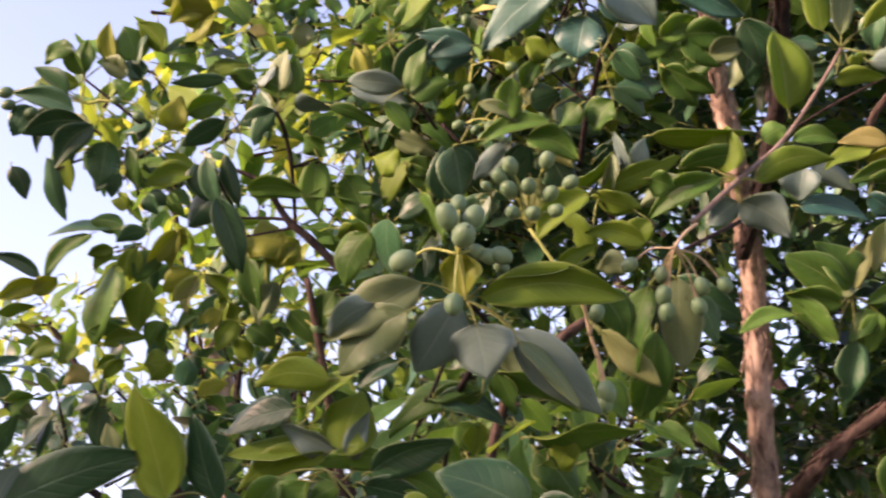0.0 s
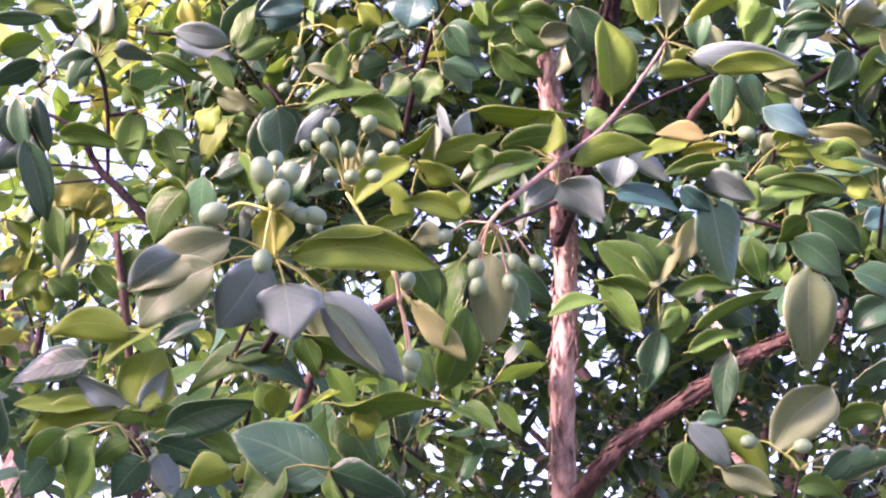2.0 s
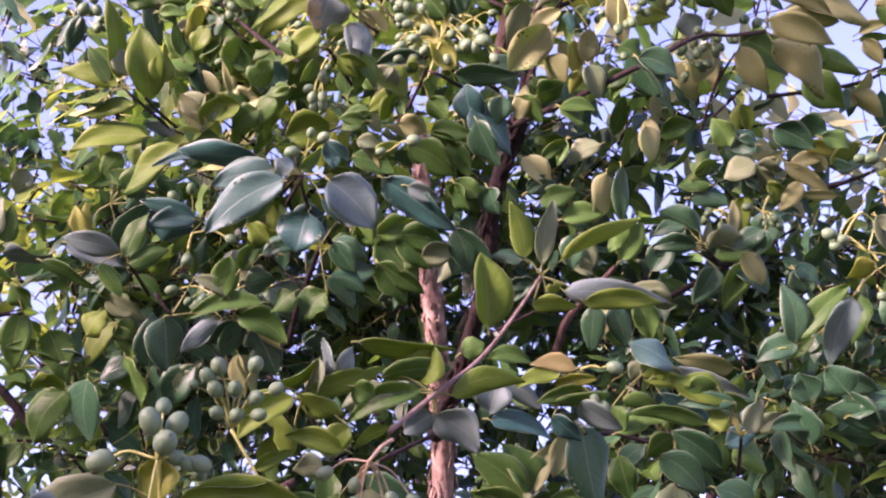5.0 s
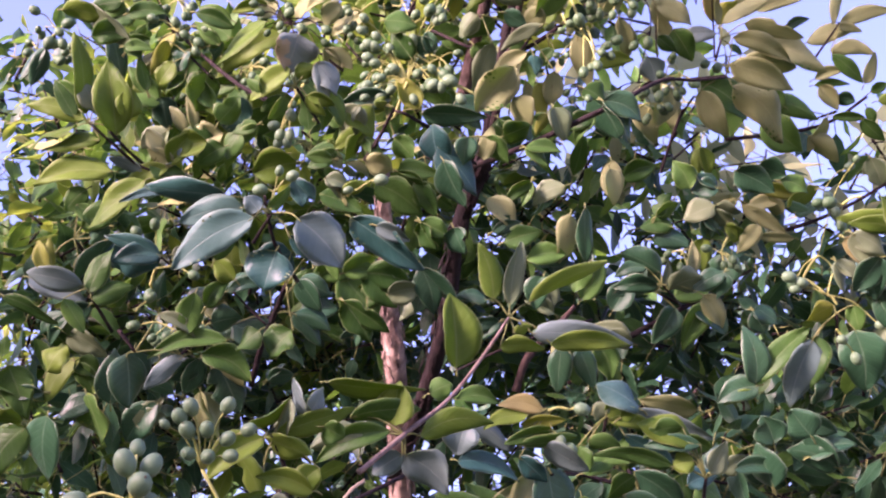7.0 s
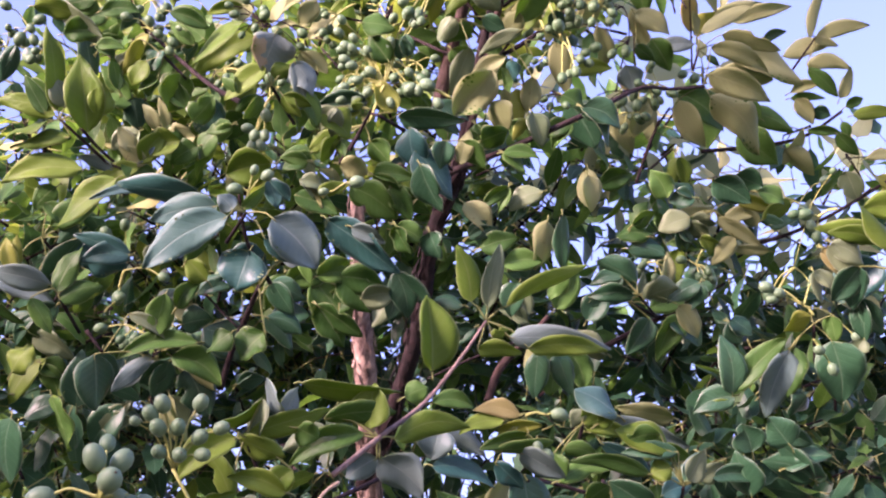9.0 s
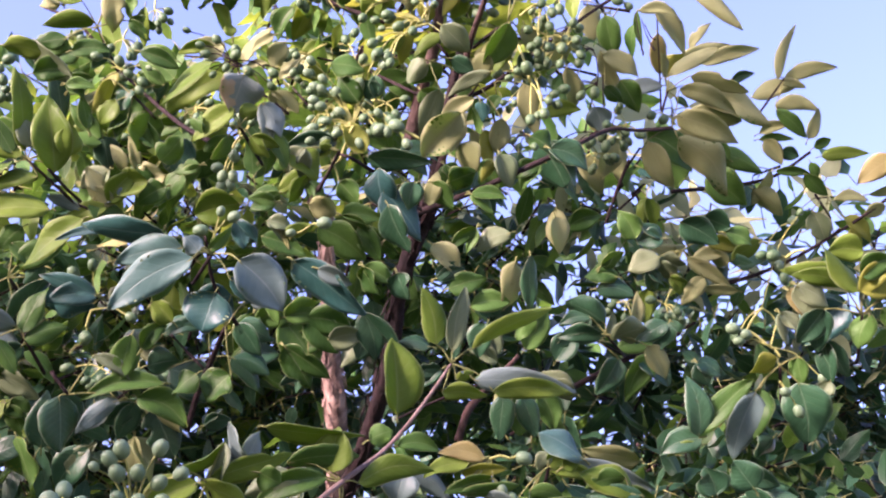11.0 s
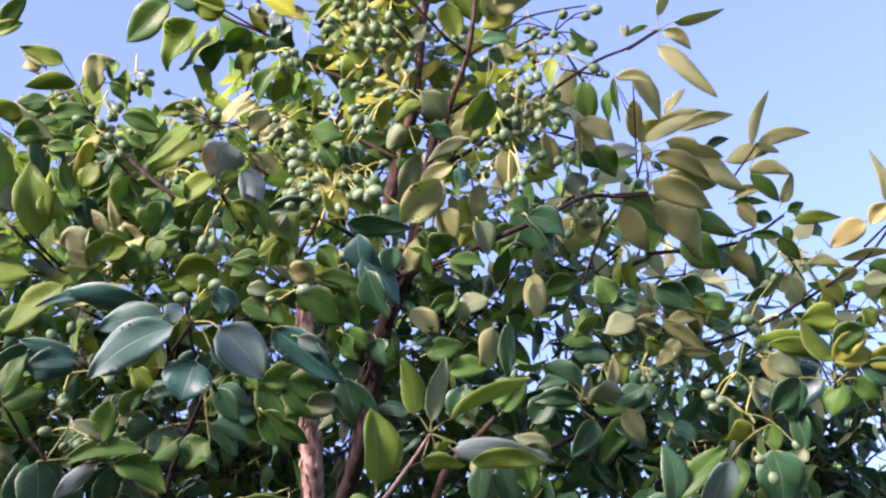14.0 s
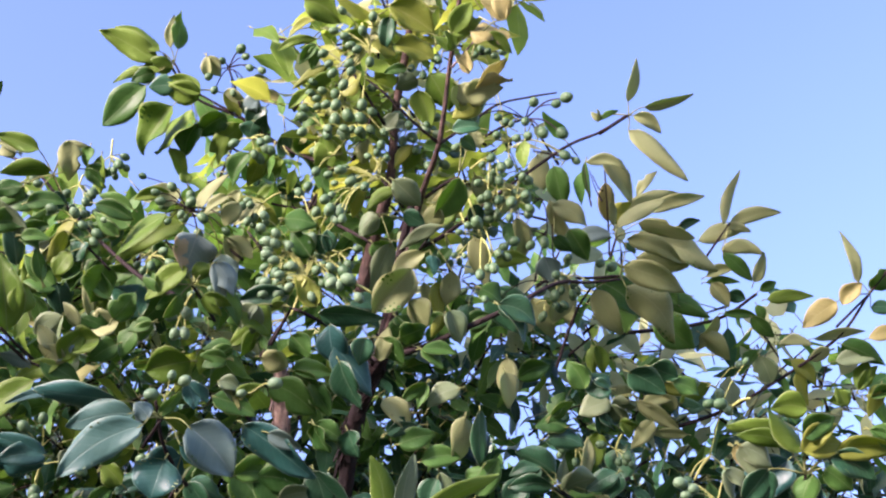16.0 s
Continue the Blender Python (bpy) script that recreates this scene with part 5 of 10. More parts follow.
leaf(tw, (-0.280, 1.063, 2.216), (-0.306, 1.056, 2.230), 0.0159, "t", 0, 0.06)
leaf(tw, (-0.269, 1.048, 2.244), (-0.285, 1.037, 2.265), 0.0127, "t", 0, 0.06)
leaf(tw, (-0.293, 1.058, 2.226), (-0.306, 1.047, 2.247), 0.0159, "t", 0, 0.06)
leaf(tw, (-0.285, 1.063, 2.216), (-0.259, 1.048, 2.244), 0.0212, "y", 0, 0.06)
leaf(tw, (-0.248, 1.053, 2.235), (-0.280, 1.061, 2.221), 0.0265, "y", 0, 0.06)
leaf(tw, (-0.274, 1.053, 2.235), (-0.288, 1.063, 2.216), 0.0159, "g", 0, 0.06)
leaf(tw, (-0.232, 1.056, 2.231), (-0.258, 1.063, 2.216), 0.0233, "m", 0, 0.06)
leaf(tw, (-0.216, 1.050, 2.242), (-0.232, 1.061, 2.221), 0.0212, "m", 0, 0.06)
leaf(tw, (-0.200, 1.046, 2.249), (-0.219, 1.054, 2.233), 0.0134, "m", -6, 0.06)
leaf(tw, (-0.200, 1.046, 2.249), (-0.225, 1.049, 2.244), 0.0151, "m", 25, 0.06)
leaf(tw, (-0.237, 1.045, 2.252), (-0.216, 1.033, 2.273), 0.0233, "m", 0, 0.06)
leaf(tw, (-0.163, 1.063, 2.217), (-0.205, 1.068, 2.207), 0.0323, "y", 10, 0.06)
leaf(tw, (-0.174, 1.060, 2.224), (-0.200, 1.066, 2.212), 0.0106, "p", 0, 0.06)
leaf(tw, (-0.129, 1.062, 2.219), (-0.153, 1.066, 2.213), 0.0134, "m", -10, 0.06)
leaf(tw, (-0.129, 1.062, 2.219), (-0.155, 1.061, 2.222), 0.0149, "m", -26, 0.06)
leaf(tw, (-0.142, 1.031, 2.278), (-0.119, 1.048, 2.247), 0.0178, "m", -12, 0.06)
leaf(tw, (-0.142, 1.031, 2.278), (-0.137, 1.050, 2.241), 0.0197, "m", -20, 0.06)
tw = twig(tree, [((-0.270, 1.142, 2.369), 0.0017), ((-0.294, 1.131, 2.390), 0.0013)], DARK_BARK)
leaf(tw, (-0.212, 1.114, 2.421), (-0.270, 1.133, 2.385), 0.0281, "y", 15, 0.06)
leaf(tw, (-0.406, 1.103, 2.441), (-0.356, 1.125, 2.400), 0.0240, "p", 10, 0.06)
leaf(tw, (-0.318, 1.122, 2.405), (-0.335, 1.139, 2.374), 0.0142, "b", 0, 0.06)
leaf(tw, (-0.262, 1.125, 2.400), (-0.291, 1.119, 2.412), 0.0155, "m", 9, 0.06)
leaf(tw, (-0.262, 1.125, 2.400), (-0.290, 1.113, 2.423), 0.0148, "m", -10, 0.06)
leaf(tw, (-0.288, 1.108, 2.431), (-0.247, 1.117, 2.416), 0.0177, "m", 0, 0.06)
leaf(tw, (-0.359, 1.108, 2.431), (-0.318, 1.108, 2.431), 0.0201, "m", 0, 0.06)
leaf(tw, (-0.294, 1.128, 2.395), (-0.309, 1.138, 2.377), 0.0201, "d", 0, 0.06)
leaf(tw, (-0.341, 1.147, 2.358), (-0.360, 1.134, 2.383), 0.0163, "m", -8, 0.06)
leaf(tw, (-0.341, 1.147, 2.358), (-0.348, 1.130, 2.390), 0.0159, "m", 25, 0.06)
leaf(tw, (-0.312, 1.133, 2.385), (-0.329, 1.145, 2.364), 0.0236, "y", 0, 0.06)
leaf(tw, (-0.300, 1.142, 2.369), (-0.313, 1.152, 2.349), 0.0152, "m", 13, 0.06)
leaf(tw, (-0.300, 1.142, 2.369), (-0.322, 1.149, 2.356), 0.0153, "m", 21, 0.06)
leaf(tw, (-0.276, 1.139, 2.374), (-0.288, 1.159, 2.338), 0.0295, "m", 0, 0.06)
leaf(tw, (-0.270, 1.156, 2.343), (-0.294, 1.147, 2.359), 0.0142, "m", 5, 0.06)
leaf(tw, (-0.270, 1.156, 2.343), (-0.284, 1.142, 2.369), 0.0163, "m", -14, 0.06)
leaf(tw, (-0.365, 1.125, 2.400), (-0.334, 1.127, 2.397), 0.0142, "m", -28, 0.06)
leaf(tw, (-0.365, 1.125, 2.400), (-0.344, 1.132, 2.387), 0.0132, "m", -15, 0.06)
leaf(tw, (-0.400, 1.120, 2.410), (-0.359, 1.120, 2.410), 0.0260, "m", 0, 0.06)
leaf(tw, (-0.430, 1.106, 2.436), (-0.383, 1.111, 2.426), 0.0201, "y", 0, 0.06)
leaf(tw, (-0.448, 1.125, 2.400), (-0.465, 1.144, 2.365), 0.0190, "d", -19, 0.06)
leaf(tw, (-0.448, 1.125, 2.400), (-0.480, 1.140, 2.372), 0.0194, "d", 11, 0.06)
leaf(tw, (-0.436, 1.142, 2.368), (-0.412, 1.156, 2.343), 0.0236, "m", 0, 0.06)
tw = twig(tree, [((-0.145, 1.071, 2.266), 0.0017), ((-0.161, 1.013, 2.271), 0.0013)], DARK_BARK)
leaf(tw, (-0.157, 0.990, 2.313), (-0.170, 1.008, 2.280), 0.0376, "h", 0, 0.02)
leaf(tw, (-0.140, 1.003, 2.290), (-0.121, 1.017, 2.263), 0.0167, "g", 23, 0.06)
leaf(tw, (-0.140, 1.003, 2.290), (-0.133, 1.023, 2.251), 0.0148, "g", -2, 0.06)
leaf(tw, (-0.166, 1.005, 2.285), (-0.205, 1.019, 2.258), 0.0233, "y", 10, 0.06)
leaf(tw, (-0.161, 1.008, 2.280), (-0.140, 1.005, 2.285), 0.0157, "y", 0, 0.06)
leaf(tw, (-0.150, 1.017, 2.262), (-0.124, 1.022, 2.253), 0.0119, "y", 3, 0.06)
leaf(tw, (-0.150, 1.017, 2.262), (-0.135, 1.027, 2.244), 0.0155, "y", 26, 0.06)
leaf(tw, (-0.192, 1.017, 2.262), (-0.208, 1.010, 2.276), 0.0103, "m", -2, 0.06)
leaf(tw, (-0.192, 1.017, 2.262), (-0.198, 1.008, 2.280), 0.0116, "m", -28, 0.06)
leaf(tw, (-0.171, 1.017, 2.262), (-0.185, 1.028, 2.242), 0.0126, "m", -11, 0.06)
leaf(tw, (-0.171, 1.017, 2.262), (-0.193, 1.024, 2.249), 0.0110, "m", -5, 0.06)
leaf(tw, (-0.119, 0.976, 2.340), (-0.132, 0.987, 2.320), 0.0177, "t", 0, 0.06)
leaf(tw, (-0.130, 0.973, 2.345), (-0.151, 0.980, 2.331), 0.0104, "t", 0, 0.06)
fruit_cluster(tree, (-0.163, 1.033, 2.273), [(-0.168, 1.042, 2.257, 0.0053), (-0.178, 1.038, 2.264, 0.0048), (-0.179, 1.051, 2.240, 0.0048), (-0.169, 1.051, 2.240, 0.0048), (-0.184, 1.036, 2.268, 0.0048)], STALK)
fruit_cluster(tree, (-0.318, 1.117, 2.416), [(-0.333, 1.111, 2.426, 0.0053), (-0.309, 1.113, 2.422, 0.0053), (-0.285, 1.124, 2.403, 0.0053), (-0.300, 1.120, 2.411, 0.0047), (-0.288, 1.128, 2.395, 0.0047), (-0.277, 1.117, 2.416, 0.0041)], STALK, young=True)
fruit_cluster(tree, (-0.412, 1.070, 2.379), [(-0.406, 1.066, 2.387, 0.0057), (-0.426, 1.075, 2.370, 0.0062), (-0.412, 1.076, 2.369, 0.0051), (-0.440, 1.059, 2.399, 0.0051), (-0.415, 1.070, 2.379, 0.0045)], STALK, young=True)
fruit_cluster(tree, (-0.379, 1.329, 2.461), [(-0.379, 1.327, 2.466, 0.0041), (-0.370, 1.327, 2.466, 0.0041), (-0.350, 1.324, 2.470, 0.0048), (-0.382, 1.335, 2.450, 0.0048)], DARK_BARK, young=True)
fruit_cluster(tree, (-0.206, 1.220, 2.504), [(-0.248, 1.211, 2.521, 0.0045), (-0.242, 1.216, 2.512, 0.0052), (-0.229, 1.208, 2.527, 0.0052), (-0.207, 1.216, 2.511, 0.0058), (-0.193, 1.225, 2.495, 0.0058), (-0.164, 1.226, 2.493, 0.0058), (-0.218, 1.223, 2.498, 0.0045), (-0.233, 1.227, 2.491, 0.0039)], DARK_BARK, young=True)
tw = twig(tree, [((0.007, 1.187, 2.287), 0.0017), ((-0.023, 1.082, 2.247), 0.0013)], DARK_BARK)
leaf(tw, (-0.034, 1.072, 2.264), (-0.026, 1.092, 2.228), 0.0260, "e", -12, 0.06)
leaf(tw, (-0.029, 1.083, 2.245), (0.010, 1.105, 2.204), 0.0259, "e", 15, 0.06)
leaf(tw, (-0.045, 1.067, 2.274), (0.019, 1.070, 2.269), 0.0231, "d", 20, 0.06)
leaf(tw, (0.046, 1.047, 2.312), (0.008, 1.068, 2.273), 0.0358, "t", 0, 0)
leaf(tw, (0.001, 1.079, 2.253), (-0.004, 1.092, 2.229), 0.0217, "d", 0, 0.06)
leaf(tw, (0.015, 1.089, 2.233), (0.023, 1.074, 2.262), 0.0163, "t", 0, 0.06)
leaf(tw, (-0.053, 1.099, 2.214), (-0.014, 1.112, 2.190), 0.0209, "m", 12, 0.06)
leaf(tw, (-0.053, 1.099, 2.214), (-0.031, 1.115, 2.185), 0.0204, "m", -11, 0.06)
leaf(tw, (-0.069, 1.094, 2.224), (-0.029, 1.095, 2.222), 0.0197, "m", -1, 0.06)
leaf(tw, (-0.069, 1.094, 2.224), (-0.041, 1.104, 2.206), 0.0210, "m", 21, 0.06)
leaf(tw, (-0.091, 1.099, 2.214), (-0.047, 1.115, 2.185), 0.0326, "m", 0, 0.06)
leaf(tw, (-0.026, 1.102, 2.209), (-0.034, 1.109, 2.195), 0.0099, "t", -8, 0.06)
leaf(tw, (-0.026, 1.102, 2.209), (-0.041, 1.106, 2.202), 0.0098, "t", 22, 0.06)
leaf(tw, (0.045, 1.061, 2.286), (0.061, 1.074, 2.262), 0.0239, "t", 0, 0.06)
leaf(tw, (0.056, 1.084, 2.243), (0.091, 1.086, 2.239), 0.0140, "m", -9, 0.06)
leaf(tw, (0.056, 1.084, 2.243), (0.078, 1.093, 2.227), 0.0167, "m", -15, 0.06)
leaf(tw, (0.083, 1.066, 2.277), (0.094, 1.081, 2.248), 0.0217, "p", 0, 0.06)
leaf(tw, (0.077, 1.068, 2.272), (0.066, 1.079, 2.253), 0.0109, "b", 0, 0.06)
leaf(tw, (0.018, 1.079, 2.253), (0.039, 1.092, 2.229), 0.0195, "m", 0, 0.06)
leaf(tw, (0.034, 1.079, 2.253), (0.061, 1.074, 2.262), 0.0217, "m", 0, 0.06)
leaf(tw, (0.018, 1.107, 2.200), (0.045, 1.122, 2.171), 0.0217, "t", 0, 0.06)
leaf(tw, (0.061, 1.099, 2.214), (0.050, 1.112, 2.191), 0.0159, "m", 26, 0.06)
leaf(tw, (0.061, 1.099, 2.214), (0.036, 1.109, 2.196), 0.0126, "m", 7, 0.06)
leaf(tw, (0.094, 1.102, 2.210), (0.061, 1.110, 2.195), 0.0195, "p", 0, 0.06)
leaf(tw, (0.099, 1.115, 2.186), (0.091, 1.138, 2.143), 0.0239, "t", 0, 0.06)
leaf(tw, (0.113, 1.112, 2.191), (0.116, 1.138, 2.143), 0.0163, "d", 0, 0.06)
leaf(tw, (0.137, 1.094, 2.224), (0.143, 1.111, 2.193), 0.0195, "t", 0, 0.06)
leaf(tw, (0.023, 1.122, 2.171), (0.044, 1.115, 2.185), 0.0123, "d", -21, 0.06)
leaf(tw, (0.023, 1.122, 2.171), (0.051, 1.118, 2.179), 0.0129, "d", -1, 0.06)
leaf(tw, (0.034, 1.127, 2.162), (0.072, 1.122, 2.171), 0.0217, "m", 0, 0.06)
leaf(tw, (0.056, 1.135, 2.147), (0.094, 1.133, 2.152), 0.0217, "m", 0, 0.06)
leaf(tw, (0.072, 1.143, 2.133), (0.062, 1.158, 2.104), 0.0239, "d", 0, 0.06)
leaf(tw, (0.116, 1.138, 2.143), (0.100, 1.151, 2.119), 0.0217, "m", 0, 0.06)
leaf(tw, (0.131, 1.063, 2.282), (0.169, 1.073, 2.264), 0.0240, "d", 19, 0.06)
leaf(tw, (0.131, 1.063, 2.282), (0.160, 1.080, 2.250), 0.0242, "d", -25, 0.06)
tw = twig(tree, [((-0.106, 1.134, 2.261), 0.0017), ((-0.081, 1.116, 2.296), 0.0013)], DARK_BARK)
leaf(tw, (-0.084, 1.110, 2.306), (-0.129, 1.117, 2.293), 0.0149, "y", 10, 0.06)
leaf(tw, (-0.106, 1.121, 2.286), (-0.125, 1.134, 2.261), 0.0173, "y", -22, 0.06)
leaf(tw, (-0.106, 1.121, 2.286), (-0.137, 1.129, 2.272), 0.0187, "y", 19, 0.06)
leaf(tw, (-0.134, 1.129, 2.271), (-0.160, 1.138, 2.255), 0.0136, "m", 3, 0.06)
leaf(tw, (-0.134, 1.129, 2.271), (-0.164, 1.131, 2.268), 0.0153, "m", -2, 0.06)
leaf(tw, (-0.106, 1.124, 2.281), (-0.089, 1.133, 2.265), 0.0137, "m", 5, 0.06)
leaf(tw, (-0.106, 1.124, 2.281), (-0.099, 1.138, 2.255), 0.0133, "m", 24, 0.06)
leaf(tw, (-0.075, 1.124, 2.281), (-0.055, 1.134, 2.261), 0.0226, "m", 0, 0.06)
leaf(tw, (-0.106, 1.134, 2.261), (-0.078, 1.140, 2.251), 0.0226, "t", 0, 0.06)
leaf(tw, (-0.129, 1.118, 2.291), (-0.147, 1.110, 2.307), 0.0124, "m", 19, 0.06)
leaf(tw, (-0.129, 1.118, 2.291), (-0.137, 1.106, 2.315), 0.0130, "m", 26, 0.06)
leaf(tw, (-0.050, 1.110, 2.306), (-0.072, 1.094, 2.336), 0.0226, "b", 0, 0.06)
leaf(tw, (-0.056, 1.086, 2.351), (-0.078, 1.073, 2.376), 0.0226, "m", 0, 0.06)
leaf(tw, (-0.084, 1.068, 2.386), (-0.050, 1.070, 2.381), 0.0249, "m", 0, 0.06)
leaf(tw, (-0.039, 1.084, 2.356), (-0.052, 1.075, 2.371), 0.0141, "d", 21, 0.06)
leaf(tw, (-0.039, 1.084, 2.356), (-0.040, 1.073, 2.376), 0.0145, "d", -6, 0.06)
leaf(tw, (-0.078, 1.105, 2.316), (-0.129, 1.108, 2.311), 0.0226, "d", 0, 0.06)
fruit_cluster(tree, (-0.075, 1.114, 2.299), [(-0.104, 1.066, 2.388, 0.0045), (-0.107, 1.072, 2.377, 0.0045), (-0.100, 1.079, 2.365, 0.0051), (-0.094, 1.080, 2.363, 0.0051), (-0.092, 1.075, 2.372, 0.0045), (-0.078, 1.081, 2.361, 0.0045), (-0.056, 1.078, 2.367, 0.0062), (-0.101, 1.085, 2.353, 0.0051), (-0.094, 1.088, 2.348, 0.0051), (-0.075, 1.091, 2.343, 0.0051), (-0.088, 1.095, 2.335, 0.0045), (-0.102, 1.098, 2.328, 0.0051), (-0.104, 1.104, 2.318, 0.0051), (-0.088, 1.104, 2.319, 0.0057), (-0.078, 1.101, 2.324, 0.0045), (-0.055, 1.106, 2.315, 0.0051), (-0.038, 1.063, 2.394, 0.0057), (-0.026, 1.063, 2.394, 0.0057), (-0.030, 1.068, 2.385, 0.0045)], STALK, hub=(-0.061, 1.097, 2.331))
fruit_cluster(tree, (0.007, 1.104, 2.319), [(-0.036, 1.091, 2.342, 0.0045), (-0.035, 1.099, 2.328, 0.0057), (-0.027, 1.100, 2.326, 0.0051), (-0.018, 1.097, 2.331, 0.0068), (-0.007, 1.106, 2.315, 0.0051)], STALK, hub=(-0.027, 1.097, 2.331))
tw = twig(tree, [((-0.367, 1.135, 2.146), 0.0017), ((-0.372, 1.079, 2.146), 0.0013)], DARK_BARK)
leaf(tw, (-0.364, 1.074, 2.156), (-0.320, 1.062, 2.178), 0.0244, "m", 10, 0.06)
leaf(tw, (-0.338, 1.074, 2.155), (-0.359, 1.082, 2.141), 0.0157, "d", 0, 0.06)
leaf(tw, (-0.395, 1.089, 2.127), (-0.406, 1.080, 2.143), 0.0093, "m", -10, 0.06)
leaf(tw, (-0.395, 1.089, 2.127), (-0.396, 1.080, 2.145), 0.0111, "m", 23, 0.06)
leaf(tw, (-0.369, 1.099, 2.109), (-0.335, 1.079, 2.146), 0.0270, "d", 15, 0.06)
leaf(tw, (-0.330, 1.082, 2.142), (-0.324, 1.095, 2.117), 0.0187, "e", -16, 0.06)
leaf(tw, (-0.330, 1.082, 2.142), (-0.343, 1.092, 2.121), 0.0214, "e", 22, 0.06)
leaf(tw, (-0.330, 1.090, 2.125), (-0.293, 1.091, 2.123), 0.0261, "e", 0, 0.06)
leaf(tw, (-0.416, 1.096, 2.114), (-0.363, 1.106, 2.095), 0.0233, "g", 10, 0.06)
leaf(tw, (-0.343, 1.096, 2.114), (-0.369, 1.104, 2.100), 0.0157, "d", 0, 0.06)
leaf(tw, (-0.369, 1.064, 2.174), (-0.353, 1.074, 2.155), 0.0157, "m", 0, 0.06)
leaf(tw, (-0.359, 1.057, 2.187), (-0.380, 1.067, 2.169), 0.0209, "m", 0, 0.06)
leaf(tw, (-0.379, 1.114, 2.082), (-0.398, 1.126, 2.057), 0.0139, "d", -2, 0.06)
leaf(tw, (-0.379, 1.114, 2.082), (-0.407, 1.121, 2.067), 0.0166, "d", 26, 0.06)
leaf(tw, (-0.358, 1.109, 2.091), (-0.377, 1.123, 2.065), 0.0146, "d", 15, 0.06)
leaf(tw, (-0.358, 1.109, 2.091), (-0.386, 1.116, 2.077), 0.0157, "d", 16, 0.06)
leaf(tw, (-0.379, 1.121, 2.068), (-0.343, 1.133, 2.045), 0.0230, "p", 0, 0.06)
leaf(tw, (-0.374, 1.123, 2.063), (-0.395, 1.119, 2.071), 0.0126, "m", -7, 0.06)
leaf(tw, (-0.374, 1.123, 2.063), (-0.389, 1.115, 2.078), 0.0140, "m", 24, 0.06)
leaf(tw, (-0.400, 1.138, 2.035), (-0.379, 1.126, 2.058), 0.0261, "y", 0, 0.06)
leaf(tw, (-0.353, 1.148, 2.017), (-0.354, 1.144, 2.024), 0.0100, "y", -11, 0.06)
leaf(tw, (-0.353, 1.148, 2.017), (-0.346, 1.146, 2.020), 0.0101, "y", 16, 0.06)
leaf(tw, (-0.389, 1.158, 1.999), (-0.348, 1.151, 2.013), 0.0209, "d", 0, 0.06)
leaf(tw, (-0.363, 1.148, 2.017), (-0.347, 1.173, 1.971), 0.0313, "m", 0, 0.06)
leaf(tw, (-0.400, 1.158, 1.999), (-0.405, 1.188, 1.943), 0.0418, "d", 0, 0.06)
leaf(tw, (-0.340, 1.153, 2.008), (-0.335, 1.128, 2.054), 0.0313, "d", 0, 0.06)
leaf(tw, (-0.316, 1.128, 2.054), (-0.324, 1.153, 2.008), 0.0261, "d", 0, 0.06)
leaf(tw, (-0.269, 1.132, 2.047), (-0.303, 1.144, 2.024), 0.0195, "g", 15, 0.06)
leaf(tw, (-0.254, 1.133, 2.045), (-0.270, 1.149, 2.016), 0.0214, "d", -21, 0.06)
leaf(tw, (-0.254, 1.133, 2.045), (-0.282, 1.143, 2.026), 0.0194, "d", -18, 0.06)
leaf(tw, (-0.238, 1.136, 2.041), (-0.217, 1.158, 1.999), 0.0318, "d", 10, 0.06)
leaf(tw, (-0.295, 1.153, 2.008), (-0.327, 1.170, 1.976), 0.0313, "d", 0, 0.06)
leaf(tw, (-0.254, 1.148, 2.018), (-0.233, 1.168, 1.981), 0.0210, "t", -26, 0.06)
leaf(tw, (-0.254, 1.148, 2.018), (-0.252, 1.169, 1.980), 0.0200, "t", 7, 0.06)
leaf(tw, (-0.212, 1.146, 2.022), (-0.254, 1.133, 2.045), 0.0209, "t", 0, 0.06)
leaf(tw, (-0.191, 1.143, 2.027), (-0.174, 1.136, 2.041), 0.0159, "d", -26, 0.06)
leaf(tw, (-0.191, 1.143, 2.027), (-0.166, 1.141, 2.031), 0.0159, "d", -4, 0.06)
leaf(tw, (-0.316, 1.163, 1.990), (-0.289, 1.151, 2.013), 0.0172, "p", 21, 0.06)
leaf(tw, (-0.316, 1.163, 1.990), (-0.287, 1.159, 1.998), 0.0179, "p", -26, 0.06)
fruit_cluster(tree, (-0.326, 1.193, 2.151), [(-0.339, 1.167, 2.199, 0.0057), (-0.320, 1.163, 2.206, 0.0051), (-0.327, 1.198, 2.142, 0.0062), (-0.281, 1.188, 2.160, 0.0051)], STALK, young=True)
fruit_cluster(tree, (-0.292, 1.214, 2.111), [(-0.344, 1.212, 2.115, 0.0057), (-0.320, 1.220, 2.101, 0.0051), (-0.309, 1.218, 2.105, 0.0062), (-0.271, 1.215, 2.110, 0.0062), (-0.254, 1.216, 2.107, 0.0051)], STALK, young=True)
tw = twig(tree, [((-0.210, 1.168, 2.084), 0.0017), ((-0.186, 1.114, 2.082), 0.0013)], DARK_BARK)
leaf(tw, (-0.186, 1.099, 2.110), (-0.207, 1.091, 2.124), 0.0157, "d", 0, 0.06)
leaf(tw, (-0.160, 1.099, 2.110), (-0.128, 1.107, 2.096), 0.0203, "d", -13, 0.06)
leaf(tw, (-0.160, 1.099, 2.110), (-0.140, 1.113, 2.083), 0.0223, "d", 5, 0.06)
leaf(tw, (-0.228, 1.104, 2.101), (-0.204, 1.095, 2.116), 0.0144, "d", -13, 0.06)
leaf(tw, (-0.228, 1.104, 2.101), (-0.197, 1.101, 2.106), 0.0123, "d", 3, 0.06)
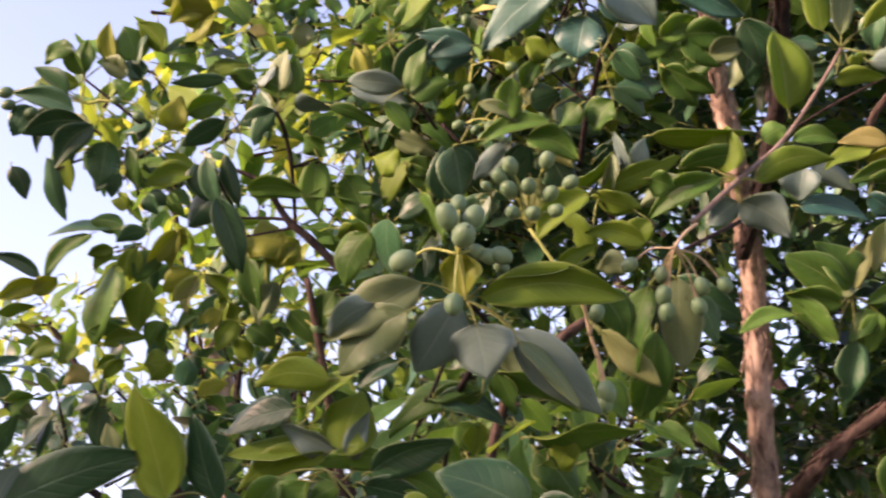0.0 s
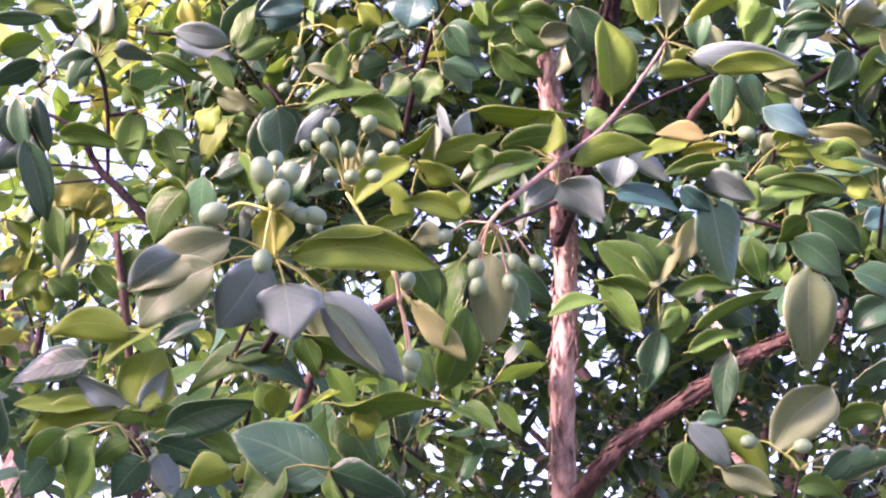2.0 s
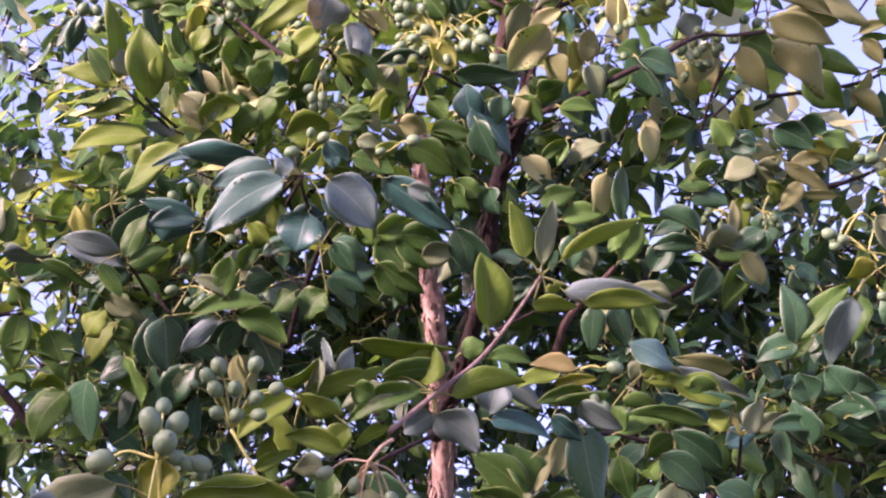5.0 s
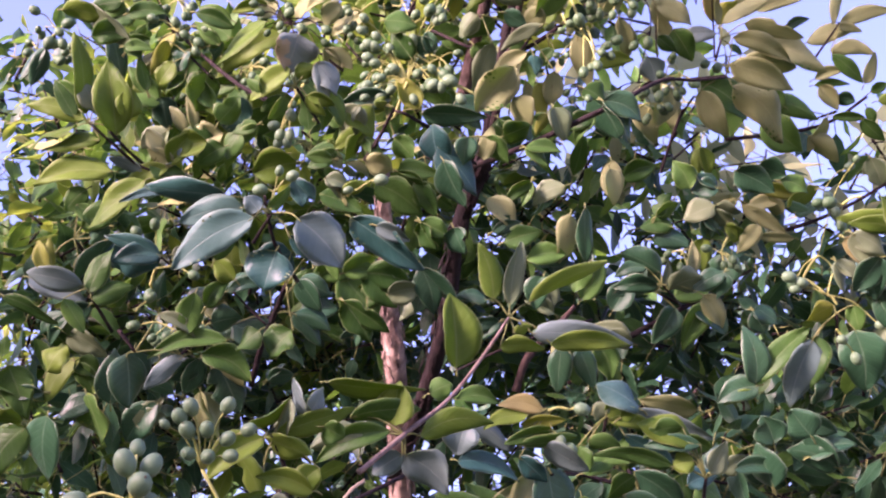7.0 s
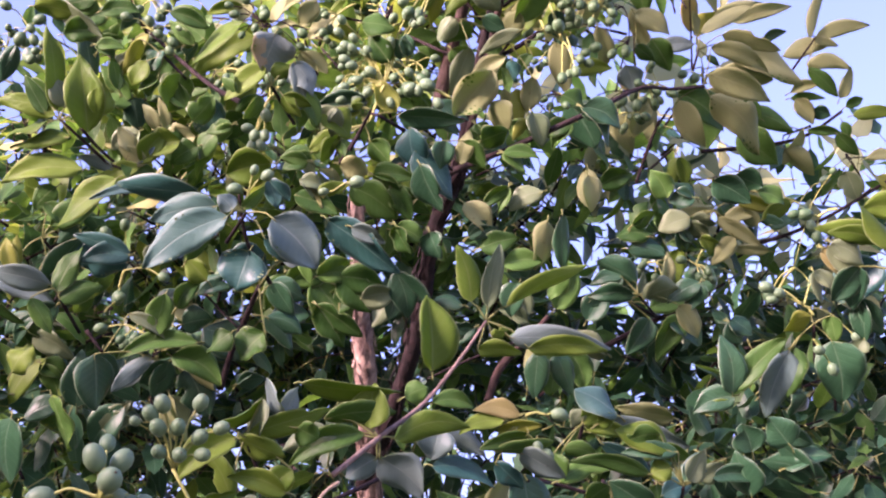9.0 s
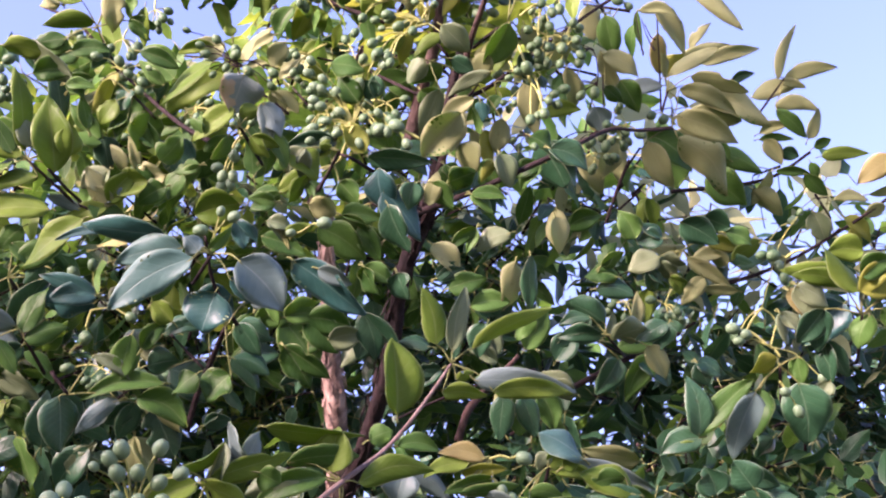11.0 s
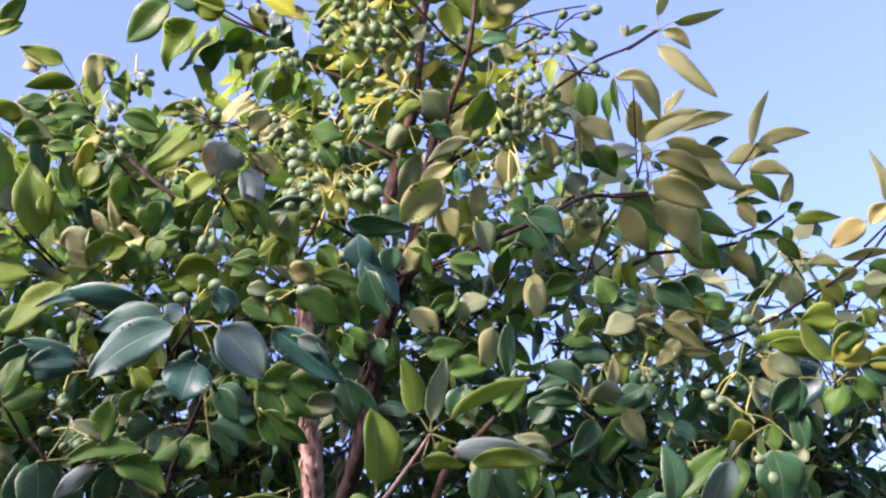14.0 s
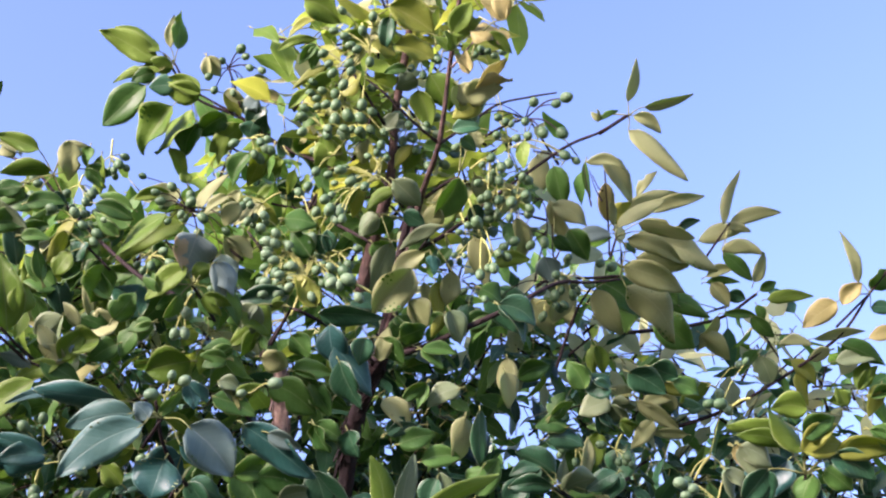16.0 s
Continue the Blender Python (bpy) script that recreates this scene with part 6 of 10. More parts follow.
leaf(tw, (-0.233, 1.116, 2.078), (-0.249, 1.104, 2.100), 0.0230, "t", 0, 0.06)
leaf(tw, (-0.264, 1.114, 2.082), (-0.239, 1.102, 2.104), 0.0205, "d", 13, 0.06)
leaf(tw, (-0.264, 1.114, 2.082), (-0.233, 1.110, 2.088), 0.0202, "d", -14, 0.06)
leaf(tw, (-0.165, 1.114, 2.082), (-0.131, 1.121, 2.069), 0.0196, "d", 9, 0.06)
leaf(tw, (-0.165, 1.114, 2.082), (-0.140, 1.128, 2.056), 0.0198, "d", -20, 0.06)
leaf(tw, (-0.223, 1.119, 2.073), (-0.181, 1.133, 2.046), 0.0365, "d", 0, 0.06)
leaf(tw, (-0.118, 1.109, 2.092), (-0.076, 1.123, 2.065), 0.0214, "m", 8, 0.06)
leaf(tw, (-0.118, 1.109, 2.092), (-0.093, 1.127, 2.057), 0.0242, "m", 21, 0.06)
leaf(tw, (-0.097, 1.096, 2.115), (-0.055, 1.102, 2.105), 0.0294, "m", 9, 0.06)
leaf(tw, (-0.097, 1.096, 2.115), (-0.068, 1.112, 2.086), 0.0298, "m", -20, 0.06)
leaf(tw, (-0.045, 1.094, 2.120), (-0.010, 1.116, 2.079), 0.0229, "d", 21, 0.06)
leaf(tw, (-0.045, 1.094, 2.120), (-0.033, 1.115, 2.080), 0.0238, "d", -26, 0.06)
leaf(tw, (-0.077, 1.106, 2.097), (-0.045, 1.104, 2.101), 0.0230, "p", 0, 0.06)
leaf(tw, (-0.118, 1.096, 2.115), (-0.084, 1.090, 2.127), 0.0199, "m", 4, 0.06)
leaf(tw, (-0.118, 1.096, 2.115), (-0.081, 1.097, 2.114), 0.0184, "m", 10, 0.06)
leaf(tw, (-0.129, 1.084, 2.138), (-0.110, 1.097, 2.114), 0.0156, "m", -6, 0.06)
leaf(tw, (-0.129, 1.084, 2.138), (-0.125, 1.100, 2.108), 0.0148, "m", 18, 0.06)
leaf(tw, (-0.045, 1.074, 2.157), (-0.019, 1.081, 2.144), 0.0171, "m", 15, 0.06)
leaf(tw, (-0.045, 1.074, 2.157), (-0.031, 1.087, 2.133), 0.0180, "m", 12, 0.06)
leaf(tw, (-0.014, 1.077, 2.152), (-0.004, 1.089, 2.129), 0.0209, "d", 0, 0.06)
leaf(tw, (0.017, 1.109, 2.092), (-0.014, 1.106, 2.097), 0.0125, "d", 0, 0.06)
leaf(tw, (0.028, 1.119, 2.074), (0.008, 1.127, 2.058), 0.0142, "d", -2, 0.06)
leaf(tw, (0.028, 1.119, 2.074), (0.000, 1.122, 2.068), 0.0158, "d", -26, 0.06)
tw = twig(tree, [((0.348, 1.397, 2.338), 0.0017), ((0.316, 1.361, 2.339), 0.0013)], DARK_BARK)
leaf(tw, (0.289, 1.365, 2.332), (0.251, 1.372, 2.318), 0.0294, "p", 5, 0.06)
leaf(tw, (0.289, 1.367, 2.327), (0.320, 1.368, 2.326), 0.0245, "p", 18, 0.06)
leaf(tw, (0.289, 1.367, 2.327), (0.312, 1.376, 2.311), 0.0230, "p", 19, 0.06)
leaf(tw, (0.274, 1.371, 2.320), (0.298, 1.381, 2.301), 0.0181, "d", -23, 0.06)
leaf(tw, (0.274, 1.371, 2.320), (0.281, 1.384, 2.294), 0.0223, "d", -25, 0.06)
leaf(tw, (0.301, 1.376, 2.311), (0.322, 1.380, 2.303), 0.0179, "y", 23, 0.06)
leaf(tw, (0.301, 1.376, 2.311), (0.314, 1.385, 2.293), 0.0153, "y", 13, 0.06)
leaf(tw, (0.275, 1.382, 2.299), (0.271, 1.402, 2.261), 0.0240, "y", 0, 0.06)
leaf(tw, (0.321, 1.365, 2.332), (0.374, 1.382, 2.300), 0.0190, "t", 10, 0.06)
leaf(tw, (0.328, 1.366, 2.329), (0.381, 1.360, 2.341), 0.0176, "t", 0, 0.06)
leaf(tw, (0.341, 1.354, 2.351), (0.387, 1.361, 2.340), 0.0173, "b", 0, 0.06)
leaf(tw, (0.374, 1.366, 2.329), (0.414, 1.355, 2.350), 0.0200, "y", 0, 0.06)
leaf(tw, (0.381, 1.369, 2.323), (0.421, 1.363, 2.335), 0.0160, "d", 0, 0.06)
leaf(tw, (0.401, 1.369, 2.323), (0.361, 1.363, 2.335), 0.0133, "d", 0, 0.06)
leaf(tw, (0.381, 1.383, 2.297), (0.334, 1.382, 2.299), 0.0125, "t", 0, 0.06)
leaf(tw, (0.301, 1.382, 2.299), (0.261, 1.379, 2.305), 0.0133, "m", 0, 0.06)
leaf(tw, (0.341, 1.376, 2.311), (0.314, 1.391, 2.282), 0.0207, "t", 0, 0.06)
leaf(tw, (0.368, 1.369, 2.323), (0.348, 1.360, 2.341), 0.0156, "t", 0, 0.06)
leaf(tw, (0.308, 1.391, 2.282), (0.295, 1.410, 2.246), 0.0333, "d", 0, 0.06)
fruit_cluster(tree, (0.407, 1.357, 2.347), [(0.391, 1.354, 2.351, 0.0053), (0.422, 1.361, 2.340, 0.0060), (0.431, 1.369, 2.323, 0.0060), (0.447, 1.344, 2.371, 0.0053)], STALK)
tw = twig(tree, [((0.348, 1.151, 2.055), 0.0017), ((0.341, 1.117, 2.078), 0.0013)], DARK_BARK)
leaf(tw, (0.319, 1.129, 2.057), (0.299, 1.159, 2.001), 0.0346, "g", 0, 0.06, lean=-10, bent=0.3)
leaf(tw, (0.324, 1.130, 2.061), (0.316, 1.148, 2.017), 0.0242, "m", 0, 0.06)
leaf(tw, (0.339, 1.114, 2.085), (0.315, 1.121, 2.071), 0.0177, "b", 0, 0.06)
leaf(tw, (0.401, 1.090, 2.129), (0.363, 1.109, 2.094), 0.0419, "e", 5, 0.06)
leaf(tw, (0.383, 1.106, 2.099), (0.405, 1.122, 2.069), 0.0187, "d", 20, 0.06)
leaf(tw, (0.383, 1.106, 2.099), (0.389, 1.126, 2.063), 0.0201, "d", 28, 0.06)
leaf(tw, (0.357, 1.114, 2.085), (0.362, 1.126, 2.062), 0.0157, "m", 0, 0.06)
leaf(tw, (0.349, 1.084, 2.140), (0.380, 1.093, 2.123), 0.0169, "o", -13, 0.06)
leaf(tw, (0.349, 1.084, 2.140), (0.370, 1.098, 2.113), 0.0167, "o", -5, 0.06)
leaf(tw, (0.404, 1.079, 2.149), (0.343, 1.077, 2.154), 0.0191, "y", 10, 0.06)
leaf(tw, (0.341, 1.094, 2.121), (0.363, 1.104, 2.103), 0.0141, "p", -2, 0.06)
leaf(tw, (0.341, 1.094, 2.121), (0.350, 1.108, 2.095), 0.0160, "p", -7, 0.06)
leaf(tw, (0.419, 1.067, 2.172), (0.385, 1.067, 2.172), 0.0261, "y", 0, 0.06)
leaf(tw, (0.358, 1.124, 2.064), (0.368, 1.152, 2.012), 0.0444, "d", 0, 0.06, lean=10, bent=0.2)
leaf(tw, (0.388, 1.124, 2.066), (0.380, 1.135, 2.046), 0.0177, "p", 0, 0.06)
leaf(tw, (0.266, 1.146, 2.020), (0.257, 1.121, 2.069), 0.0260, "d", 0, 0.06, lean=8, bent=0.2)
leaf(tw, (0.268, 1.146, 2.023), (0.316, 1.122, 2.067), 0.0219, "m", 0, 0.06, lean=-20, bent=0.35)
leaf(tw, (0.268, 1.148, 2.019), (0.230, 1.156, 2.005), 0.0240, "d", 0, 0.06)
leaf(tw, (0.268, 1.152, 2.013), (0.237, 1.157, 2.004), 0.0104, "y", 0, 0.06)
leaf(tw, (0.300, 1.163, 1.992), (0.342, 1.170, 1.979), 0.0209, "d", 0, 0.06)
leaf(tw, (0.316, 1.180, 1.960), (0.359, 1.175, 1.971), 0.0271, "d", -28, 0.06)
leaf(tw, (0.316, 1.180, 1.960), (0.353, 1.185, 1.951), 0.0253, "d", 8, 0.06)
leaf(tw, (0.342, 1.185, 1.951), (0.294, 1.177, 1.965), 0.0253, "d", 20, 0.06)
leaf(tw, (0.342, 1.185, 1.951), (0.307, 1.168, 1.983), 0.0244, "d", -23, 0.06)
leaf(tw, (0.336, 1.148, 2.020), (0.321, 1.158, 2.002), 0.0209, "d", 0, 0.06)
fruit_cluster(tree, (0.336, 1.107, 2.058), [(0.341, 1.111, 2.049, 0.0046), (0.354, 1.120, 2.034, 0.0051)], STALK)
fruit_cluster(tree, (0.355, 1.158, 2.106), [(0.309, 1.145, 2.130, 0.0060), (0.321, 1.148, 2.125, 0.0054), (0.315, 1.151, 2.120, 0.0049), (0.355, 1.141, 2.138, 0.0049), (0.396, 1.168, 2.088, 0.0043)], STALK)
tw = twig(tree, [((0.230, 1.316, 2.180), 0.0017), ((0.202, 1.248, 2.173), 0.0013)], DARK_BARK)
leaf(tw, (0.201, 1.243, 2.183), (0.158, 1.232, 2.203), 0.0261, "d", 5, 0.06)
leaf(tw, (0.197, 1.248, 2.173), (0.151, 1.251, 2.168), 0.0212, "d", 0, 0.06)
leaf(tw, (0.208, 1.251, 2.168), (0.244, 1.245, 2.179), 0.0260, "p", 0, 0.06)
leaf(tw, (0.244, 1.253, 2.163), (0.265, 1.270, 2.132), 0.0230, "t", 0, 0.06)
leaf(tw, (0.185, 1.240, 2.189), (0.165, 1.249, 2.172), 0.0168, "d", 10, 0.06)
leaf(tw, (0.185, 1.240, 2.189), (0.152, 1.243, 2.182), 0.0153, "d", 9, 0.06)
leaf(tw, (0.267, 1.242, 2.184), (0.252, 1.257, 2.156), 0.0228, "d", 15, 0.06)
leaf(tw, (0.267, 1.242, 2.184), (0.232, 1.252, 2.165), 0.0197, "d", -7, 0.06)
leaf(tw, (0.297, 1.262, 2.148), (0.322, 1.268, 2.136), 0.0226, "d", -7, 0.06)
leaf(tw, (0.297, 1.262, 2.148), (0.309, 1.273, 2.127), 0.0233, "d", -22, 0.06)
leaf(tw, (0.161, 1.195, 2.272), (0.196, 1.189, 2.283), 0.0236, "m", 0, 0.06)
leaf(tw, (0.196, 1.214, 2.236), (0.212, 1.202, 2.259), 0.0168, "m", -27, 0.06)
leaf(tw, (0.196, 1.214, 2.236), (0.220, 1.207, 2.249), 0.0175, "m", 18, 0.06)
leaf(tw, (0.214, 1.220, 2.226), (0.179, 1.219, 2.228), 0.0201, "m", 0, 0.06)
leaf(tw, (0.261, 1.201, 2.262), (0.234, 1.202, 2.259), 0.0223, "d", 1, 0.06)
leaf(tw, (0.261, 1.201, 2.262), (0.235, 1.193, 2.277), 0.0197, "d", 26, 0.06)
leaf(tw, (0.232, 1.201, 2.262), (0.214, 1.187, 2.288), 0.0260, "m", 0, 0.06)
leaf(tw, (0.279, 1.192, 2.278), (0.320, 1.203, 2.257), 0.0295, "d", 0, 0.06)
leaf(tw, (0.302, 1.189, 2.283), (0.332, 1.195, 2.273), 0.0236, "d", 0, 0.06)
leaf(tw, (0.326, 1.198, 2.268), (0.356, 1.203, 2.257), 0.0212, "m", 0, 0.06)
leaf(tw, (0.191, 1.226, 2.215), (0.232, 1.228, 2.210), 0.0236, "d", 0, 0.06)
tw = twig(tree, [((0.188, 1.044, 1.866), 0.0017), ((0.186, 0.996, 1.883), 0.0013)], DARK_BARK)
leaf(tw, (0.136, 0.972, 1.931), (0.102, 0.961, 1.950), 0.0190, "c", 0, 0.06)
leaf(tw, (0.120, 0.974, 1.925), (0.133, 0.970, 1.931), 0.0131, "y", 0, 0.06)
leaf(tw, (0.177, 0.984, 1.906), (0.133, 0.975, 1.922), 0.0219, "y", 0, 0.06)
leaf(tw, (0.168, 0.977, 1.918), (0.138, 0.982, 1.910), 0.0175, "m", 0, 0.06)
leaf(tw, (0.187, 0.984, 1.883), (0.202, 0.977, 1.906), 0.0173, "p", 0, 0.06)
leaf(tw, (0.190, 0.994, 1.887), (0.199, 0.984, 1.906), 0.0175, "e", 0, 0.06)
leaf(tw, (0.199, 0.994, 1.887), (0.217, 0.988, 1.899), 0.0149, "p", 0, 0.06)
leaf(tw, (0.208, 0.993, 1.889), (0.247, 0.995, 1.885), 0.0131, "d", 0, 0.06)
leaf(tw, (0.182, 0.984, 1.906), (0.138, 0.984, 1.906), 0.0131, "d", 0, 0.06)
leaf(tw, (0.177, 0.990, 1.895), (0.160, 0.992, 1.891), 0.0175, "y", 0, 0.06)
leaf(tw, (0.160, 0.992, 1.891), (0.098, 0.988, 1.898), 0.0131, "m", 0, 0.06)
leaf(tw, (0.239, 0.984, 1.907), (0.230, 0.973, 1.926), 0.0263, "d", 0, 0.06)
leaf(tw, (0.239, 1.000, 1.876), (0.225, 0.984, 1.907), 0.0219, "d", 0, 0.06)
leaf(tw, (0.269, 0.982, 1.911), (0.252, 0.971, 1.930), 0.0263, "d", 0, 0.06)
tw = twig(tree, [((0.214, 1.257, 2.437), 0.0022), ((0.249, 1.221, 2.414), 0.0017), ((0.282, 1.197, 2.402), 0.0013)], DARK_BARK)
leaf(tw, (0.288, 1.200, 2.390), (0.349, 1.240, 2.341), 0.0405, "t", 0, 0.06, lean=-10, bent=0.1)
leaf(tw, (0.259, 1.227, 2.403), (0.285, 1.253, 2.356), 0.0255, "t", 0, 0.06)
leaf(tw, (0.265, 1.258, 2.435), (0.321, 1.278, 2.398), 0.0388, "m", 0, 0.06)
leaf(tw, (0.282, 1.170, 2.398), (0.353, 1.190, 2.375), 0.0302, "t", 0, 0.06, lean=14, bent=0.1)
leaf(tw, (0.290, 1.178, 2.439), (0.354, 1.190, 2.415), 0.0211, "t", 0, 0.06)
tw = twig(tree, [((0.190, 1.226, 2.404), 0.0017), ((0.208, 1.197, 2.403), 0.0013)], DARK_BARK)
leaf(tw, (0.225, 1.250, 2.421), (0.213, 1.271, 2.381), 0.0250, "t", 0, 0.06)
tw = twig(tree, [((0.234, 1.300, 2.358), 0.0017), ((0.253, 1.253, 2.355), 0.0013)], DARK_BARK)
leaf(tw, (0.257, 1.245, 2.340), (0.265, 1.261, 2.312), 0.0161, "y", -2, 0.06)
leaf(tw, (0.257, 1.245, 2.340), (0.251, 1.262, 2.310), 0.0151, "y", 6, 0.06)
leaf(tw, (0.153, 1.218, 2.308), (0.157, 1.239, 2.269), 0.0227, "t", 0, 0.06)
leaf(tw, (0.274, 1.150, 2.436), (0.328, 1.135, 2.464), 0.0161, "t", 0, 0.06)
tw = twig(tree, [((-0.222, 1.227, 2.681), 0.0017), ((-0.244, 1.205, 2.715), 0.0013)], DARK_BARK)
leaf(tw, (-0.263, 1.198, 2.727), (-0.317, 1.181, 2.757), 0.0203, "y", 15, 0.06)
leaf(tw, (-0.265, 1.206, 2.716), (-0.338, 1.186, 2.751), 0.0298, "y", 10, 0.06)
leaf(tw, (-0.246, 1.209, 2.710), (-0.281, 1.208, 2.714), 0.0196, "y", 0, 0.06)
leaf(tw, (-0.260, 1.211, 2.707), (-0.321, 1.222, 2.696), 0.0140, "y", 0, 0.06)
leaf(tw, (-0.267, 1.213, 2.705), (-0.297, 1.220, 2.696), 0.0210, "m", 0, 0.06)
leaf(tw, (-0.279, 1.222, 2.692), (-0.333, 1.252, 2.652), 0.0410, "m", 20, 0.06)
leaf(tw, (-0.240, 1.196, 2.729), (-0.235, 1.169, 2.769), 0.0208, "m", 20, 0.06)
leaf(tw, (-0.249, 1.195, 2.731), (-0.245, 1.172, 2.765), 0.0112, "t", 0, 0.06)
tw = twig(tree, [((-0.164, 1.225, 2.649), 0.0017), ((-0.219, 1.210, 2.675), 0.0013)], DARK_BARK)
leaf(tw, (-0.209, 1.212, 2.672), (-0.256, 1.212, 2.676), 0.0276, "y", -1, 0.06)
leaf(tw, (-0.209, 1.212, 2.672), (-0.253, 1.203, 2.688), 0.0236, "y", -4, 0.06)
leaf(tw, (-0.240, 1.207, 2.681), (-0.273, 1.210, 2.679), 0.0260, "d", 0, 0.06)
leaf(tw, (-0.243, 1.222, 2.660), (-0.282, 1.256, 2.612), 0.0435, "y", 5, 0.06)
leaf(tw, (-0.219, 1.224, 2.655), (-0.267, 1.254, 2.614), 0.0351, "y", 10, 0.06)
leaf(tw, (-0.212, 1.233, 2.641), (-0.229, 1.255, 2.609), 0.0346, "m", 0, 0.06)
leaf(tw, (-0.177, 1.226, 2.649), (-0.212, 1.241, 2.629), 0.0277, "m", 0, 0.06)
leaf(tw, (-0.157, 1.231, 2.640), (-0.198, 1.252, 2.612), 0.0277, "y", 0, 0.06)
leaf(tw, (-0.177, 1.239, 2.629), (-0.187, 1.259, 2.600), 0.0166, "y", 0, 0.06)
leaf(tw, (-0.202, 1.186, 2.710), (-0.186, 1.200, 2.689), 0.0208, "t", 50, 0.06)
leaf(tw, (-0.202, 1.186, 2.710), (-0.199, 1.203, 2.684), 0.0139, "t", 26, 0.06)
leaf(tw, (-0.143, 1.228, 2.642), (-0.126, 1.235, 2.631), 0.0250, "d", 24, 0.06)
leaf(tw, (-0.143, 1.228, 2.642), (-0.148, 1.241, 2.624), 0.0266, "d", 4, 0.06)
leaf(tw, (-0.105, 1.234, 2.630), (-0.094, 1.251, 2.604), 0.0180, "d", 19, 0.06)
leaf(tw, (-0.105, 1.234, 2.630), (-0.111, 1.252, 2.604), 0.0192, "d", -19, 0.06)
leaf(tw, (-0.143, 1.207, 2.674), (-0.105, 1.216, 2.657), 0.0194, "o", 0, 0.06)
leaf(tw, (-0.150, 1.204, 2.680), (-0.123, 1.199, 2.685), 0.0166, "t", 0, 0.06)
leaf(tw, (-0.157, 1.215, 2.663), (-0.135, 1.217, 2.659), 0.0192, "g", -23, 0.06)
leaf(tw, (-0.157, 1.215, 2.663), (-0.141, 1.226, 2.646), 0.0182, "g", -17, 0.06)
leaf(tw, (-0.181, 1.211, 2.672), (-0.153, 1.216, 2.662), 0.0167, "t", -6, 0.06)
leaf(tw, (-0.181, 1.211, 2.672), (-0.158, 1.225, 2.649), 0.0171, "b", -2, 0.06)
leaf(tw, (-0.129, 1.218, 2.657), (-0.150, 1.234, 2.634), 0.0277, "d", 0, 0.06)
leaf(tw, (-0.149, 1.250, 2.611), (-0.170, 1.273, 2.577), 0.0249, "m", 0, 0.06)
leaf(tw, (-0.129, 1.245, 2.616), (-0.149, 1.273, 2.576), 0.0249, "b", 0, 0.06)
leaf(tw, (-0.108, 1.252, 2.604), (-0.117, 1.268, 2.580), 0.0152, "y", 20, 0.06)
leaf(tw, (-0.108, 1.252, 2.604), (-0.131, 1.264, 2.589), 0.0138, "y", 12, 0.06)
leaf(tw, (-0.094, 1.236, 2.627), (-0.066, 1.258, 2.592), 0.0346, "m", 0, 0.06)
leaf(tw, (-0.246, 1.250, 2.617), (-0.225, 1.271, 2.584), 0.0166, "y", 0, 0.06)
leaf(tw, (-0.114, 1.271, 2.576), (-0.131, 1.293, 2.545), 0.0170, "y", 15, 0.06)
leaf(tw, (-0.114, 1.271, 2.576), (-0.143, 1.285, 2.557), 0.0183, "y", 16, 0.06)
leaf(tw, (-0.107, 1.275, 2.570), (-0.114, 1.294, 2.541), 0.0277, "y", 0, 0.06)
leaf(tw, (-0.080, 1.274, 2.569), (-0.114, 1.284, 2.556), 0.0209, "m", 23, 0.06)
leaf(tw, (-0.080, 1.274, 2.569), (-0.121, 1.275, 2.571), 0.0199, "d", 14, 0.06)
fruit_cluster(tree, (-0.160, 1.219, 2.657), [(-0.183, 1.189, 2.705, 0.0048), (-0.160, 1.180, 2.717, 0.0062), (-0.154, 1.185, 2.709, 0.0048), (-0.149, 1.192, 2.697, 0.0048), (-0.134, 1.193, 2.694, 0.0048), (-0.161, 1.202, 2.684, 0.0042), (-0.192, 1.209, 2.675, 0.0048), (-0.169, 1.210, 2.672, 0.0042), (-0.150, 1.206, 2.677, 0.0048), (-0.199, 1.200, 2.689, 0.0048)], DARK_BARK, young=True, hub=(-0.177, 1.206, 2.709))
tw = twig(tree, [((-0.344, 1.238, 2.499), 0.0017), ((-0.361, 1.186, 2.526), 0.0013)], DARK_BARK)
leaf(tw, (-0.378, 1.171, 2.550), (-0.429, 1.162, 2.567), 0.0197, "y", 10, 0.06)
leaf(tw, (-0.364, 1.183, 2.531), (-0.425, 1.189, 2.527), 0.0181, "y", 0, 0.06)
leaf(tw, (-0.403, 1.173, 2.548), (-0.428, 1.174, 2.549), 0.0144, "t", -21, 0.06)
leaf(tw, (-0.403, 1.173, 2.548), (-0.425, 1.167, 2.559), 0.0141, "t", 22, 0.06)
leaf(tw, (-0.342, 1.164, 2.558), (-0.344, 1.189, 2.520), 0.0263, "t", 10, 0.06)
leaf(tw, (-0.351, 1.166, 2.555), (-0.319, 1.167, 2.551), 0.0090, "t", 0, 0.06)
leaf(tw, (-0.319, 1.166, 2.552), (-0.322, 1.181, 2.531), 0.0155, "m", 0, 0.06)
leaf(tw, (-0.325, 1.181, 2.531), (-0.295, 1.184, 2.524), 0.0159, "m", 11, 0.06)
leaf(tw, (-0.325, 1.181, 2.531), (-0.301, 1.192, 2.512), 0.0140, "m", 9, 0.06)
leaf(tw, (-0.306, 1.171, 2.544), (-0.309, 1.197, 2.506), 0.0181, "y", 0, 0.06)
leaf(tw, (-0.270, 1.204, 2.492), (-0.309, 1.197, 2.506), 0.0155, "m", 0, 0.06)
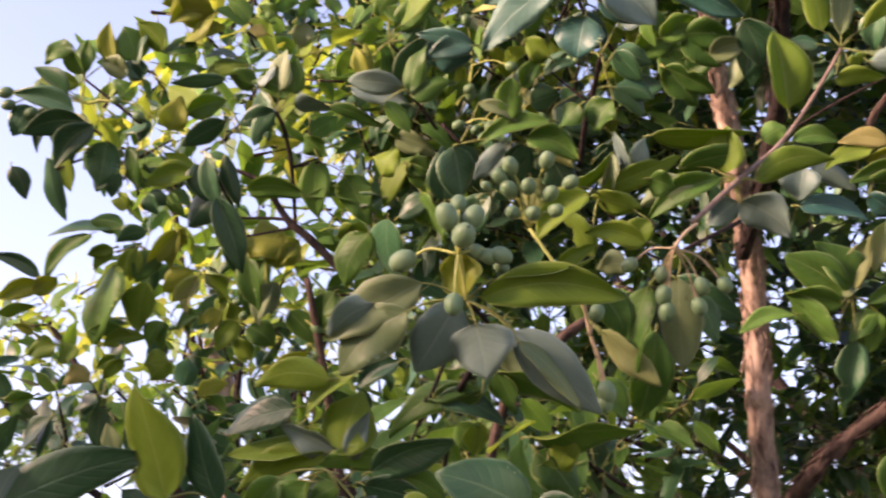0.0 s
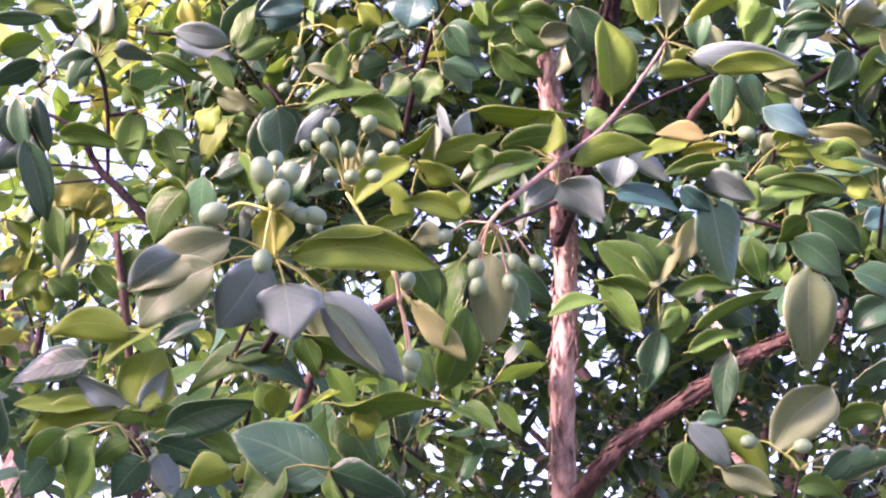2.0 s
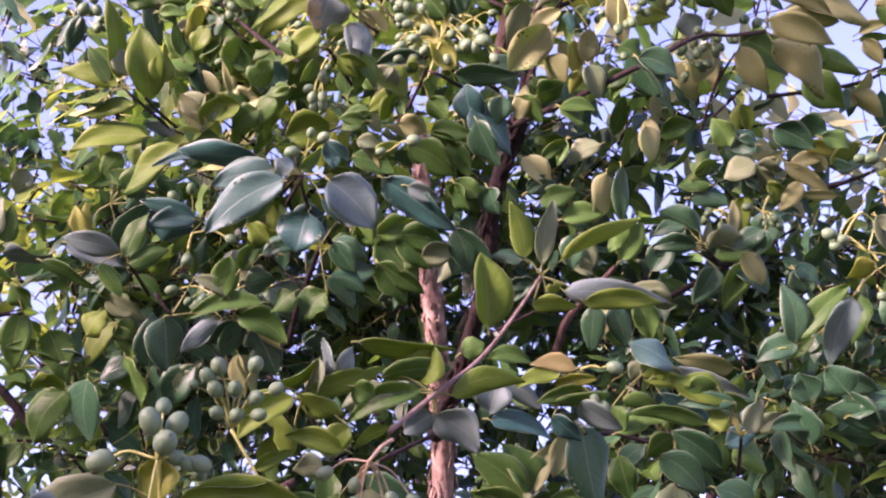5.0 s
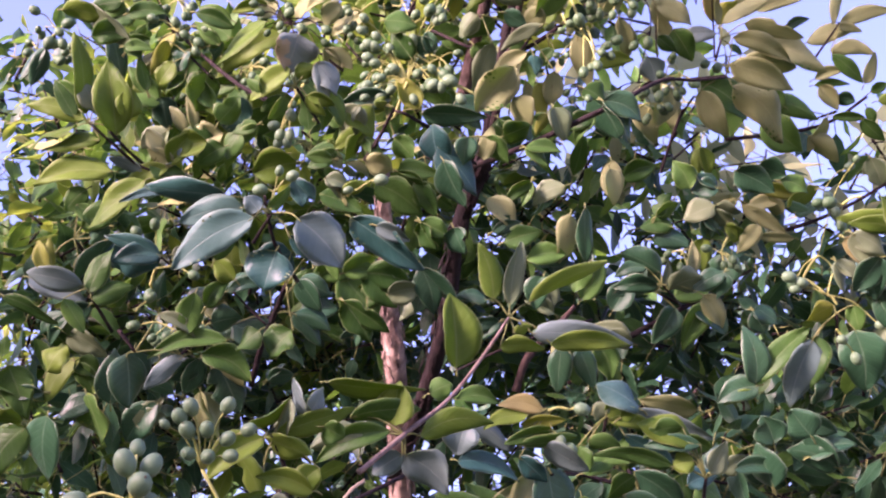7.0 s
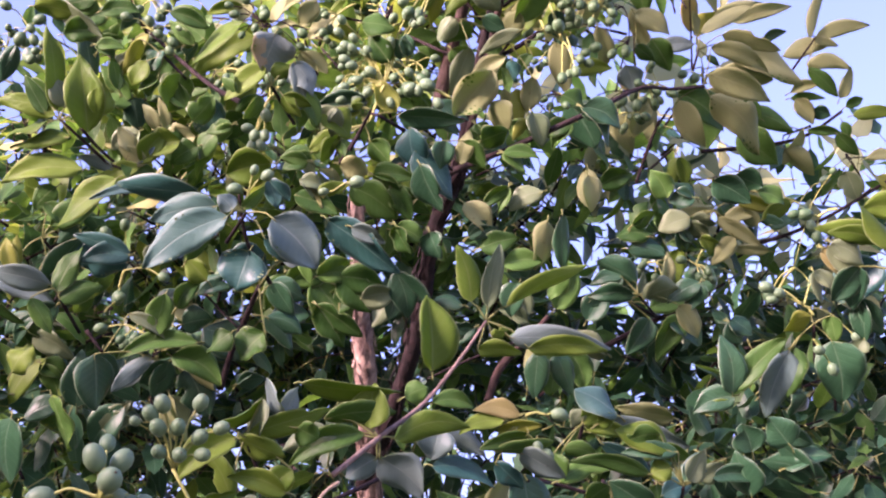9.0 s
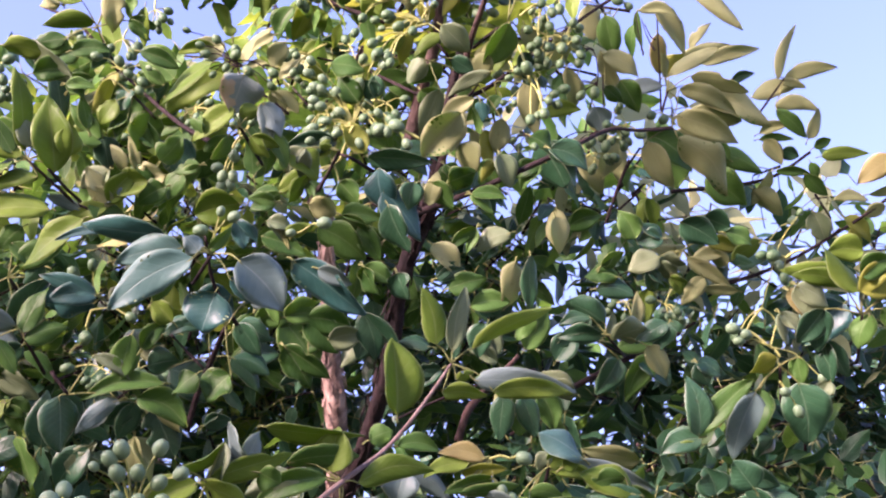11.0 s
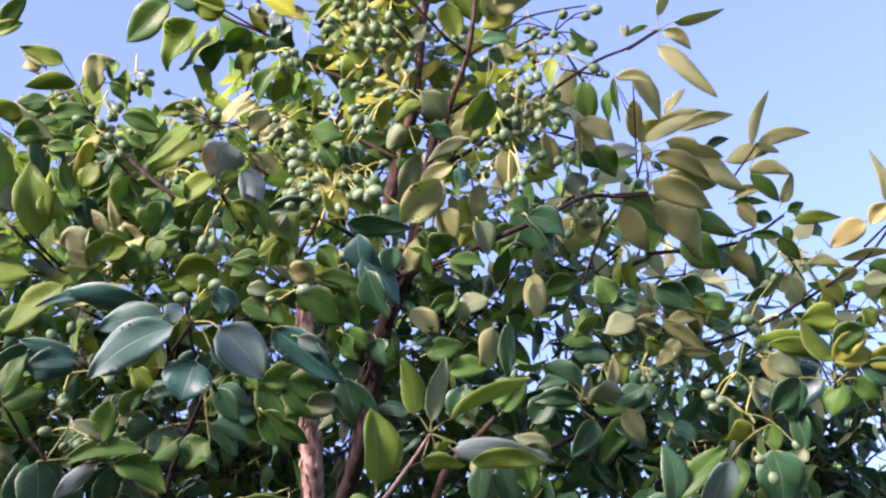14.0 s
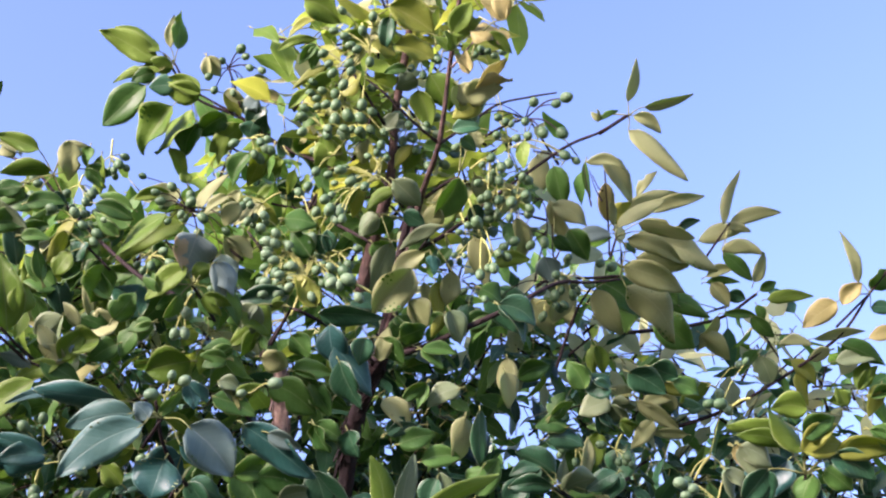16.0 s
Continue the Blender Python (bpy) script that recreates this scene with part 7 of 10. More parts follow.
leaf(tw, (-0.396, 1.195, 2.516), (-0.428, 1.207, 2.499), 0.0211, "m", -24, 0.06)
leaf(tw, (-0.396, 1.195, 2.516), (-0.438, 1.200, 2.510), 0.0190, "m", 23, 0.06)
leaf(tw, (-0.383, 1.205, 2.499), (-0.428, 1.210, 2.495), 0.0259, "m", 0, 0.06)
leaf(tw, (-0.395, 1.227, 2.467), (-0.369, 1.209, 2.492), 0.0179, "m", 24, 0.06)
leaf(tw, (-0.395, 1.227, 2.467), (-0.365, 1.218, 2.478), 0.0207, "m", -4, 0.06)
leaf(tw, (-0.402, 1.245, 2.440), (-0.409, 1.206, 2.500), 0.0194, "d", 0, 0.06)
leaf(tw, (-0.337, 1.214, 2.482), (-0.369, 1.240, 2.445), 0.0195, "b", 5, 0.06)
leaf(tw, (-0.351, 1.196, 2.509), (-0.368, 1.213, 2.486), 0.0134, "d", -2, 0.06)
leaf(tw, (-0.351, 1.196, 2.509), (-0.375, 1.205, 2.498), 0.0170, "d", -27, 0.06)
leaf(tw, (-0.324, 1.224, 2.466), (-0.350, 1.233, 2.455), 0.0145, "m", 21, 0.06)
leaf(tw, (-0.324, 1.224, 2.466), (-0.354, 1.225, 2.467), 0.0149, "m", 2, 0.06)
leaf(tw, (-0.311, 1.227, 2.460), (-0.337, 1.246, 2.434), 0.0323, "m", 0, 0.06)
leaf(tw, (-0.382, 1.244, 2.440), (-0.354, 1.221, 2.472), 0.0217, "t", -24, 0.06)
leaf(tw, (-0.382, 1.244, 2.440), (-0.340, 1.231, 2.457), 0.0248, "t", -23, 0.06)
leaf(tw, (-0.273, 1.215, 2.476), (-0.305, 1.205, 2.493), 0.0259, "m", 0, 0.06)
leaf(tw, (-0.286, 1.215, 2.476), (-0.293, 1.231, 2.454), 0.0150, "d", -8, 0.06)
leaf(tw, (-0.286, 1.215, 2.476), (-0.305, 1.226, 2.462), 0.0183, "d", -19, 0.06)
leaf(tw, (-0.388, 1.262, 2.413), (-0.390, 1.238, 2.450), 0.0180, "y", 2, 0.06)
leaf(tw, (-0.388, 1.262, 2.413), (-0.375, 1.241, 2.444), 0.0189, "y", 13, 0.06)
leaf(tw, (-0.356, 1.258, 2.418), (-0.401, 1.252, 2.430), 0.0323, "m", 0, 0.06)
leaf(tw, (-0.298, 1.237, 2.444), (-0.314, 1.256, 2.417), 0.0284, "m", 0, 0.06)
leaf(tw, (-0.266, 1.243, 2.433), (-0.301, 1.253, 2.421), 0.0170, "m", -10, 0.06)
leaf(tw, (-0.266, 1.243, 2.433), (-0.298, 1.244, 2.434), 0.0165, "m", -28, 0.06)
leaf(tw, (-0.259, 1.272, 2.390), (-0.292, 1.251, 2.422), 0.0388, "d", 0, 0.06)
leaf(tw, (-0.317, 1.274, 2.391), (-0.327, 1.253, 2.423), 0.0129, "t", 0, 0.06)
leaf(tw, (-0.356, 1.254, 2.423), (-0.349, 1.275, 2.391), 0.0284, "d", 0, 0.06)
leaf(tw, (-0.349, 1.275, 2.391), (-0.359, 1.295, 2.362), 0.0259, "p", 24, 0.06)
leaf(tw, (-0.349, 1.275, 2.391), (-0.382, 1.288, 2.374), 0.0222, "p", 1, 0.06)
leaf(tw, (-0.285, 1.276, 2.385), (-0.323, 1.285, 2.375), 0.0323, "t", 0, 0.06)
leaf(tw, (-0.330, 1.274, 2.391), (-0.292, 1.285, 2.372), 0.0189, "m", -15, 0.06)
leaf(tw, (-0.330, 1.274, 2.391), (-0.310, 1.293, 2.362), 0.0170, "m", 11, 0.06)
fruit_cluster(tree, (-0.358, 1.241, 2.497), [(-0.346, 1.231, 2.510, 0.0053), (-0.331, 1.234, 2.505, 0.0053), (-0.318, 1.232, 2.507, 0.0046), (-0.338, 1.240, 2.497, 0.0053), (-0.325, 1.241, 2.494, 0.0053), (-0.352, 1.230, 2.513, 0.0046)], STALK, young=True)
fruit_cluster(tree, (-0.387, 1.355, 2.471), [(-0.389, 1.347, 2.482, 0.0042), (-0.380, 1.350, 2.478, 0.0042), (-0.371, 1.348, 2.480, 0.0042), (-0.350, 1.344, 2.484, 0.0042), (-0.382, 1.359, 2.465, 0.0042)], DARK_BARK, young=True)
tw = twig(tree, [((-0.148, 1.269, 2.466), 0.0017), ((-0.178, 1.257, 2.486), 0.0013)], DARK_BARK)
leaf(tw, (-0.218, 1.248, 2.503), (-0.301, 1.279, 2.463), 0.0338, "y", 10, 0.06)
leaf(tw, (-0.175, 1.266, 2.472), (-0.158, 1.290, 2.436), 0.0338, "g", 10, 0.06)
leaf(tw, (-0.254, 1.299, 2.429), (-0.218, 1.272, 2.467), 0.0266, "y", 0, 0.06)
leaf(tw, (-0.227, 1.235, 2.523), (-0.257, 1.225, 2.541), 0.0240, "t", 0, 0.06)
leaf(tw, (-0.235, 1.228, 2.534), (-0.278, 1.235, 2.526), 0.0146, "y", 0, 0.06)
leaf(tw, (-0.202, 1.238, 2.517), (-0.169, 1.213, 2.552), 0.0146, "t", 0, 0.06)
leaf(tw, (-0.215, 1.222, 2.542), (-0.219, 1.213, 2.556), 0.0133, "y", 0, 0.06)
leaf(tw, (-0.155, 1.232, 2.522), (-0.171, 1.238, 2.515), 0.0214, "t", -20, 0.06)
leaf(tw, (-0.155, 1.232, 2.522), (-0.168, 1.227, 2.530), 0.0203, "t", -6, 0.06)
leaf(tw, (-0.122, 1.235, 2.516), (-0.162, 1.245, 2.502), 0.0293, "t", 0, 0.06)
leaf(tw, (-0.199, 1.241, 2.511), (-0.172, 1.237, 2.516), 0.0093, "t", 0, 0.06)
leaf(tw, (-0.168, 1.255, 2.489), (-0.136, 1.267, 2.468), 0.0195, "t", -15, 0.06)
leaf(tw, (-0.168, 1.255, 2.489), (-0.156, 1.273, 2.460), 0.0175, "t", 11, 0.06)
leaf(tw, (-0.181, 1.300, 2.422), (-0.164, 1.289, 2.437), 0.0151, "y", 19, 0.06)
leaf(tw, (-0.181, 1.300, 2.422), (-0.157, 1.294, 2.430), 0.0152, "y", -25, 0.06)
leaf(tw, (-0.181, 1.285, 2.445), (-0.215, 1.272, 2.467), 0.0266, "m", 0, 0.06)
leaf(tw, (-0.141, 1.294, 2.427), (-0.169, 1.312, 2.403), 0.0196, "d", -13, 0.06)
leaf(tw, (-0.141, 1.294, 2.427), (-0.175, 1.304, 2.416), 0.0170, "d", 6, 0.06)
leaf(tw, (-0.154, 1.306, 2.411), (-0.114, 1.317, 2.391), 0.0312, "m", -23, 0.06)
leaf(tw, (-0.154, 1.306, 2.411), (-0.135, 1.326, 2.379), 0.0289, "m", 3, 0.06)
leaf(tw, (-0.241, 1.262, 2.484), (-0.261, 1.281, 2.457), 0.0200, "m", 0, 0.06)
leaf(tw, (-0.234, 1.298, 2.429), (-0.267, 1.314, 2.407), 0.0293, "m", 0, 0.06)
leaf(tw, (-0.241, 1.287, 2.446), (-0.208, 1.301, 2.423), 0.0200, "m", 0, 0.06)
fruit_cluster(tree, (-0.210, 1.264, 2.535), [(-0.273, 1.244, 2.569, 0.0041), (-0.251, 1.252, 2.556, 0.0041), (-0.240, 1.256, 2.550, 0.0054), (-0.247, 1.263, 2.539, 0.0054), (-0.257, 1.272, 2.526, 0.0054), (-0.215, 1.256, 2.548, 0.0061), (-0.223, 1.271, 2.525, 0.0054), (-0.233, 1.280, 2.513, 0.0048), (-0.206, 1.281, 2.510, 0.0061), (-0.172, 1.277, 2.512, 0.0048), (-0.132, 1.275, 2.513, 0.0054), (-0.140, 1.272, 2.518, 0.0041)], DARK_BARK, young=True)
fruit_cluster(tree, (-0.197, 1.203, 2.363), [(-0.214, 1.210, 2.353, 0.0056), (-0.210, 1.221, 2.337, 0.0056), (-0.200, 1.220, 2.338, 0.0056)], STALK)
tw = twig(tree, [((0.017, 1.085, 2.524), 0.0017), ((-0.021, 1.052, 2.576), 0.0013)], DARK_BARK)
leaf(tw, (0.022, 1.013, 2.632), (0.072, 1.028, 2.606), 0.0363, "b", 10, 0.06)
leaf(tw, (0.028, 1.036, 2.596), (0.072, 1.043, 2.583), 0.0296, "b", 0, 0.06)
leaf(tw, (-0.058, 1.036, 2.603), (-0.101, 1.045, 2.593), 0.0099, "y", 0, 0.06)
leaf(tw, (-0.058, 1.024, 2.621), (-0.089, 1.036, 2.606), 0.0099, "b", 0, 0.06)
leaf(tw, (-0.071, 1.013, 2.639), (-0.033, 1.025, 2.618), 0.0308, "y", 0, 0.06)
leaf(tw, (-0.058, 1.040, 2.597), (-0.063, 1.055, 2.575), 0.0134, "m", 1, 0.06)
leaf(tw, (-0.058, 1.040, 2.597), (-0.077, 1.052, 2.580), 0.0129, "m", 5, 0.06)
leaf(tw, (-0.045, 1.051, 2.579), (-0.085, 1.067, 2.559), 0.0111, "b", 0, 0.06)
leaf(tw, (-0.039, 1.056, 2.572), (-0.070, 1.069, 2.554), 0.0123, "y", 0, 0.06)
leaf(tw, (-0.002, 1.031, 2.607), (-0.027, 1.045, 2.587), 0.0271, "y", 0, 0.06)
leaf(tw, (0.022, 1.020, 2.622), (0.016, 1.040, 2.591), 0.0185, "d", 0, 0.06)
leaf(tw, (0.004, 1.034, 2.602), (0.029, 1.043, 2.586), 0.0247, "b", 0, 0.06)
leaf(tw, (0.053, 1.056, 2.565), (0.029, 1.064, 2.555), 0.0185, "p", 0, 0.06)
leaf(tw, (0.041, 1.050, 2.575), (0.016, 1.054, 2.571), 0.0123, "m", 0, 0.06)
leaf(tw, (0.066, 1.052, 2.570), (0.085, 1.075, 2.534), 0.0308, "y", 0, 0.06)
leaf(tw, (0.054, 1.063, 2.555), (0.066, 1.086, 2.519), 0.0247, "y", 0, 0.06)
leaf(tw, (-0.008, 1.055, 2.571), (-0.033, 1.070, 2.551), 0.0247, "b", 0, 0.06)
leaf(tw, (-0.057, 1.081, 2.536), (-0.072, 1.091, 2.522), 0.0150, "m", -24, 0.06)
leaf(tw, (-0.057, 1.081, 2.536), (-0.083, 1.087, 2.529), 0.0148, "m", 0, 0.06)
leaf(tw, (0.017, 1.088, 2.519), (0.033, 1.077, 2.535), 0.0157, "p", 7, 0.06)
leaf(tw, (0.017, 1.088, 2.519), (0.045, 1.084, 2.524), 0.0158, "p", -11, 0.06)
leaf(tw, (-0.032, 1.097, 2.510), (-0.057, 1.115, 2.484), 0.0271, "y", 0, 0.06)
leaf(tw, (-0.064, 1.067, 2.556), (-0.088, 1.079, 2.541), 0.0123, "y", 0, 0.06)
leaf(tw, (-0.051, 1.094, 2.515), (-0.022, 1.109, 2.491), 0.0206, "y", 2, 0.06)
leaf(tw, (-0.051, 1.094, 2.515), (-0.039, 1.113, 2.486), 0.0217, "y", 13, 0.06)
tw = twig(tree, [((0.086, 0.982, 2.517), 0.0013), ((0.114, 0.953, 2.537), 0.0010)], TWIG_BARK)
leaf(tw, (0.104, 0.952, 2.540), (0.146, 0.951, 2.538), 0.0288, "o", 0, 0.06)
leaf(tw, (0.140, 0.944, 2.549), (0.108, 0.931, 2.571), 0.0196, "o", -20, 0.06)
leaf(tw, (0.140, 0.944, 2.549), (0.119, 0.921, 2.584), 0.0195, "o", -1, 0.06)
leaf(tw, (0.120, 0.953, 2.537), (0.146, 0.963, 2.520), 0.0138, "y", 0, 0.06)
leaf(tw, (0.109, 0.985, 2.489), (0.141, 0.966, 2.516), 0.0233, "o", 36, 0.06)
leaf(tw, (0.109, 0.985, 2.489), (0.148, 0.978, 2.497), 0.0216, "o", 36, 0.06)
leaf(tw, (0.097, 0.990, 2.482), (0.138, 0.982, 2.491), 0.0253, "t", 0, 0.06)
leaf(tw, (0.086, 0.963, 2.523), (0.065, 0.956, 2.536), 0.0156, "y", 8, 0.06)
leaf(tw, (0.086, 0.963, 2.523), (0.078, 0.951, 2.542), 0.0150, "y", 15, 0.06)
leaf(tw, (0.103, 0.976, 2.504), (0.089, 0.965, 2.521), 0.0161, "o", 25, 0.06)
leaf(tw, (0.103, 0.976, 2.504), (0.099, 0.963, 2.524), 0.0125, "o", -6, 0.06)
leaf(tw, (0.092, 0.982, 2.494), (0.113, 0.995, 2.474), 0.0222, "t", -20, 0.06)
leaf(tw, (0.092, 0.982, 2.494), (0.094, 0.997, 2.472), 0.0211, "t", -6, 0.06)
leaf(tw, (0.115, 0.991, 2.480), (0.086, 1.002, 2.466), 0.0230, "b", 0, 0.06)
leaf(tw, (0.086, 1.008, 2.456), (0.115, 1.005, 2.458), 0.0173, "d", 0, 0.06)
leaf(tw, (0.085, 0.954, 2.538), (0.105, 0.935, 2.564), 0.0210, "y", -17, 0.06)
leaf(tw, (0.085, 0.954, 2.538), (0.116, 0.944, 2.550), 0.0220, "y", -13, 0.06)
fruit_cluster(tree, (-0.008, 1.005, 2.599), [(-0.049, 1.025, 2.572, 0.0048), (-0.043, 1.031, 2.563, 0.0042), (-0.026, 1.014, 2.587, 0.0048), (-0.020, 1.019, 2.579, 0.0048), (-0.013, 1.021, 2.575, 0.0048), (-0.007, 1.010, 2.592, 0.0048), (0.004, 1.001, 2.604, 0.0048), (-0.038, 1.011, 2.592, 0.0042), (-0.029, 0.999, 2.610, 0.0042), (-0.021, 1.030, 2.563, 0.0048), (-0.019, 1.034, 2.556, 0.0048), (0.001, 1.028, 2.564, 0.0048), (-0.039, 1.036, 2.554, 0.0048), (-0.027, 1.043, 2.544, 0.0055), (-0.035, 1.055, 2.526, 0.0055), (-0.007, 1.054, 2.526, 0.0055)], STALK, young=True, hub=(0.001, 1.020, 2.576))
fruit_cluster(tree, (-0.020, 1.062, 2.561), [(-0.064, 1.069, 2.554, 0.0043), (-0.057, 1.072, 2.549, 0.0043), (-0.056, 1.077, 2.542, 0.0043), (-0.047, 1.075, 2.543, 0.0049), (-0.036, 1.069, 2.552, 0.0056), (-0.061, 1.062, 2.564, 0.0043), (-0.051, 1.067, 2.556, 0.0043), (-0.037, 1.084, 2.529, 0.0062), (-0.023, 1.081, 2.533, 0.0062), (-0.009, 1.082, 2.530, 0.0062), (0.004, 1.078, 2.536, 0.0049), (0.004, 1.063, 2.558, 0.0049), (-0.026, 1.093, 2.516, 0.0062), (-0.008, 1.091, 2.517, 0.0056), (0.002, 1.089, 2.520, 0.0049), (0.017, 1.090, 2.517, 0.0043)], STALK, young=True, hub=(-0.033, 1.073, 2.546))
fruit_cluster(tree, (-0.078, 1.152, 2.383), [(-0.109, 1.139, 2.405, 0.0055), (-0.098, 1.140, 2.403, 0.0055), (-0.085, 1.140, 2.402, 0.0048), (-0.064, 1.135, 2.407, 0.0061), (-0.108, 1.148, 2.391, 0.0048), (-0.098, 1.157, 2.377, 0.0055), (-0.078, 1.152, 2.383, 0.0048), (-0.115, 1.163, 2.370, 0.0042), (-0.118, 1.171, 2.359, 0.0055), (-0.093, 1.168, 2.361, 0.0055), (-0.072, 1.159, 2.373, 0.0048), (-0.057, 1.168, 2.358, 0.0061), (-0.024, 1.154, 2.377, 0.0067), (-0.039, 1.160, 2.369, 0.0073), (-0.033, 1.160, 2.368, 0.0055)], STALK, young=True, hub=(-0.082, 1.142, 2.399))
fruit_cluster(tree, (0.126, 1.067, 2.496), [(0.120, 1.049, 2.524, 0.0036), (0.113, 1.057, 2.513, 0.0048), (0.139, 1.056, 2.512, 0.0042), (0.147, 1.058, 2.508, 0.0042), (0.153, 1.059, 2.506, 0.0036), (0.168, 1.057, 2.508, 0.0048), (0.177, 1.045, 2.525, 0.0055), (0.201, 1.045, 2.523, 0.0048), (0.212, 1.041, 2.529, 0.0061), (0.187, 1.063, 2.498, 0.0061), (0.208, 1.062, 2.497, 0.0061)], DARK_BARK, young=True, hub=(0.171, 1.075, 2.527))
fruit_cluster(tree, (0.120, 1.070, 2.491), [(0.099, 1.065, 2.501, 0.0048), (0.095, 1.075, 2.486, 0.0048), (0.138, 1.066, 2.496, 0.0048), (0.159, 1.067, 2.493, 0.0048), (0.171, 1.065, 2.495, 0.0048), (0.151, 1.083, 2.471, 0.0055), (0.132, 1.080, 2.476, 0.0048), (0.211, 1.075, 2.477, 0.0055), (0.223, 1.078, 2.472, 0.0042), (0.113, 1.019, 2.570, 0.0036), (0.122, 1.017, 2.572, 0.0042)], STALK, young=True, hub=(0.153, 1.090, 2.507))
fruit_cluster(tree, (0.117, 0.992, 2.542), [(0.099, 0.993, 2.542, 0.0035), (0.111, 0.992, 2.543, 0.0035), (0.117, 0.988, 2.548, 0.0035), (0.124, 0.989, 2.546, 0.0035), (0.131, 0.991, 2.542, 0.0035), (0.140, 0.989, 2.545, 0.0035)], DARK_BARK, young=True)
tw = twig(tree, [((0.262, 1.136, 2.555), 0.0017), ((0.296, 1.122, 2.572), 0.0013)], DARK_BARK)
leaf(tw, (0.295, 1.113, 2.585), (0.307, 1.085, 2.627), 0.0151, "t", 20, 0.06)
leaf(tw, (0.314, 1.116, 2.580), (0.370, 1.106, 2.591), 0.0128, "t", 30, 0.06)
leaf(tw, (0.302, 1.122, 2.572), (0.334, 1.132, 2.555), 0.0151, "t", 0, 0.06)
leaf(tw, (0.296, 1.130, 2.556), (0.364, 1.150, 2.504), 0.0240, "t", 0, 0.06, lean=-15, bent=0.1)
leaf(tw, (0.262, 1.127, 2.567), (0.253, 1.122, 2.576), 0.0060, "t", 4, 0.06)
leaf(tw, (0.262, 1.127, 2.567), (0.260, 1.120, 2.579), 0.0062, "t", 19, 0.06)
leaf(tw, (0.263, 1.126, 2.569), (0.285, 1.120, 2.577), 0.0065, "m", 0, 0.06)
tw = twig(tree, [((0.289, 1.278, 2.477), 0.0017), ((0.296, 1.263, 2.499), 0.0013)], DARK_BARK)
leaf(tw, (0.333, 1.240, 2.522), (0.404, 1.230, 2.537), 0.0172, "t", 0, 0.06, lean=15, bent=0.1)
leaf(tw, (0.322, 1.240, 2.545), (0.345, 1.220, 2.567), 0.0120, "t", 0, 0.06, lean=-15, bent=0.1)
leaf(tw, (0.296, 1.250, 2.516), (0.375, 1.240, 2.549), 0.0211, "t", 0, 0.06, lean=20, bent=0.1)
leaf(tw, (0.323, 1.252, 2.513), (0.391, 1.261, 2.495), 0.0193, "t", 10, 0.06)
leaf(tw, (0.324, 1.260, 2.506), (0.424, 1.290, 2.471), 0.0371, "t", 0, 0.06, lean=-12, bent=0.1)
leaf(tw, (0.370, 1.252, 2.509), (0.397, 1.247, 2.514), 0.0109, "d", 0, 0.06)
leaf(tw, (0.322, 1.280, 2.481), (0.389, 1.290, 2.475), 0.0278, "t", 0, 0.06, lean=15, bent=0.1)
leaf(tw, (0.303, 1.289, 2.459), (0.337, 1.299, 2.442), 0.0211, "t", 0, 0.06)
leaf(tw, (0.296, 1.304, 2.437), (0.310, 1.326, 2.403), 0.0271, "m", 0, 0.06)
leaf(tw, (0.235, 1.295, 2.455), (0.242, 1.325, 2.410), 0.0233, "t", 0, 0.06)
leaf(tw, (0.195, 1.308, 2.439), (0.222, 1.333, 2.399), 0.0264, "t", 0, 0.06)
leaf(tw, (0.147, 1.302, 2.451), (0.178, 1.331, 2.405), 0.0475, "d", 0, 0.06)
leaf(tw, (0.337, 1.302, 2.436), (0.412, 1.311, 2.418), 0.0271, "m", 0, 0.06)
leaf(tw, (0.344, 1.313, 2.419), (0.392, 1.334, 2.385), 0.0407, "m", 0, 0.06)
leaf(tw, (0.371, 1.305, 2.430), (0.344, 1.298, 2.442), 0.0204, "m", 0, 0.06)
leaf(tw, (0.364, 1.290, 2.453), (0.323, 1.295, 2.448), 0.0204, "m", 0, 0.06)
leaf(tw, (0.398, 1.322, 2.401), (0.433, 1.340, 2.373), 0.0211, "t", 0, 0.06)
leaf(tw, (0.419, 1.310, 2.418), (0.399, 1.334, 2.385), 0.0159, "t", 0, 0.06)
tw = twig(tree, [((0.417, 1.347, 2.515), 0.0017), ((0.454, 1.316, 2.559), 0.0013)], DARK_BARK)
leaf(tw, (0.443, 1.310, 2.553), (0.467, 1.280, 2.615), 0.0140, "t", 0, 0.06, lean=15, bent=0.1)
leaf(tw, (0.454, 1.320, 2.560), (0.517, 1.300, 2.564), 0.0184, "t", 0, 0.06, lean=15, bent=0.1)
leaf(tw, (0.417, 1.340, 2.547), (0.471, 1.320, 2.553), 0.0226, "t", 0, 0.06, lean=-15, bent=0.1)
leaf(tw, (0.449, 1.318, 2.556), (0.481, 1.321, 2.549), 0.0112, "t", 0, 0.06)
leaf(tw, (0.442, 1.330, 2.527), (0.495, 1.330, 2.521), 0.0182, "t", 0, 0.06, lean=15, bent=0.1)
leaf(tw, (0.443, 1.330, 2.522), (0.482, 1.350, 2.493), 0.0182, "m", 0, 0.06, lean=15, bent=0.1)
leaf(tw, (0.483, 1.350, 2.492), (0.497, 1.330, 2.525), 0.0155, "t", 0, 0.06, lean=15, bent=0.1)
leaf(tw, (0.425, 1.355, 2.503), (0.460, 1.348, 2.511), 0.0145, "t", 0, 0.06)
leaf(tw, (0.425, 1.359, 2.497), (0.468, 1.357, 2.496), 0.0100, "m", 0, 0.06)
leaf(tw, (0.432, 1.359, 2.497), (0.454, 1.376, 2.470), 0.0200, "t", 0, 0.06)
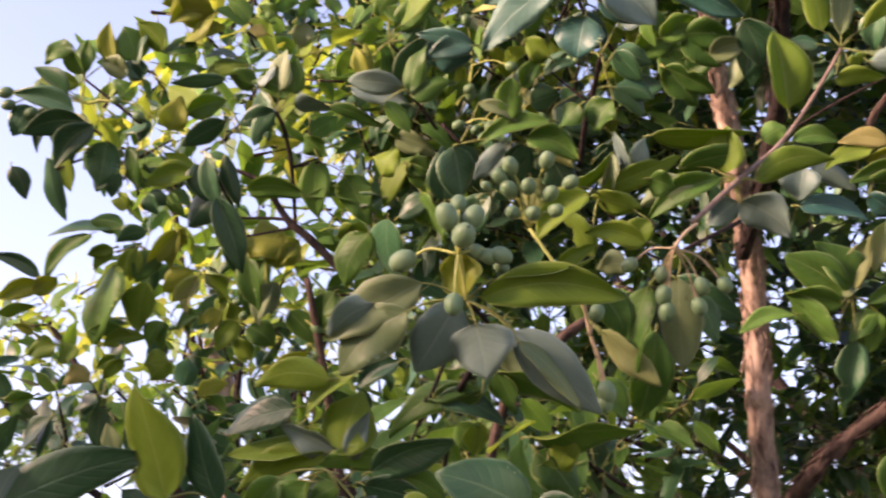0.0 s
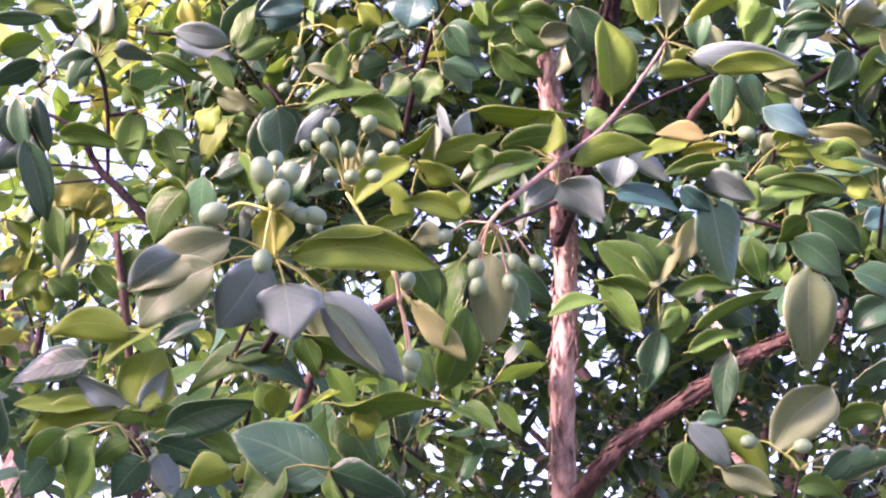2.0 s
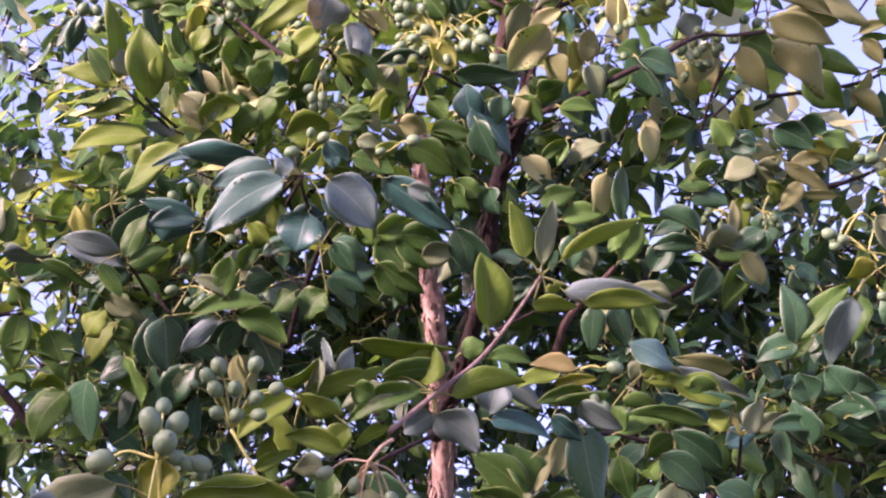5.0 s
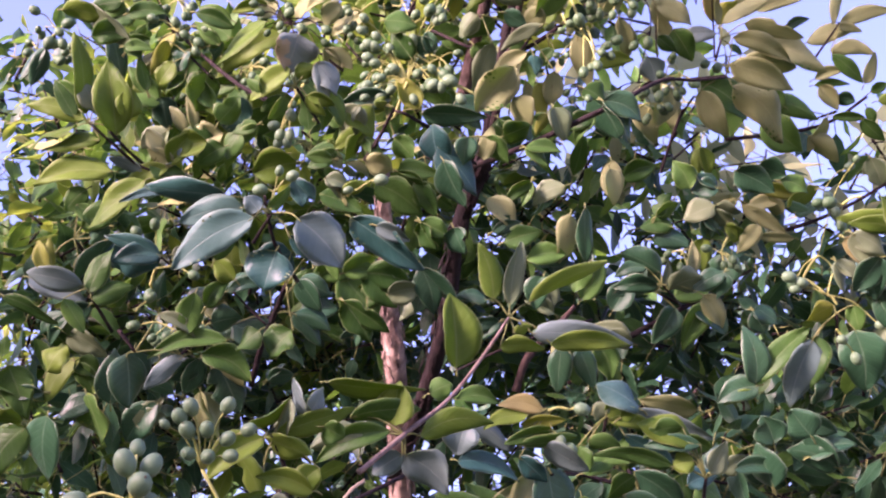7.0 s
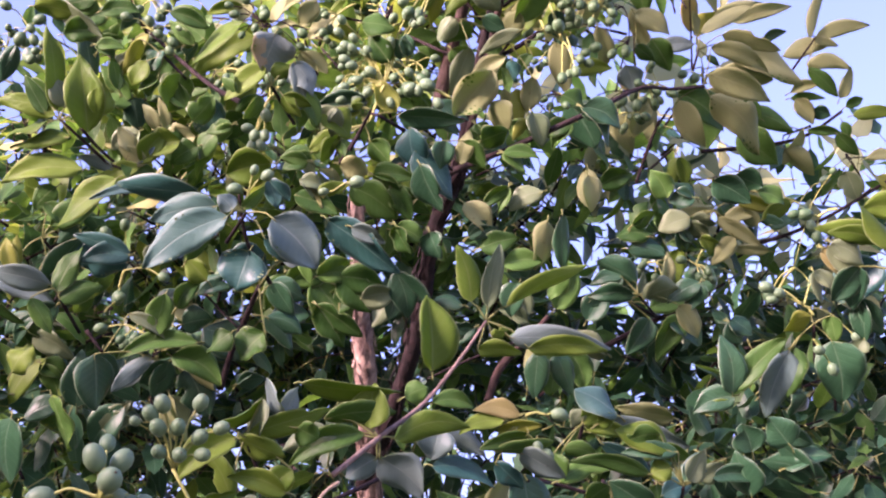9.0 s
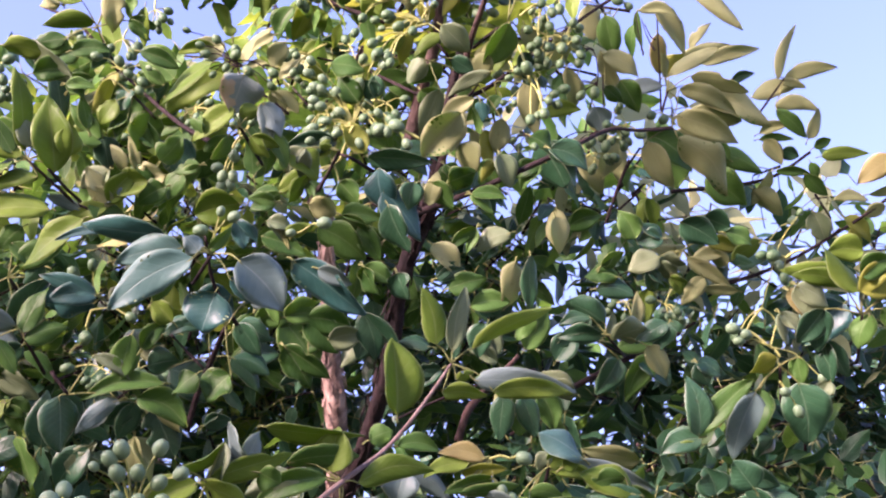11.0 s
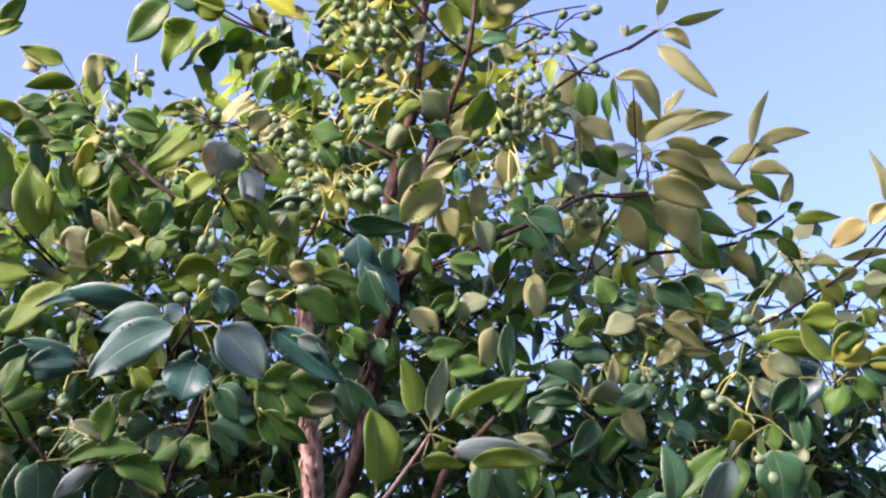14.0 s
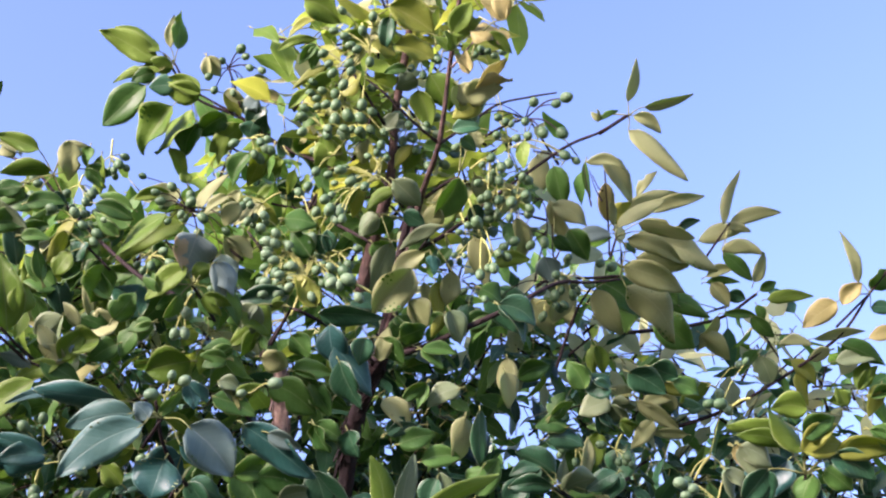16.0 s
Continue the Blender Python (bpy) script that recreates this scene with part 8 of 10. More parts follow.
leaf(tw, (0.493, 1.362, 2.487), (0.514, 1.355, 2.495), 0.0129, "m", 0, 0.06)
leaf(tw, (0.499, 1.360, 2.473), (0.561, 1.360, 2.478), 0.0169, "y", 0, 0.06, lean=10, bent=0.1)
leaf(tw, (0.453, 1.366, 2.485), (0.475, 1.369, 2.478), 0.0171, "d", 0, 0.06)
leaf(tw, (0.489, 1.372, 2.472), (0.497, 1.384, 2.454), 0.0114, "m", 0, 0.06)
leaf(tw, (0.447, 1.380, 2.464), (0.489, 1.380, 2.460), 0.0114, "m", 0, 0.06)
leaf(tw, (0.482, 1.380, 2.460), (0.511, 1.395, 2.436), 0.0171, "m", 0, 0.06)
tw = twig(tree, [((0.561, 1.312, 2.405), 0.0017), ((0.601, 1.288, 2.438), 0.0013)], DARK_BARK)
leaf(tw, (0.563, 1.300, 2.433), (0.523, 1.320, 2.409), 0.0274, "o", 0, 0.06, lean=10, bent=0.1)
leaf(tw, (0.568, 1.297, 2.427), (0.591, 1.281, 2.449), 0.0204, "o", 0, 0.06)
leaf(tw, (0.588, 1.281, 2.449), (0.567, 1.247, 2.502), 0.0135, "t", 20, 0.06)
leaf(tw, (0.534, 1.321, 2.394), (0.598, 1.314, 2.398), 0.0116, "t", 0, 0.06)
leaf(tw, (0.600, 1.318, 2.393), (0.642, 1.313, 2.398), 0.0176, "o", 0, 0.06)
leaf(tw, (0.601, 1.284, 2.443), (0.628, 1.272, 2.460), 0.0231, "m", 0, 0.06)
leaf(tw, (0.602, 1.297, 2.424), (0.635, 1.300, 2.418), 0.0176, "d", 0, 0.06)
leaf(tw, (0.568, 1.323, 2.388), (0.622, 1.336, 2.364), 0.0244, "m", 0, 0.06)
leaf(tw, (0.555, 1.328, 2.382), (0.528, 1.336, 2.371), 0.0159, "t", 0, 0.06)
leaf(tw, (0.493, 1.326, 2.389), (0.534, 1.325, 2.388), 0.0137, "t", 0, 0.06)
leaf(tw, (0.507, 1.337, 2.372), (0.541, 1.351, 2.348), 0.0204, "b", 0, 0.06)
leaf(tw, (0.514, 1.344, 2.360), (0.528, 1.366, 2.326), 0.0163, "b", 0, 0.06)
leaf(tw, (0.470, 1.335, 2.378), (0.484, 1.353, 2.349), 0.0272, "p", 5, 0.06)
leaf(tw, (0.561, 1.335, 2.371), (0.616, 1.329, 2.375), 0.0204, "p", 0, 0.06)
leaf(tw, (0.589, 1.352, 2.342), (0.600, 1.333, 2.371), 0.0165, "y", 13, 0.06)
leaf(tw, (0.589, 1.352, 2.342), (0.611, 1.336, 2.366), 0.0165, "y", 23, 0.06)
leaf(tw, (0.616, 1.348, 2.347), (0.603, 1.371, 2.314), 0.0231, "b", 0, 0.06)
leaf(tw, (0.575, 1.364, 2.325), (0.552, 1.362, 2.331), 0.0199, "y", 18, 0.06)
leaf(tw, (0.575, 1.364, 2.325), (0.561, 1.352, 2.344), 0.0188, "y", 16, 0.06)
leaf(tw, (0.602, 1.356, 2.336), (0.634, 1.346, 2.348), 0.0183, "m", 14, 0.06)
leaf(tw, (0.602, 1.356, 2.336), (0.644, 1.355, 2.335), 0.0174, "m", -9, 0.06)
tw = twig(tree, [((0.407, 1.097, 2.073), 0.0017), ((0.395, 1.032, 2.089), 0.0013)], DARK_BARK)
leaf(tw, (0.392, 1.021, 2.105), (0.362, 0.999, 2.142), 0.0235, "y", 10, 0.06)
leaf(tw, (0.392, 1.021, 2.105), (0.424, 1.006, 2.126), 0.0185, "b", 14, 0.06)
leaf(tw, (0.392, 1.021, 2.105), (0.433, 1.016, 2.110), 0.0224, "b", -9, 0.06)
leaf(tw, (0.422, 1.020, 2.105), (0.482, 1.017, 2.104), 0.0225, "b", 10, 0.06)
leaf(tw, (0.379, 1.019, 2.110), (0.334, 1.016, 2.117), 0.0151, "y", 0, 0.06)
leaf(tw, (0.337, 1.020, 2.111), (0.367, 1.030, 2.094), 0.0196, "p", 20, 0.06)
leaf(tw, (0.337, 1.020, 2.111), (0.359, 1.037, 2.084), 0.0192, "p", -22, 0.06)
leaf(tw, (0.362, 1.031, 2.093), (0.357, 1.052, 2.061), 0.0232, "d", 24, 0.06)
leaf(tw, (0.362, 1.031, 2.093), (0.340, 1.049, 2.068), 0.0230, "d", 14, 0.06)
leaf(tw, (0.417, 1.023, 2.101), (0.458, 1.032, 2.084), 0.0251, "d", 0, 0.06)
leaf(tw, (0.402, 1.032, 2.089), (0.392, 1.049, 2.064), 0.0201, "m", 0, 0.06)
leaf(tw, (0.412, 1.029, 2.093), (0.438, 1.039, 2.075), 0.0201, "m", 0, 0.06)
leaf(tw, (0.392, 1.013, 2.118), (0.422, 1.003, 2.130), 0.0221, "m", 0, 0.06)
leaf(tw, (0.452, 1.008, 2.121), (0.482, 1.012, 2.113), 0.0130, "m", -2, 0.06)
leaf(tw, (0.452, 1.008, 2.121), (0.478, 1.019, 2.103), 0.0144, "m", 12, 0.06)
fruit_cluster(tree, (0.420, 1.235, 2.269), [(0.386, 1.239, 2.264, 0.0068), (0.374, 1.240, 2.265, 0.0056), (0.399, 1.253, 2.244, 0.0056)], STALK, young=True)
fruit_cluster(tree, (0.359, 1.287, 2.196), [(0.350, 1.289, 2.193, 0.0068), (0.396, 1.282, 2.199, 0.0062), (0.414, 1.213, 2.303, 0.0037)], STALK, young=True)
tw = twig(tree, [((0.043, 1.147, 2.382), 0.0017), ((0.065, 1.099, 2.385), 0.0013)], DARK_BARK)
leaf(tw, (0.089, 1.118, 2.356), (0.084, 1.137, 2.326), 0.0212, "t", 0, 0.06)
leaf(tw, (0.072, 1.125, 2.346), (0.078, 1.144, 2.316), 0.0201, "b", 0, 0.06)
leaf(tw, (0.060, 1.125, 2.346), (0.063, 1.145, 2.317), 0.0118, "t", 0, 0.06)
leaf(tw, (0.107, 1.136, 2.326), (0.102, 1.156, 2.296), 0.0236, "d", 0, 0.06)
leaf(tw, (0.119, 1.126, 2.340), (0.143, 1.135, 2.325), 0.0236, "m", 0, 0.06)
leaf(tw, (0.131, 1.142, 2.316), (0.110, 1.158, 2.293), 0.0155, "m", 17, 0.06)
leaf(tw, (0.131, 1.142, 2.316), (0.102, 1.151, 2.305), 0.0189, "m", -13, 0.06)
leaf(tw, (0.066, 1.145, 2.317), (0.094, 1.150, 2.306), 0.0187, "m", 21, 0.06)
leaf(tw, (0.066, 1.145, 2.317), (0.087, 1.159, 2.294), 0.0161, "m", 14, 0.06)
leaf(tw, (0.031, 1.146, 2.317), (0.048, 1.156, 2.300), 0.0153, "m", 4, 0.06)
leaf(tw, (0.031, 1.146, 2.317), (0.037, 1.162, 2.293), 0.0184, "m", 0, 0.06)
leaf(tw, (0.006, 1.104, 2.381), (0.024, 1.117, 2.362), 0.0236, "m", 0, 0.06)
leaf(tw, (-0.017, 1.141, 2.328), (0.025, 1.142, 2.323), 0.0207, "d", -10, 0.06)
leaf(tw, (-0.017, 1.141, 2.328), (0.015, 1.152, 2.309), 0.0195, "d", -15, 0.06)
tw = twig(tree, [((-0.094, 1.117, 2.266), 0.0017), ((-0.070, 1.050, 2.269), 0.0013)], DARK_BARK)
leaf(tw, (-0.024, 1.076, 2.225), (-0.002, 1.101, 2.186), 0.0304, "d", 15, 0.06)
leaf(tw, (-0.117, 1.053, 2.267), (-0.089, 1.064, 2.248), 0.0271, "y", 0, 0.06)
leaf(tw, (-0.103, 1.049, 2.271), (-0.108, 1.065, 2.248), 0.0143, "p", 9, 0.06)
leaf(tw, (-0.103, 1.049, 2.271), (-0.120, 1.063, 2.253), 0.0168, "p", 4, 0.06)
leaf(tw, (-0.089, 1.049, 2.271), (-0.079, 1.044, 2.278), 0.0058, "y", 3, 0.06)
leaf(tw, (-0.089, 1.049, 2.271), (-0.077, 1.047, 2.273), 0.0059, "y", -2, 0.06)
tw = twig(tree, [((-0.516, 1.251, 2.589), 0.0017), ((-0.483, 1.221, 2.635), 0.0013)], DARK_BARK)
leaf(tw, (-0.476, 1.219, 2.638), (-0.446, 1.196, 2.674), 0.0231, "m", 0, 0.06)
leaf(tw, (-0.480, 1.221, 2.635), (-0.449, 1.213, 2.646), 0.0176, "y", 0, 0.06)
tw = twig(tree, [((-0.666, 1.132, 2.128), 0.0017), ((-0.717, 1.098, 2.172), 0.0013)], DARK_BARK)
leaf(tw, (-0.687, 1.102, 2.186), (-0.687, 1.086, 2.229), 0.0213, "b", 5, 0.06)
leaf(tw, (-0.725, 1.082, 2.205), (-0.757, 1.078, 2.189), 0.0236, "m", 0, 0.06)
leaf(tw, (-0.717, 1.096, 2.178), (-0.729, 1.080, 2.207), 0.0219, "m", -6, 0.06)
leaf(tw, (-0.717, 1.096, 2.178), (-0.709, 1.085, 2.212), 0.0194, "m", 7, 0.06)
leaf(tw, (-0.723, 1.098, 2.167), (-0.771, 1.082, 2.167), 0.0201, "y", 0, 0.06)
leaf(tw, (-0.665, 1.108, 2.189), (-0.672, 1.092, 2.225), 0.0295, "m", 0, 0.06)
leaf(tw, (-0.635, 1.114, 2.200), (-0.660, 1.095, 2.228), 0.0260, "y", 0, 0.06)
leaf(tw, (-0.665, 1.110, 2.183), (-0.655, 1.099, 2.222), 0.0177, "d", 0, 0.06)
leaf(tw, (-0.672, 1.110, 2.178), (-0.698, 1.097, 2.189), 0.0236, "p", 0, 0.06)
leaf(tw, (-0.661, 1.116, 2.172), (-0.681, 1.105, 2.185), 0.0223, "d", -12, 0.06)
leaf(tw, (-0.661, 1.116, 2.172), (-0.665, 1.106, 2.195), 0.0221, "d", 25, 0.06)
leaf(tw, (-0.660, 1.132, 2.133), (-0.672, 1.137, 2.110), 0.0222, "d", 9, 0.06)
leaf(tw, (-0.660, 1.132, 2.133), (-0.686, 1.129, 2.119), 0.0201, "d", 18, 0.06)
leaf(tw, (-0.771, 1.091, 2.145), (-0.797, 1.094, 2.117), 0.0295, "d", 0, 0.06)
leaf(tw, (-0.754, 1.097, 2.145), (-0.756, 1.111, 2.105), 0.0228, "d", 23, 0.06)
leaf(tw, (-0.754, 1.097, 2.145), (-0.776, 1.106, 2.101), 0.0181, "d", 11, 0.06)
leaf(tw, (-0.739, 1.108, 2.128), (-0.747, 1.123, 2.084), 0.0295, "d", 0, 0.06)
leaf(tw, (-0.724, 1.109, 2.139), (-0.733, 1.116, 2.111), 0.0236, "d", 0, 0.06)
leaf(tw, (-0.639, 1.143, 2.122), (-0.624, 1.135, 2.156), 0.0296, "b", 5, 0.06)
leaf(tw, (-0.620, 1.142, 2.139), (-0.579, 1.151, 2.150), 0.0236, "m", 0, 0.06)
leaf(tw, (-0.582, 1.158, 2.131), (-0.629, 1.152, 2.106), 0.0201, "d", 0, 0.06)
leaf(tw, (-0.544, 1.158, 2.161), (-0.545, 1.178, 2.111), 0.0295, "d", 0, 0.06)
leaf(tw, (-0.553, 1.146, 2.186), (-0.605, 1.134, 2.172), 0.0201, "y", 0, 0.06)
leaf(tw, (-0.549, 1.155, 2.166), (-0.576, 1.142, 2.178), 0.0236, "m", 0, 0.06)
leaf(tw, (-0.577, 1.143, 2.172), (-0.634, 1.127, 2.167), 0.0142, "d", 0, 0.06)
leaf(tw, (-0.601, 1.123, 2.205), (-0.641, 1.112, 2.200), 0.0177, "m", 0, 0.06)
leaf(tw, (-0.563, 1.139, 2.194), (-0.597, 1.128, 2.195), 0.0071, "g", 0, 0.06)
leaf(tw, (-0.613, 1.121, 2.200), (-0.622, 1.117, 2.202), 0.0098, "g", -5, 0.06)
leaf(tw, (-0.613, 1.121, 2.200), (-0.615, 1.117, 2.208), 0.0111, "g", 16, 0.06)
leaf(tw, (-0.524, 1.154, 2.189), (-0.532, 1.162, 2.161), 0.0145, "p", 26, 0.06)
leaf(tw, (-0.524, 1.154, 2.189), (-0.546, 1.157, 2.163), 0.0141, "p", 27, 0.06)
leaf(tw, (-0.519, 1.156, 2.189), (-0.514, 1.168, 2.161), 0.0177, "y", 0, 0.06)
leaf(tw, (-0.501, 1.159, 2.194), (-0.482, 1.157, 2.216), 0.0236, "y", 0, 0.06)
leaf(tw, (-0.492, 1.150, 2.227), (-0.500, 1.156, 2.202), 0.0201, "p", 0, 0.06)
leaf(tw, (-0.580, 1.116, 2.238), (-0.620, 1.116, 2.206), 0.0287, "b", 11, 0.06)
leaf(tw, (-0.580, 1.116, 2.238), (-0.627, 1.102, 2.236), 0.0340, "b", 10, 0.06)
leaf(tw, (-0.585, 1.111, 2.250), (-0.627, 1.106, 2.226), 0.0240, "b", 6, 0.06)
leaf(tw, (-0.585, 1.111, 2.250), (-0.633, 1.097, 2.246), 0.0264, "b", 3, 0.06)
leaf(tw, (-0.548, 1.131, 2.227), (-0.578, 1.116, 2.241), 0.0149, "m", 0, 0.06)
leaf(tw, (-0.548, 1.131, 2.227), (-0.566, 1.116, 2.251), 0.0181, "m", 7, 0.06)
leaf(tw, (-0.519, 1.138, 2.233), (-0.537, 1.132, 2.234), 0.0145, "m", 2, 0.06)
leaf(tw, (-0.519, 1.138, 2.233), (-0.535, 1.129, 2.244), 0.0151, "m", 17, 0.06)
leaf(tw, (-0.532, 1.141, 2.216), (-0.549, 1.133, 2.222), 0.0118, "o", 0, 0.06)
leaf(tw, (-0.605, 1.117, 2.216), (-0.571, 1.126, 2.222), 0.0177, "b", 0, 0.06)
fruit_cluster(tree, (-0.692, 1.115, 2.150), [(-0.797, 1.077, 2.159, 0.0065), (-0.796, 1.082, 2.147, 0.0059), (-0.689, 1.115, 2.151, 0.0047), (-0.668, 1.128, 2.136, 0.0053), (-0.646, 1.137, 2.131, 0.0047), (-0.774, 1.092, 2.139, 0.0059), (-0.763, 1.086, 2.164, 0.0053)], STALK, young=True)
tw = twig(tree, [((-0.697, 1.130, 2.106), 0.0017), ((-0.755, 1.120, 2.084), 0.0013)], DARK_BARK)
leaf(tw, (-0.763, 1.113, 2.095), (-0.755, 1.140, 2.033), 0.0214, "d", 20, 0.06)
leaf(tw, (-0.752, 1.110, 2.111), (-0.744, 1.132, 2.062), 0.0260, "y", 0, 0.06)
leaf(tw, (-0.800, 1.104, 2.087), (-0.790, 1.120, 2.055), 0.0189, "d", 0, 0.06)
leaf(tw, (-0.708, 1.128, 2.103), (-0.715, 1.135, 2.079), 0.0137, "m", 5, 0.06)
leaf(tw, (-0.708, 1.128, 2.103), (-0.728, 1.129, 2.083), 0.0162, "m", -26, 0.06)
leaf(tw, (-0.699, 1.138, 2.084), (-0.704, 1.148, 2.056), 0.0187, "d", -2, 0.06)
leaf(tw, (-0.699, 1.138, 2.084), (-0.719, 1.140, 2.062), 0.0184, "d", 10, 0.06)
leaf(tw, (-0.683, 1.135, 2.106), (-0.679, 1.153, 2.062), 0.0260, "m", 0, 0.06)
leaf(tw, (-0.690, 1.156, 2.045), (-0.705, 1.148, 2.053), 0.0128, "y", -10, 0.06)
leaf(tw, (-0.690, 1.156, 2.045), (-0.697, 1.148, 2.061), 0.0153, "y", 20, 0.06)
leaf(tw, (-0.619, 1.166, 2.078), (-0.670, 1.153, 2.070), 0.0264, "y", 10, 0.06)
leaf(tw, (-0.669, 1.158, 2.059), (-0.646, 1.169, 2.049), 0.0163, "d", 10, 0.06)
leaf(tw, (-0.669, 1.158, 2.059), (-0.660, 1.168, 2.039), 0.0188, "d", -12, 0.06)
leaf(tw, (-0.646, 1.164, 2.061), (-0.627, 1.175, 2.049), 0.0158, "m", -24, 0.06)
leaf(tw, (-0.646, 1.164, 2.061), (-0.634, 1.178, 2.036), 0.0156, "m", 0, 0.06)
leaf(tw, (-0.592, 1.181, 2.061), (-0.633, 1.181, 2.028), 0.0354, "d", 0, 0.06)
leaf(tw, (-0.617, 1.163, 2.089), (-0.605, 1.182, 2.050), 0.0295, "d", 0, 0.06)
leaf(tw, (-0.584, 1.175, 2.084), (-0.596, 1.193, 2.028), 0.0212, "d", 0, 0.06)
leaf(tw, (-0.706, 1.159, 2.026), (-0.772, 1.136, 2.027), 0.0151, "d", 20, 0.06)
leaf(tw, (-0.695, 1.161, 2.028), (-0.728, 1.148, 2.034), 0.0177, "m", 0, 0.06)
leaf(tw, (-0.729, 1.153, 2.020), (-0.787, 1.150, 1.979), 0.0251, "m", 20, 0.06)
leaf(tw, (-0.708, 1.165, 2.006), (-0.731, 1.166, 1.985), 0.0150, "y", -21, 0.06)
leaf(tw, (-0.708, 1.165, 2.006), (-0.735, 1.159, 1.999), 0.0143, "y", 6, 0.06)
leaf(tw, (-0.673, 1.170, 2.023), (-0.705, 1.164, 2.012), 0.0177, "d", 0, 0.06)
leaf(tw, (-0.639, 1.181, 2.023), (-0.656, 1.190, 1.985), 0.0198, "b", -8, 0.06)
leaf(tw, (-0.639, 1.181, 2.023), (-0.677, 1.183, 1.987), 0.0214, "b", -5, 0.06)
leaf(tw, (-0.634, 1.185, 2.017), (-0.647, 1.183, 2.011), 0.0138, "b", 22, 0.06)
leaf(tw, (-0.634, 1.185, 2.017), (-0.645, 1.180, 2.022), 0.0151, "b", 12, 0.06)
leaf(tw, (-0.784, 1.151, 1.979), (-0.830, 1.128, 2.001), 0.0153, "d", 0, 0.06)
leaf(tw, (-0.780, 1.155, 1.973), (-0.829, 1.145, 1.957), 0.0212, "b", 0, 0.06)
leaf(tw, (-0.768, 1.157, 1.979), (-0.792, 1.155, 1.962), 0.0177, "b", 0, 0.06)
leaf(tw, (-0.793, 1.159, 1.951), (-0.834, 1.150, 1.940), 0.0118, "y", 0, 0.06)
leaf(tw, (-0.686, 1.173, 2.006), (-0.696, 1.182, 1.974), 0.0156, "y", -17, 0.06)
leaf(tw, (-0.686, 1.173, 2.006), (-0.709, 1.177, 1.976), 0.0171, "y", 14, 0.06)
leaf(tw, (-0.664, 1.182, 2.001), (-0.690, 1.184, 1.973), 0.0295, "m", 0, 0.06)
leaf(tw, (-0.707, 1.172, 1.990), (-0.739, 1.192, 1.912), 0.0545, "m", 5, 0.06)
leaf(tw, (-0.678, 1.188, 1.973), (-0.693, 1.203, 1.923), 0.0344, "y", 5, 0.06)
leaf(tw, (-0.632, 1.199, 1.984), (-0.663, 1.197, 1.962), 0.0295, "b", 0, 0.06)
leaf(tw, (-0.627, 1.202, 1.978), (-0.645, 1.211, 1.941), 0.0190, "t", -4, 0.06)
leaf(tw, (-0.627, 1.202, 1.978), (-0.655, 1.203, 1.954), 0.0186, "t", -12, 0.06)
leaf(tw, (-0.621, 1.202, 1.984), (-0.603, 1.221, 1.951), 0.0295, "y", 0, 0.06)
leaf(tw, (-0.588, 1.196, 2.028), (-0.588, 1.215, 1.978), 0.0236, "d", 0, 0.06)
leaf(tw, (-0.558, 1.219, 1.995), (-0.584, 1.232, 1.940), 0.0330, "m", 0, 0.06)
leaf(tw, (-0.549, 1.230, 1.973), (-0.576, 1.236, 1.934), 0.0236, "p", 0, 0.06)
leaf(tw, (-0.534, 1.220, 2.011), (-0.584, 1.204, 2.012), 0.0354, "b", 0, 0.06)
leaf(tw, (-0.553, 1.222, 1.989), (-0.537, 1.215, 2.022), 0.0195, "b", 8, 0.06)
leaf(tw, (-0.553, 1.222, 1.989), (-0.526, 1.224, 2.007), 0.0246, "b", -24, 0.06)
leaf(tw, (-0.609, 1.221, 1.945), (-0.625, 1.224, 1.924), 0.0121, "b", 10, 0.06)
leaf(tw, (-0.609, 1.221, 1.945), (-0.633, 1.219, 1.931), 0.0136, "b", 21, 0.06)
leaf(tw, (-0.593, 1.231, 1.934), (-0.619, 1.233, 1.906), 0.0236, "y", 0, 0.06)
leaf(tw, (-0.666, 1.207, 1.934), (-0.674, 1.217, 1.901), 0.0160, "m", -9, 0.06)
leaf(tw, (-0.666, 1.207, 1.934), (-0.687, 1.210, 1.909), 0.0178, "m", 15, 0.06)
leaf(tw, (-0.632, 1.216, 1.940), (-0.645, 1.220, 1.918), 0.0178, "m", 22, 0.06)
leaf(tw, (-0.632, 1.216, 1.940), (-0.655, 1.213, 1.927), 0.0162, "m", 19, 0.06)
leaf(tw, (-0.797, 1.169, 1.923), (-0.818, 1.159, 1.932), 0.0095, "b", -11, 0.06)
leaf(tw, (-0.797, 1.169, 1.923), (-0.810, 1.159, 1.938), 0.0098, "b", -4, 0.06)
leaf(tw, (-0.775, 1.180, 1.912), (-0.805, 1.175, 1.901), 0.0236, "y", 0, 0.06)
leaf(tw, (-0.754, 1.189, 1.907), (-0.777, 1.186, 1.896), 0.0201, "y", 0, 0.06)
leaf(tw, (-0.710, 1.199, 1.918), (-0.727, 1.202, 1.896), 0.0212, "d", 0, 0.06)
leaf(tw, (-0.710, 1.208, 1.896), (-0.735, 1.207, 1.876), 0.0144, "y", -13, 0.06)
leaf(tw, (-0.710, 1.208, 1.896), (-0.740, 1.201, 1.887), 0.0159, "y", 5, 0.06)
leaf(tw, (-0.730, 1.195, 1.912), (-0.685, 1.207, 1.918), 0.0177, "y", 0, 0.06)
leaf(tw, (-0.701, 1.200, 1.923), (-0.746, 1.185, 1.923), 0.0142, "m", 0, 0.06)
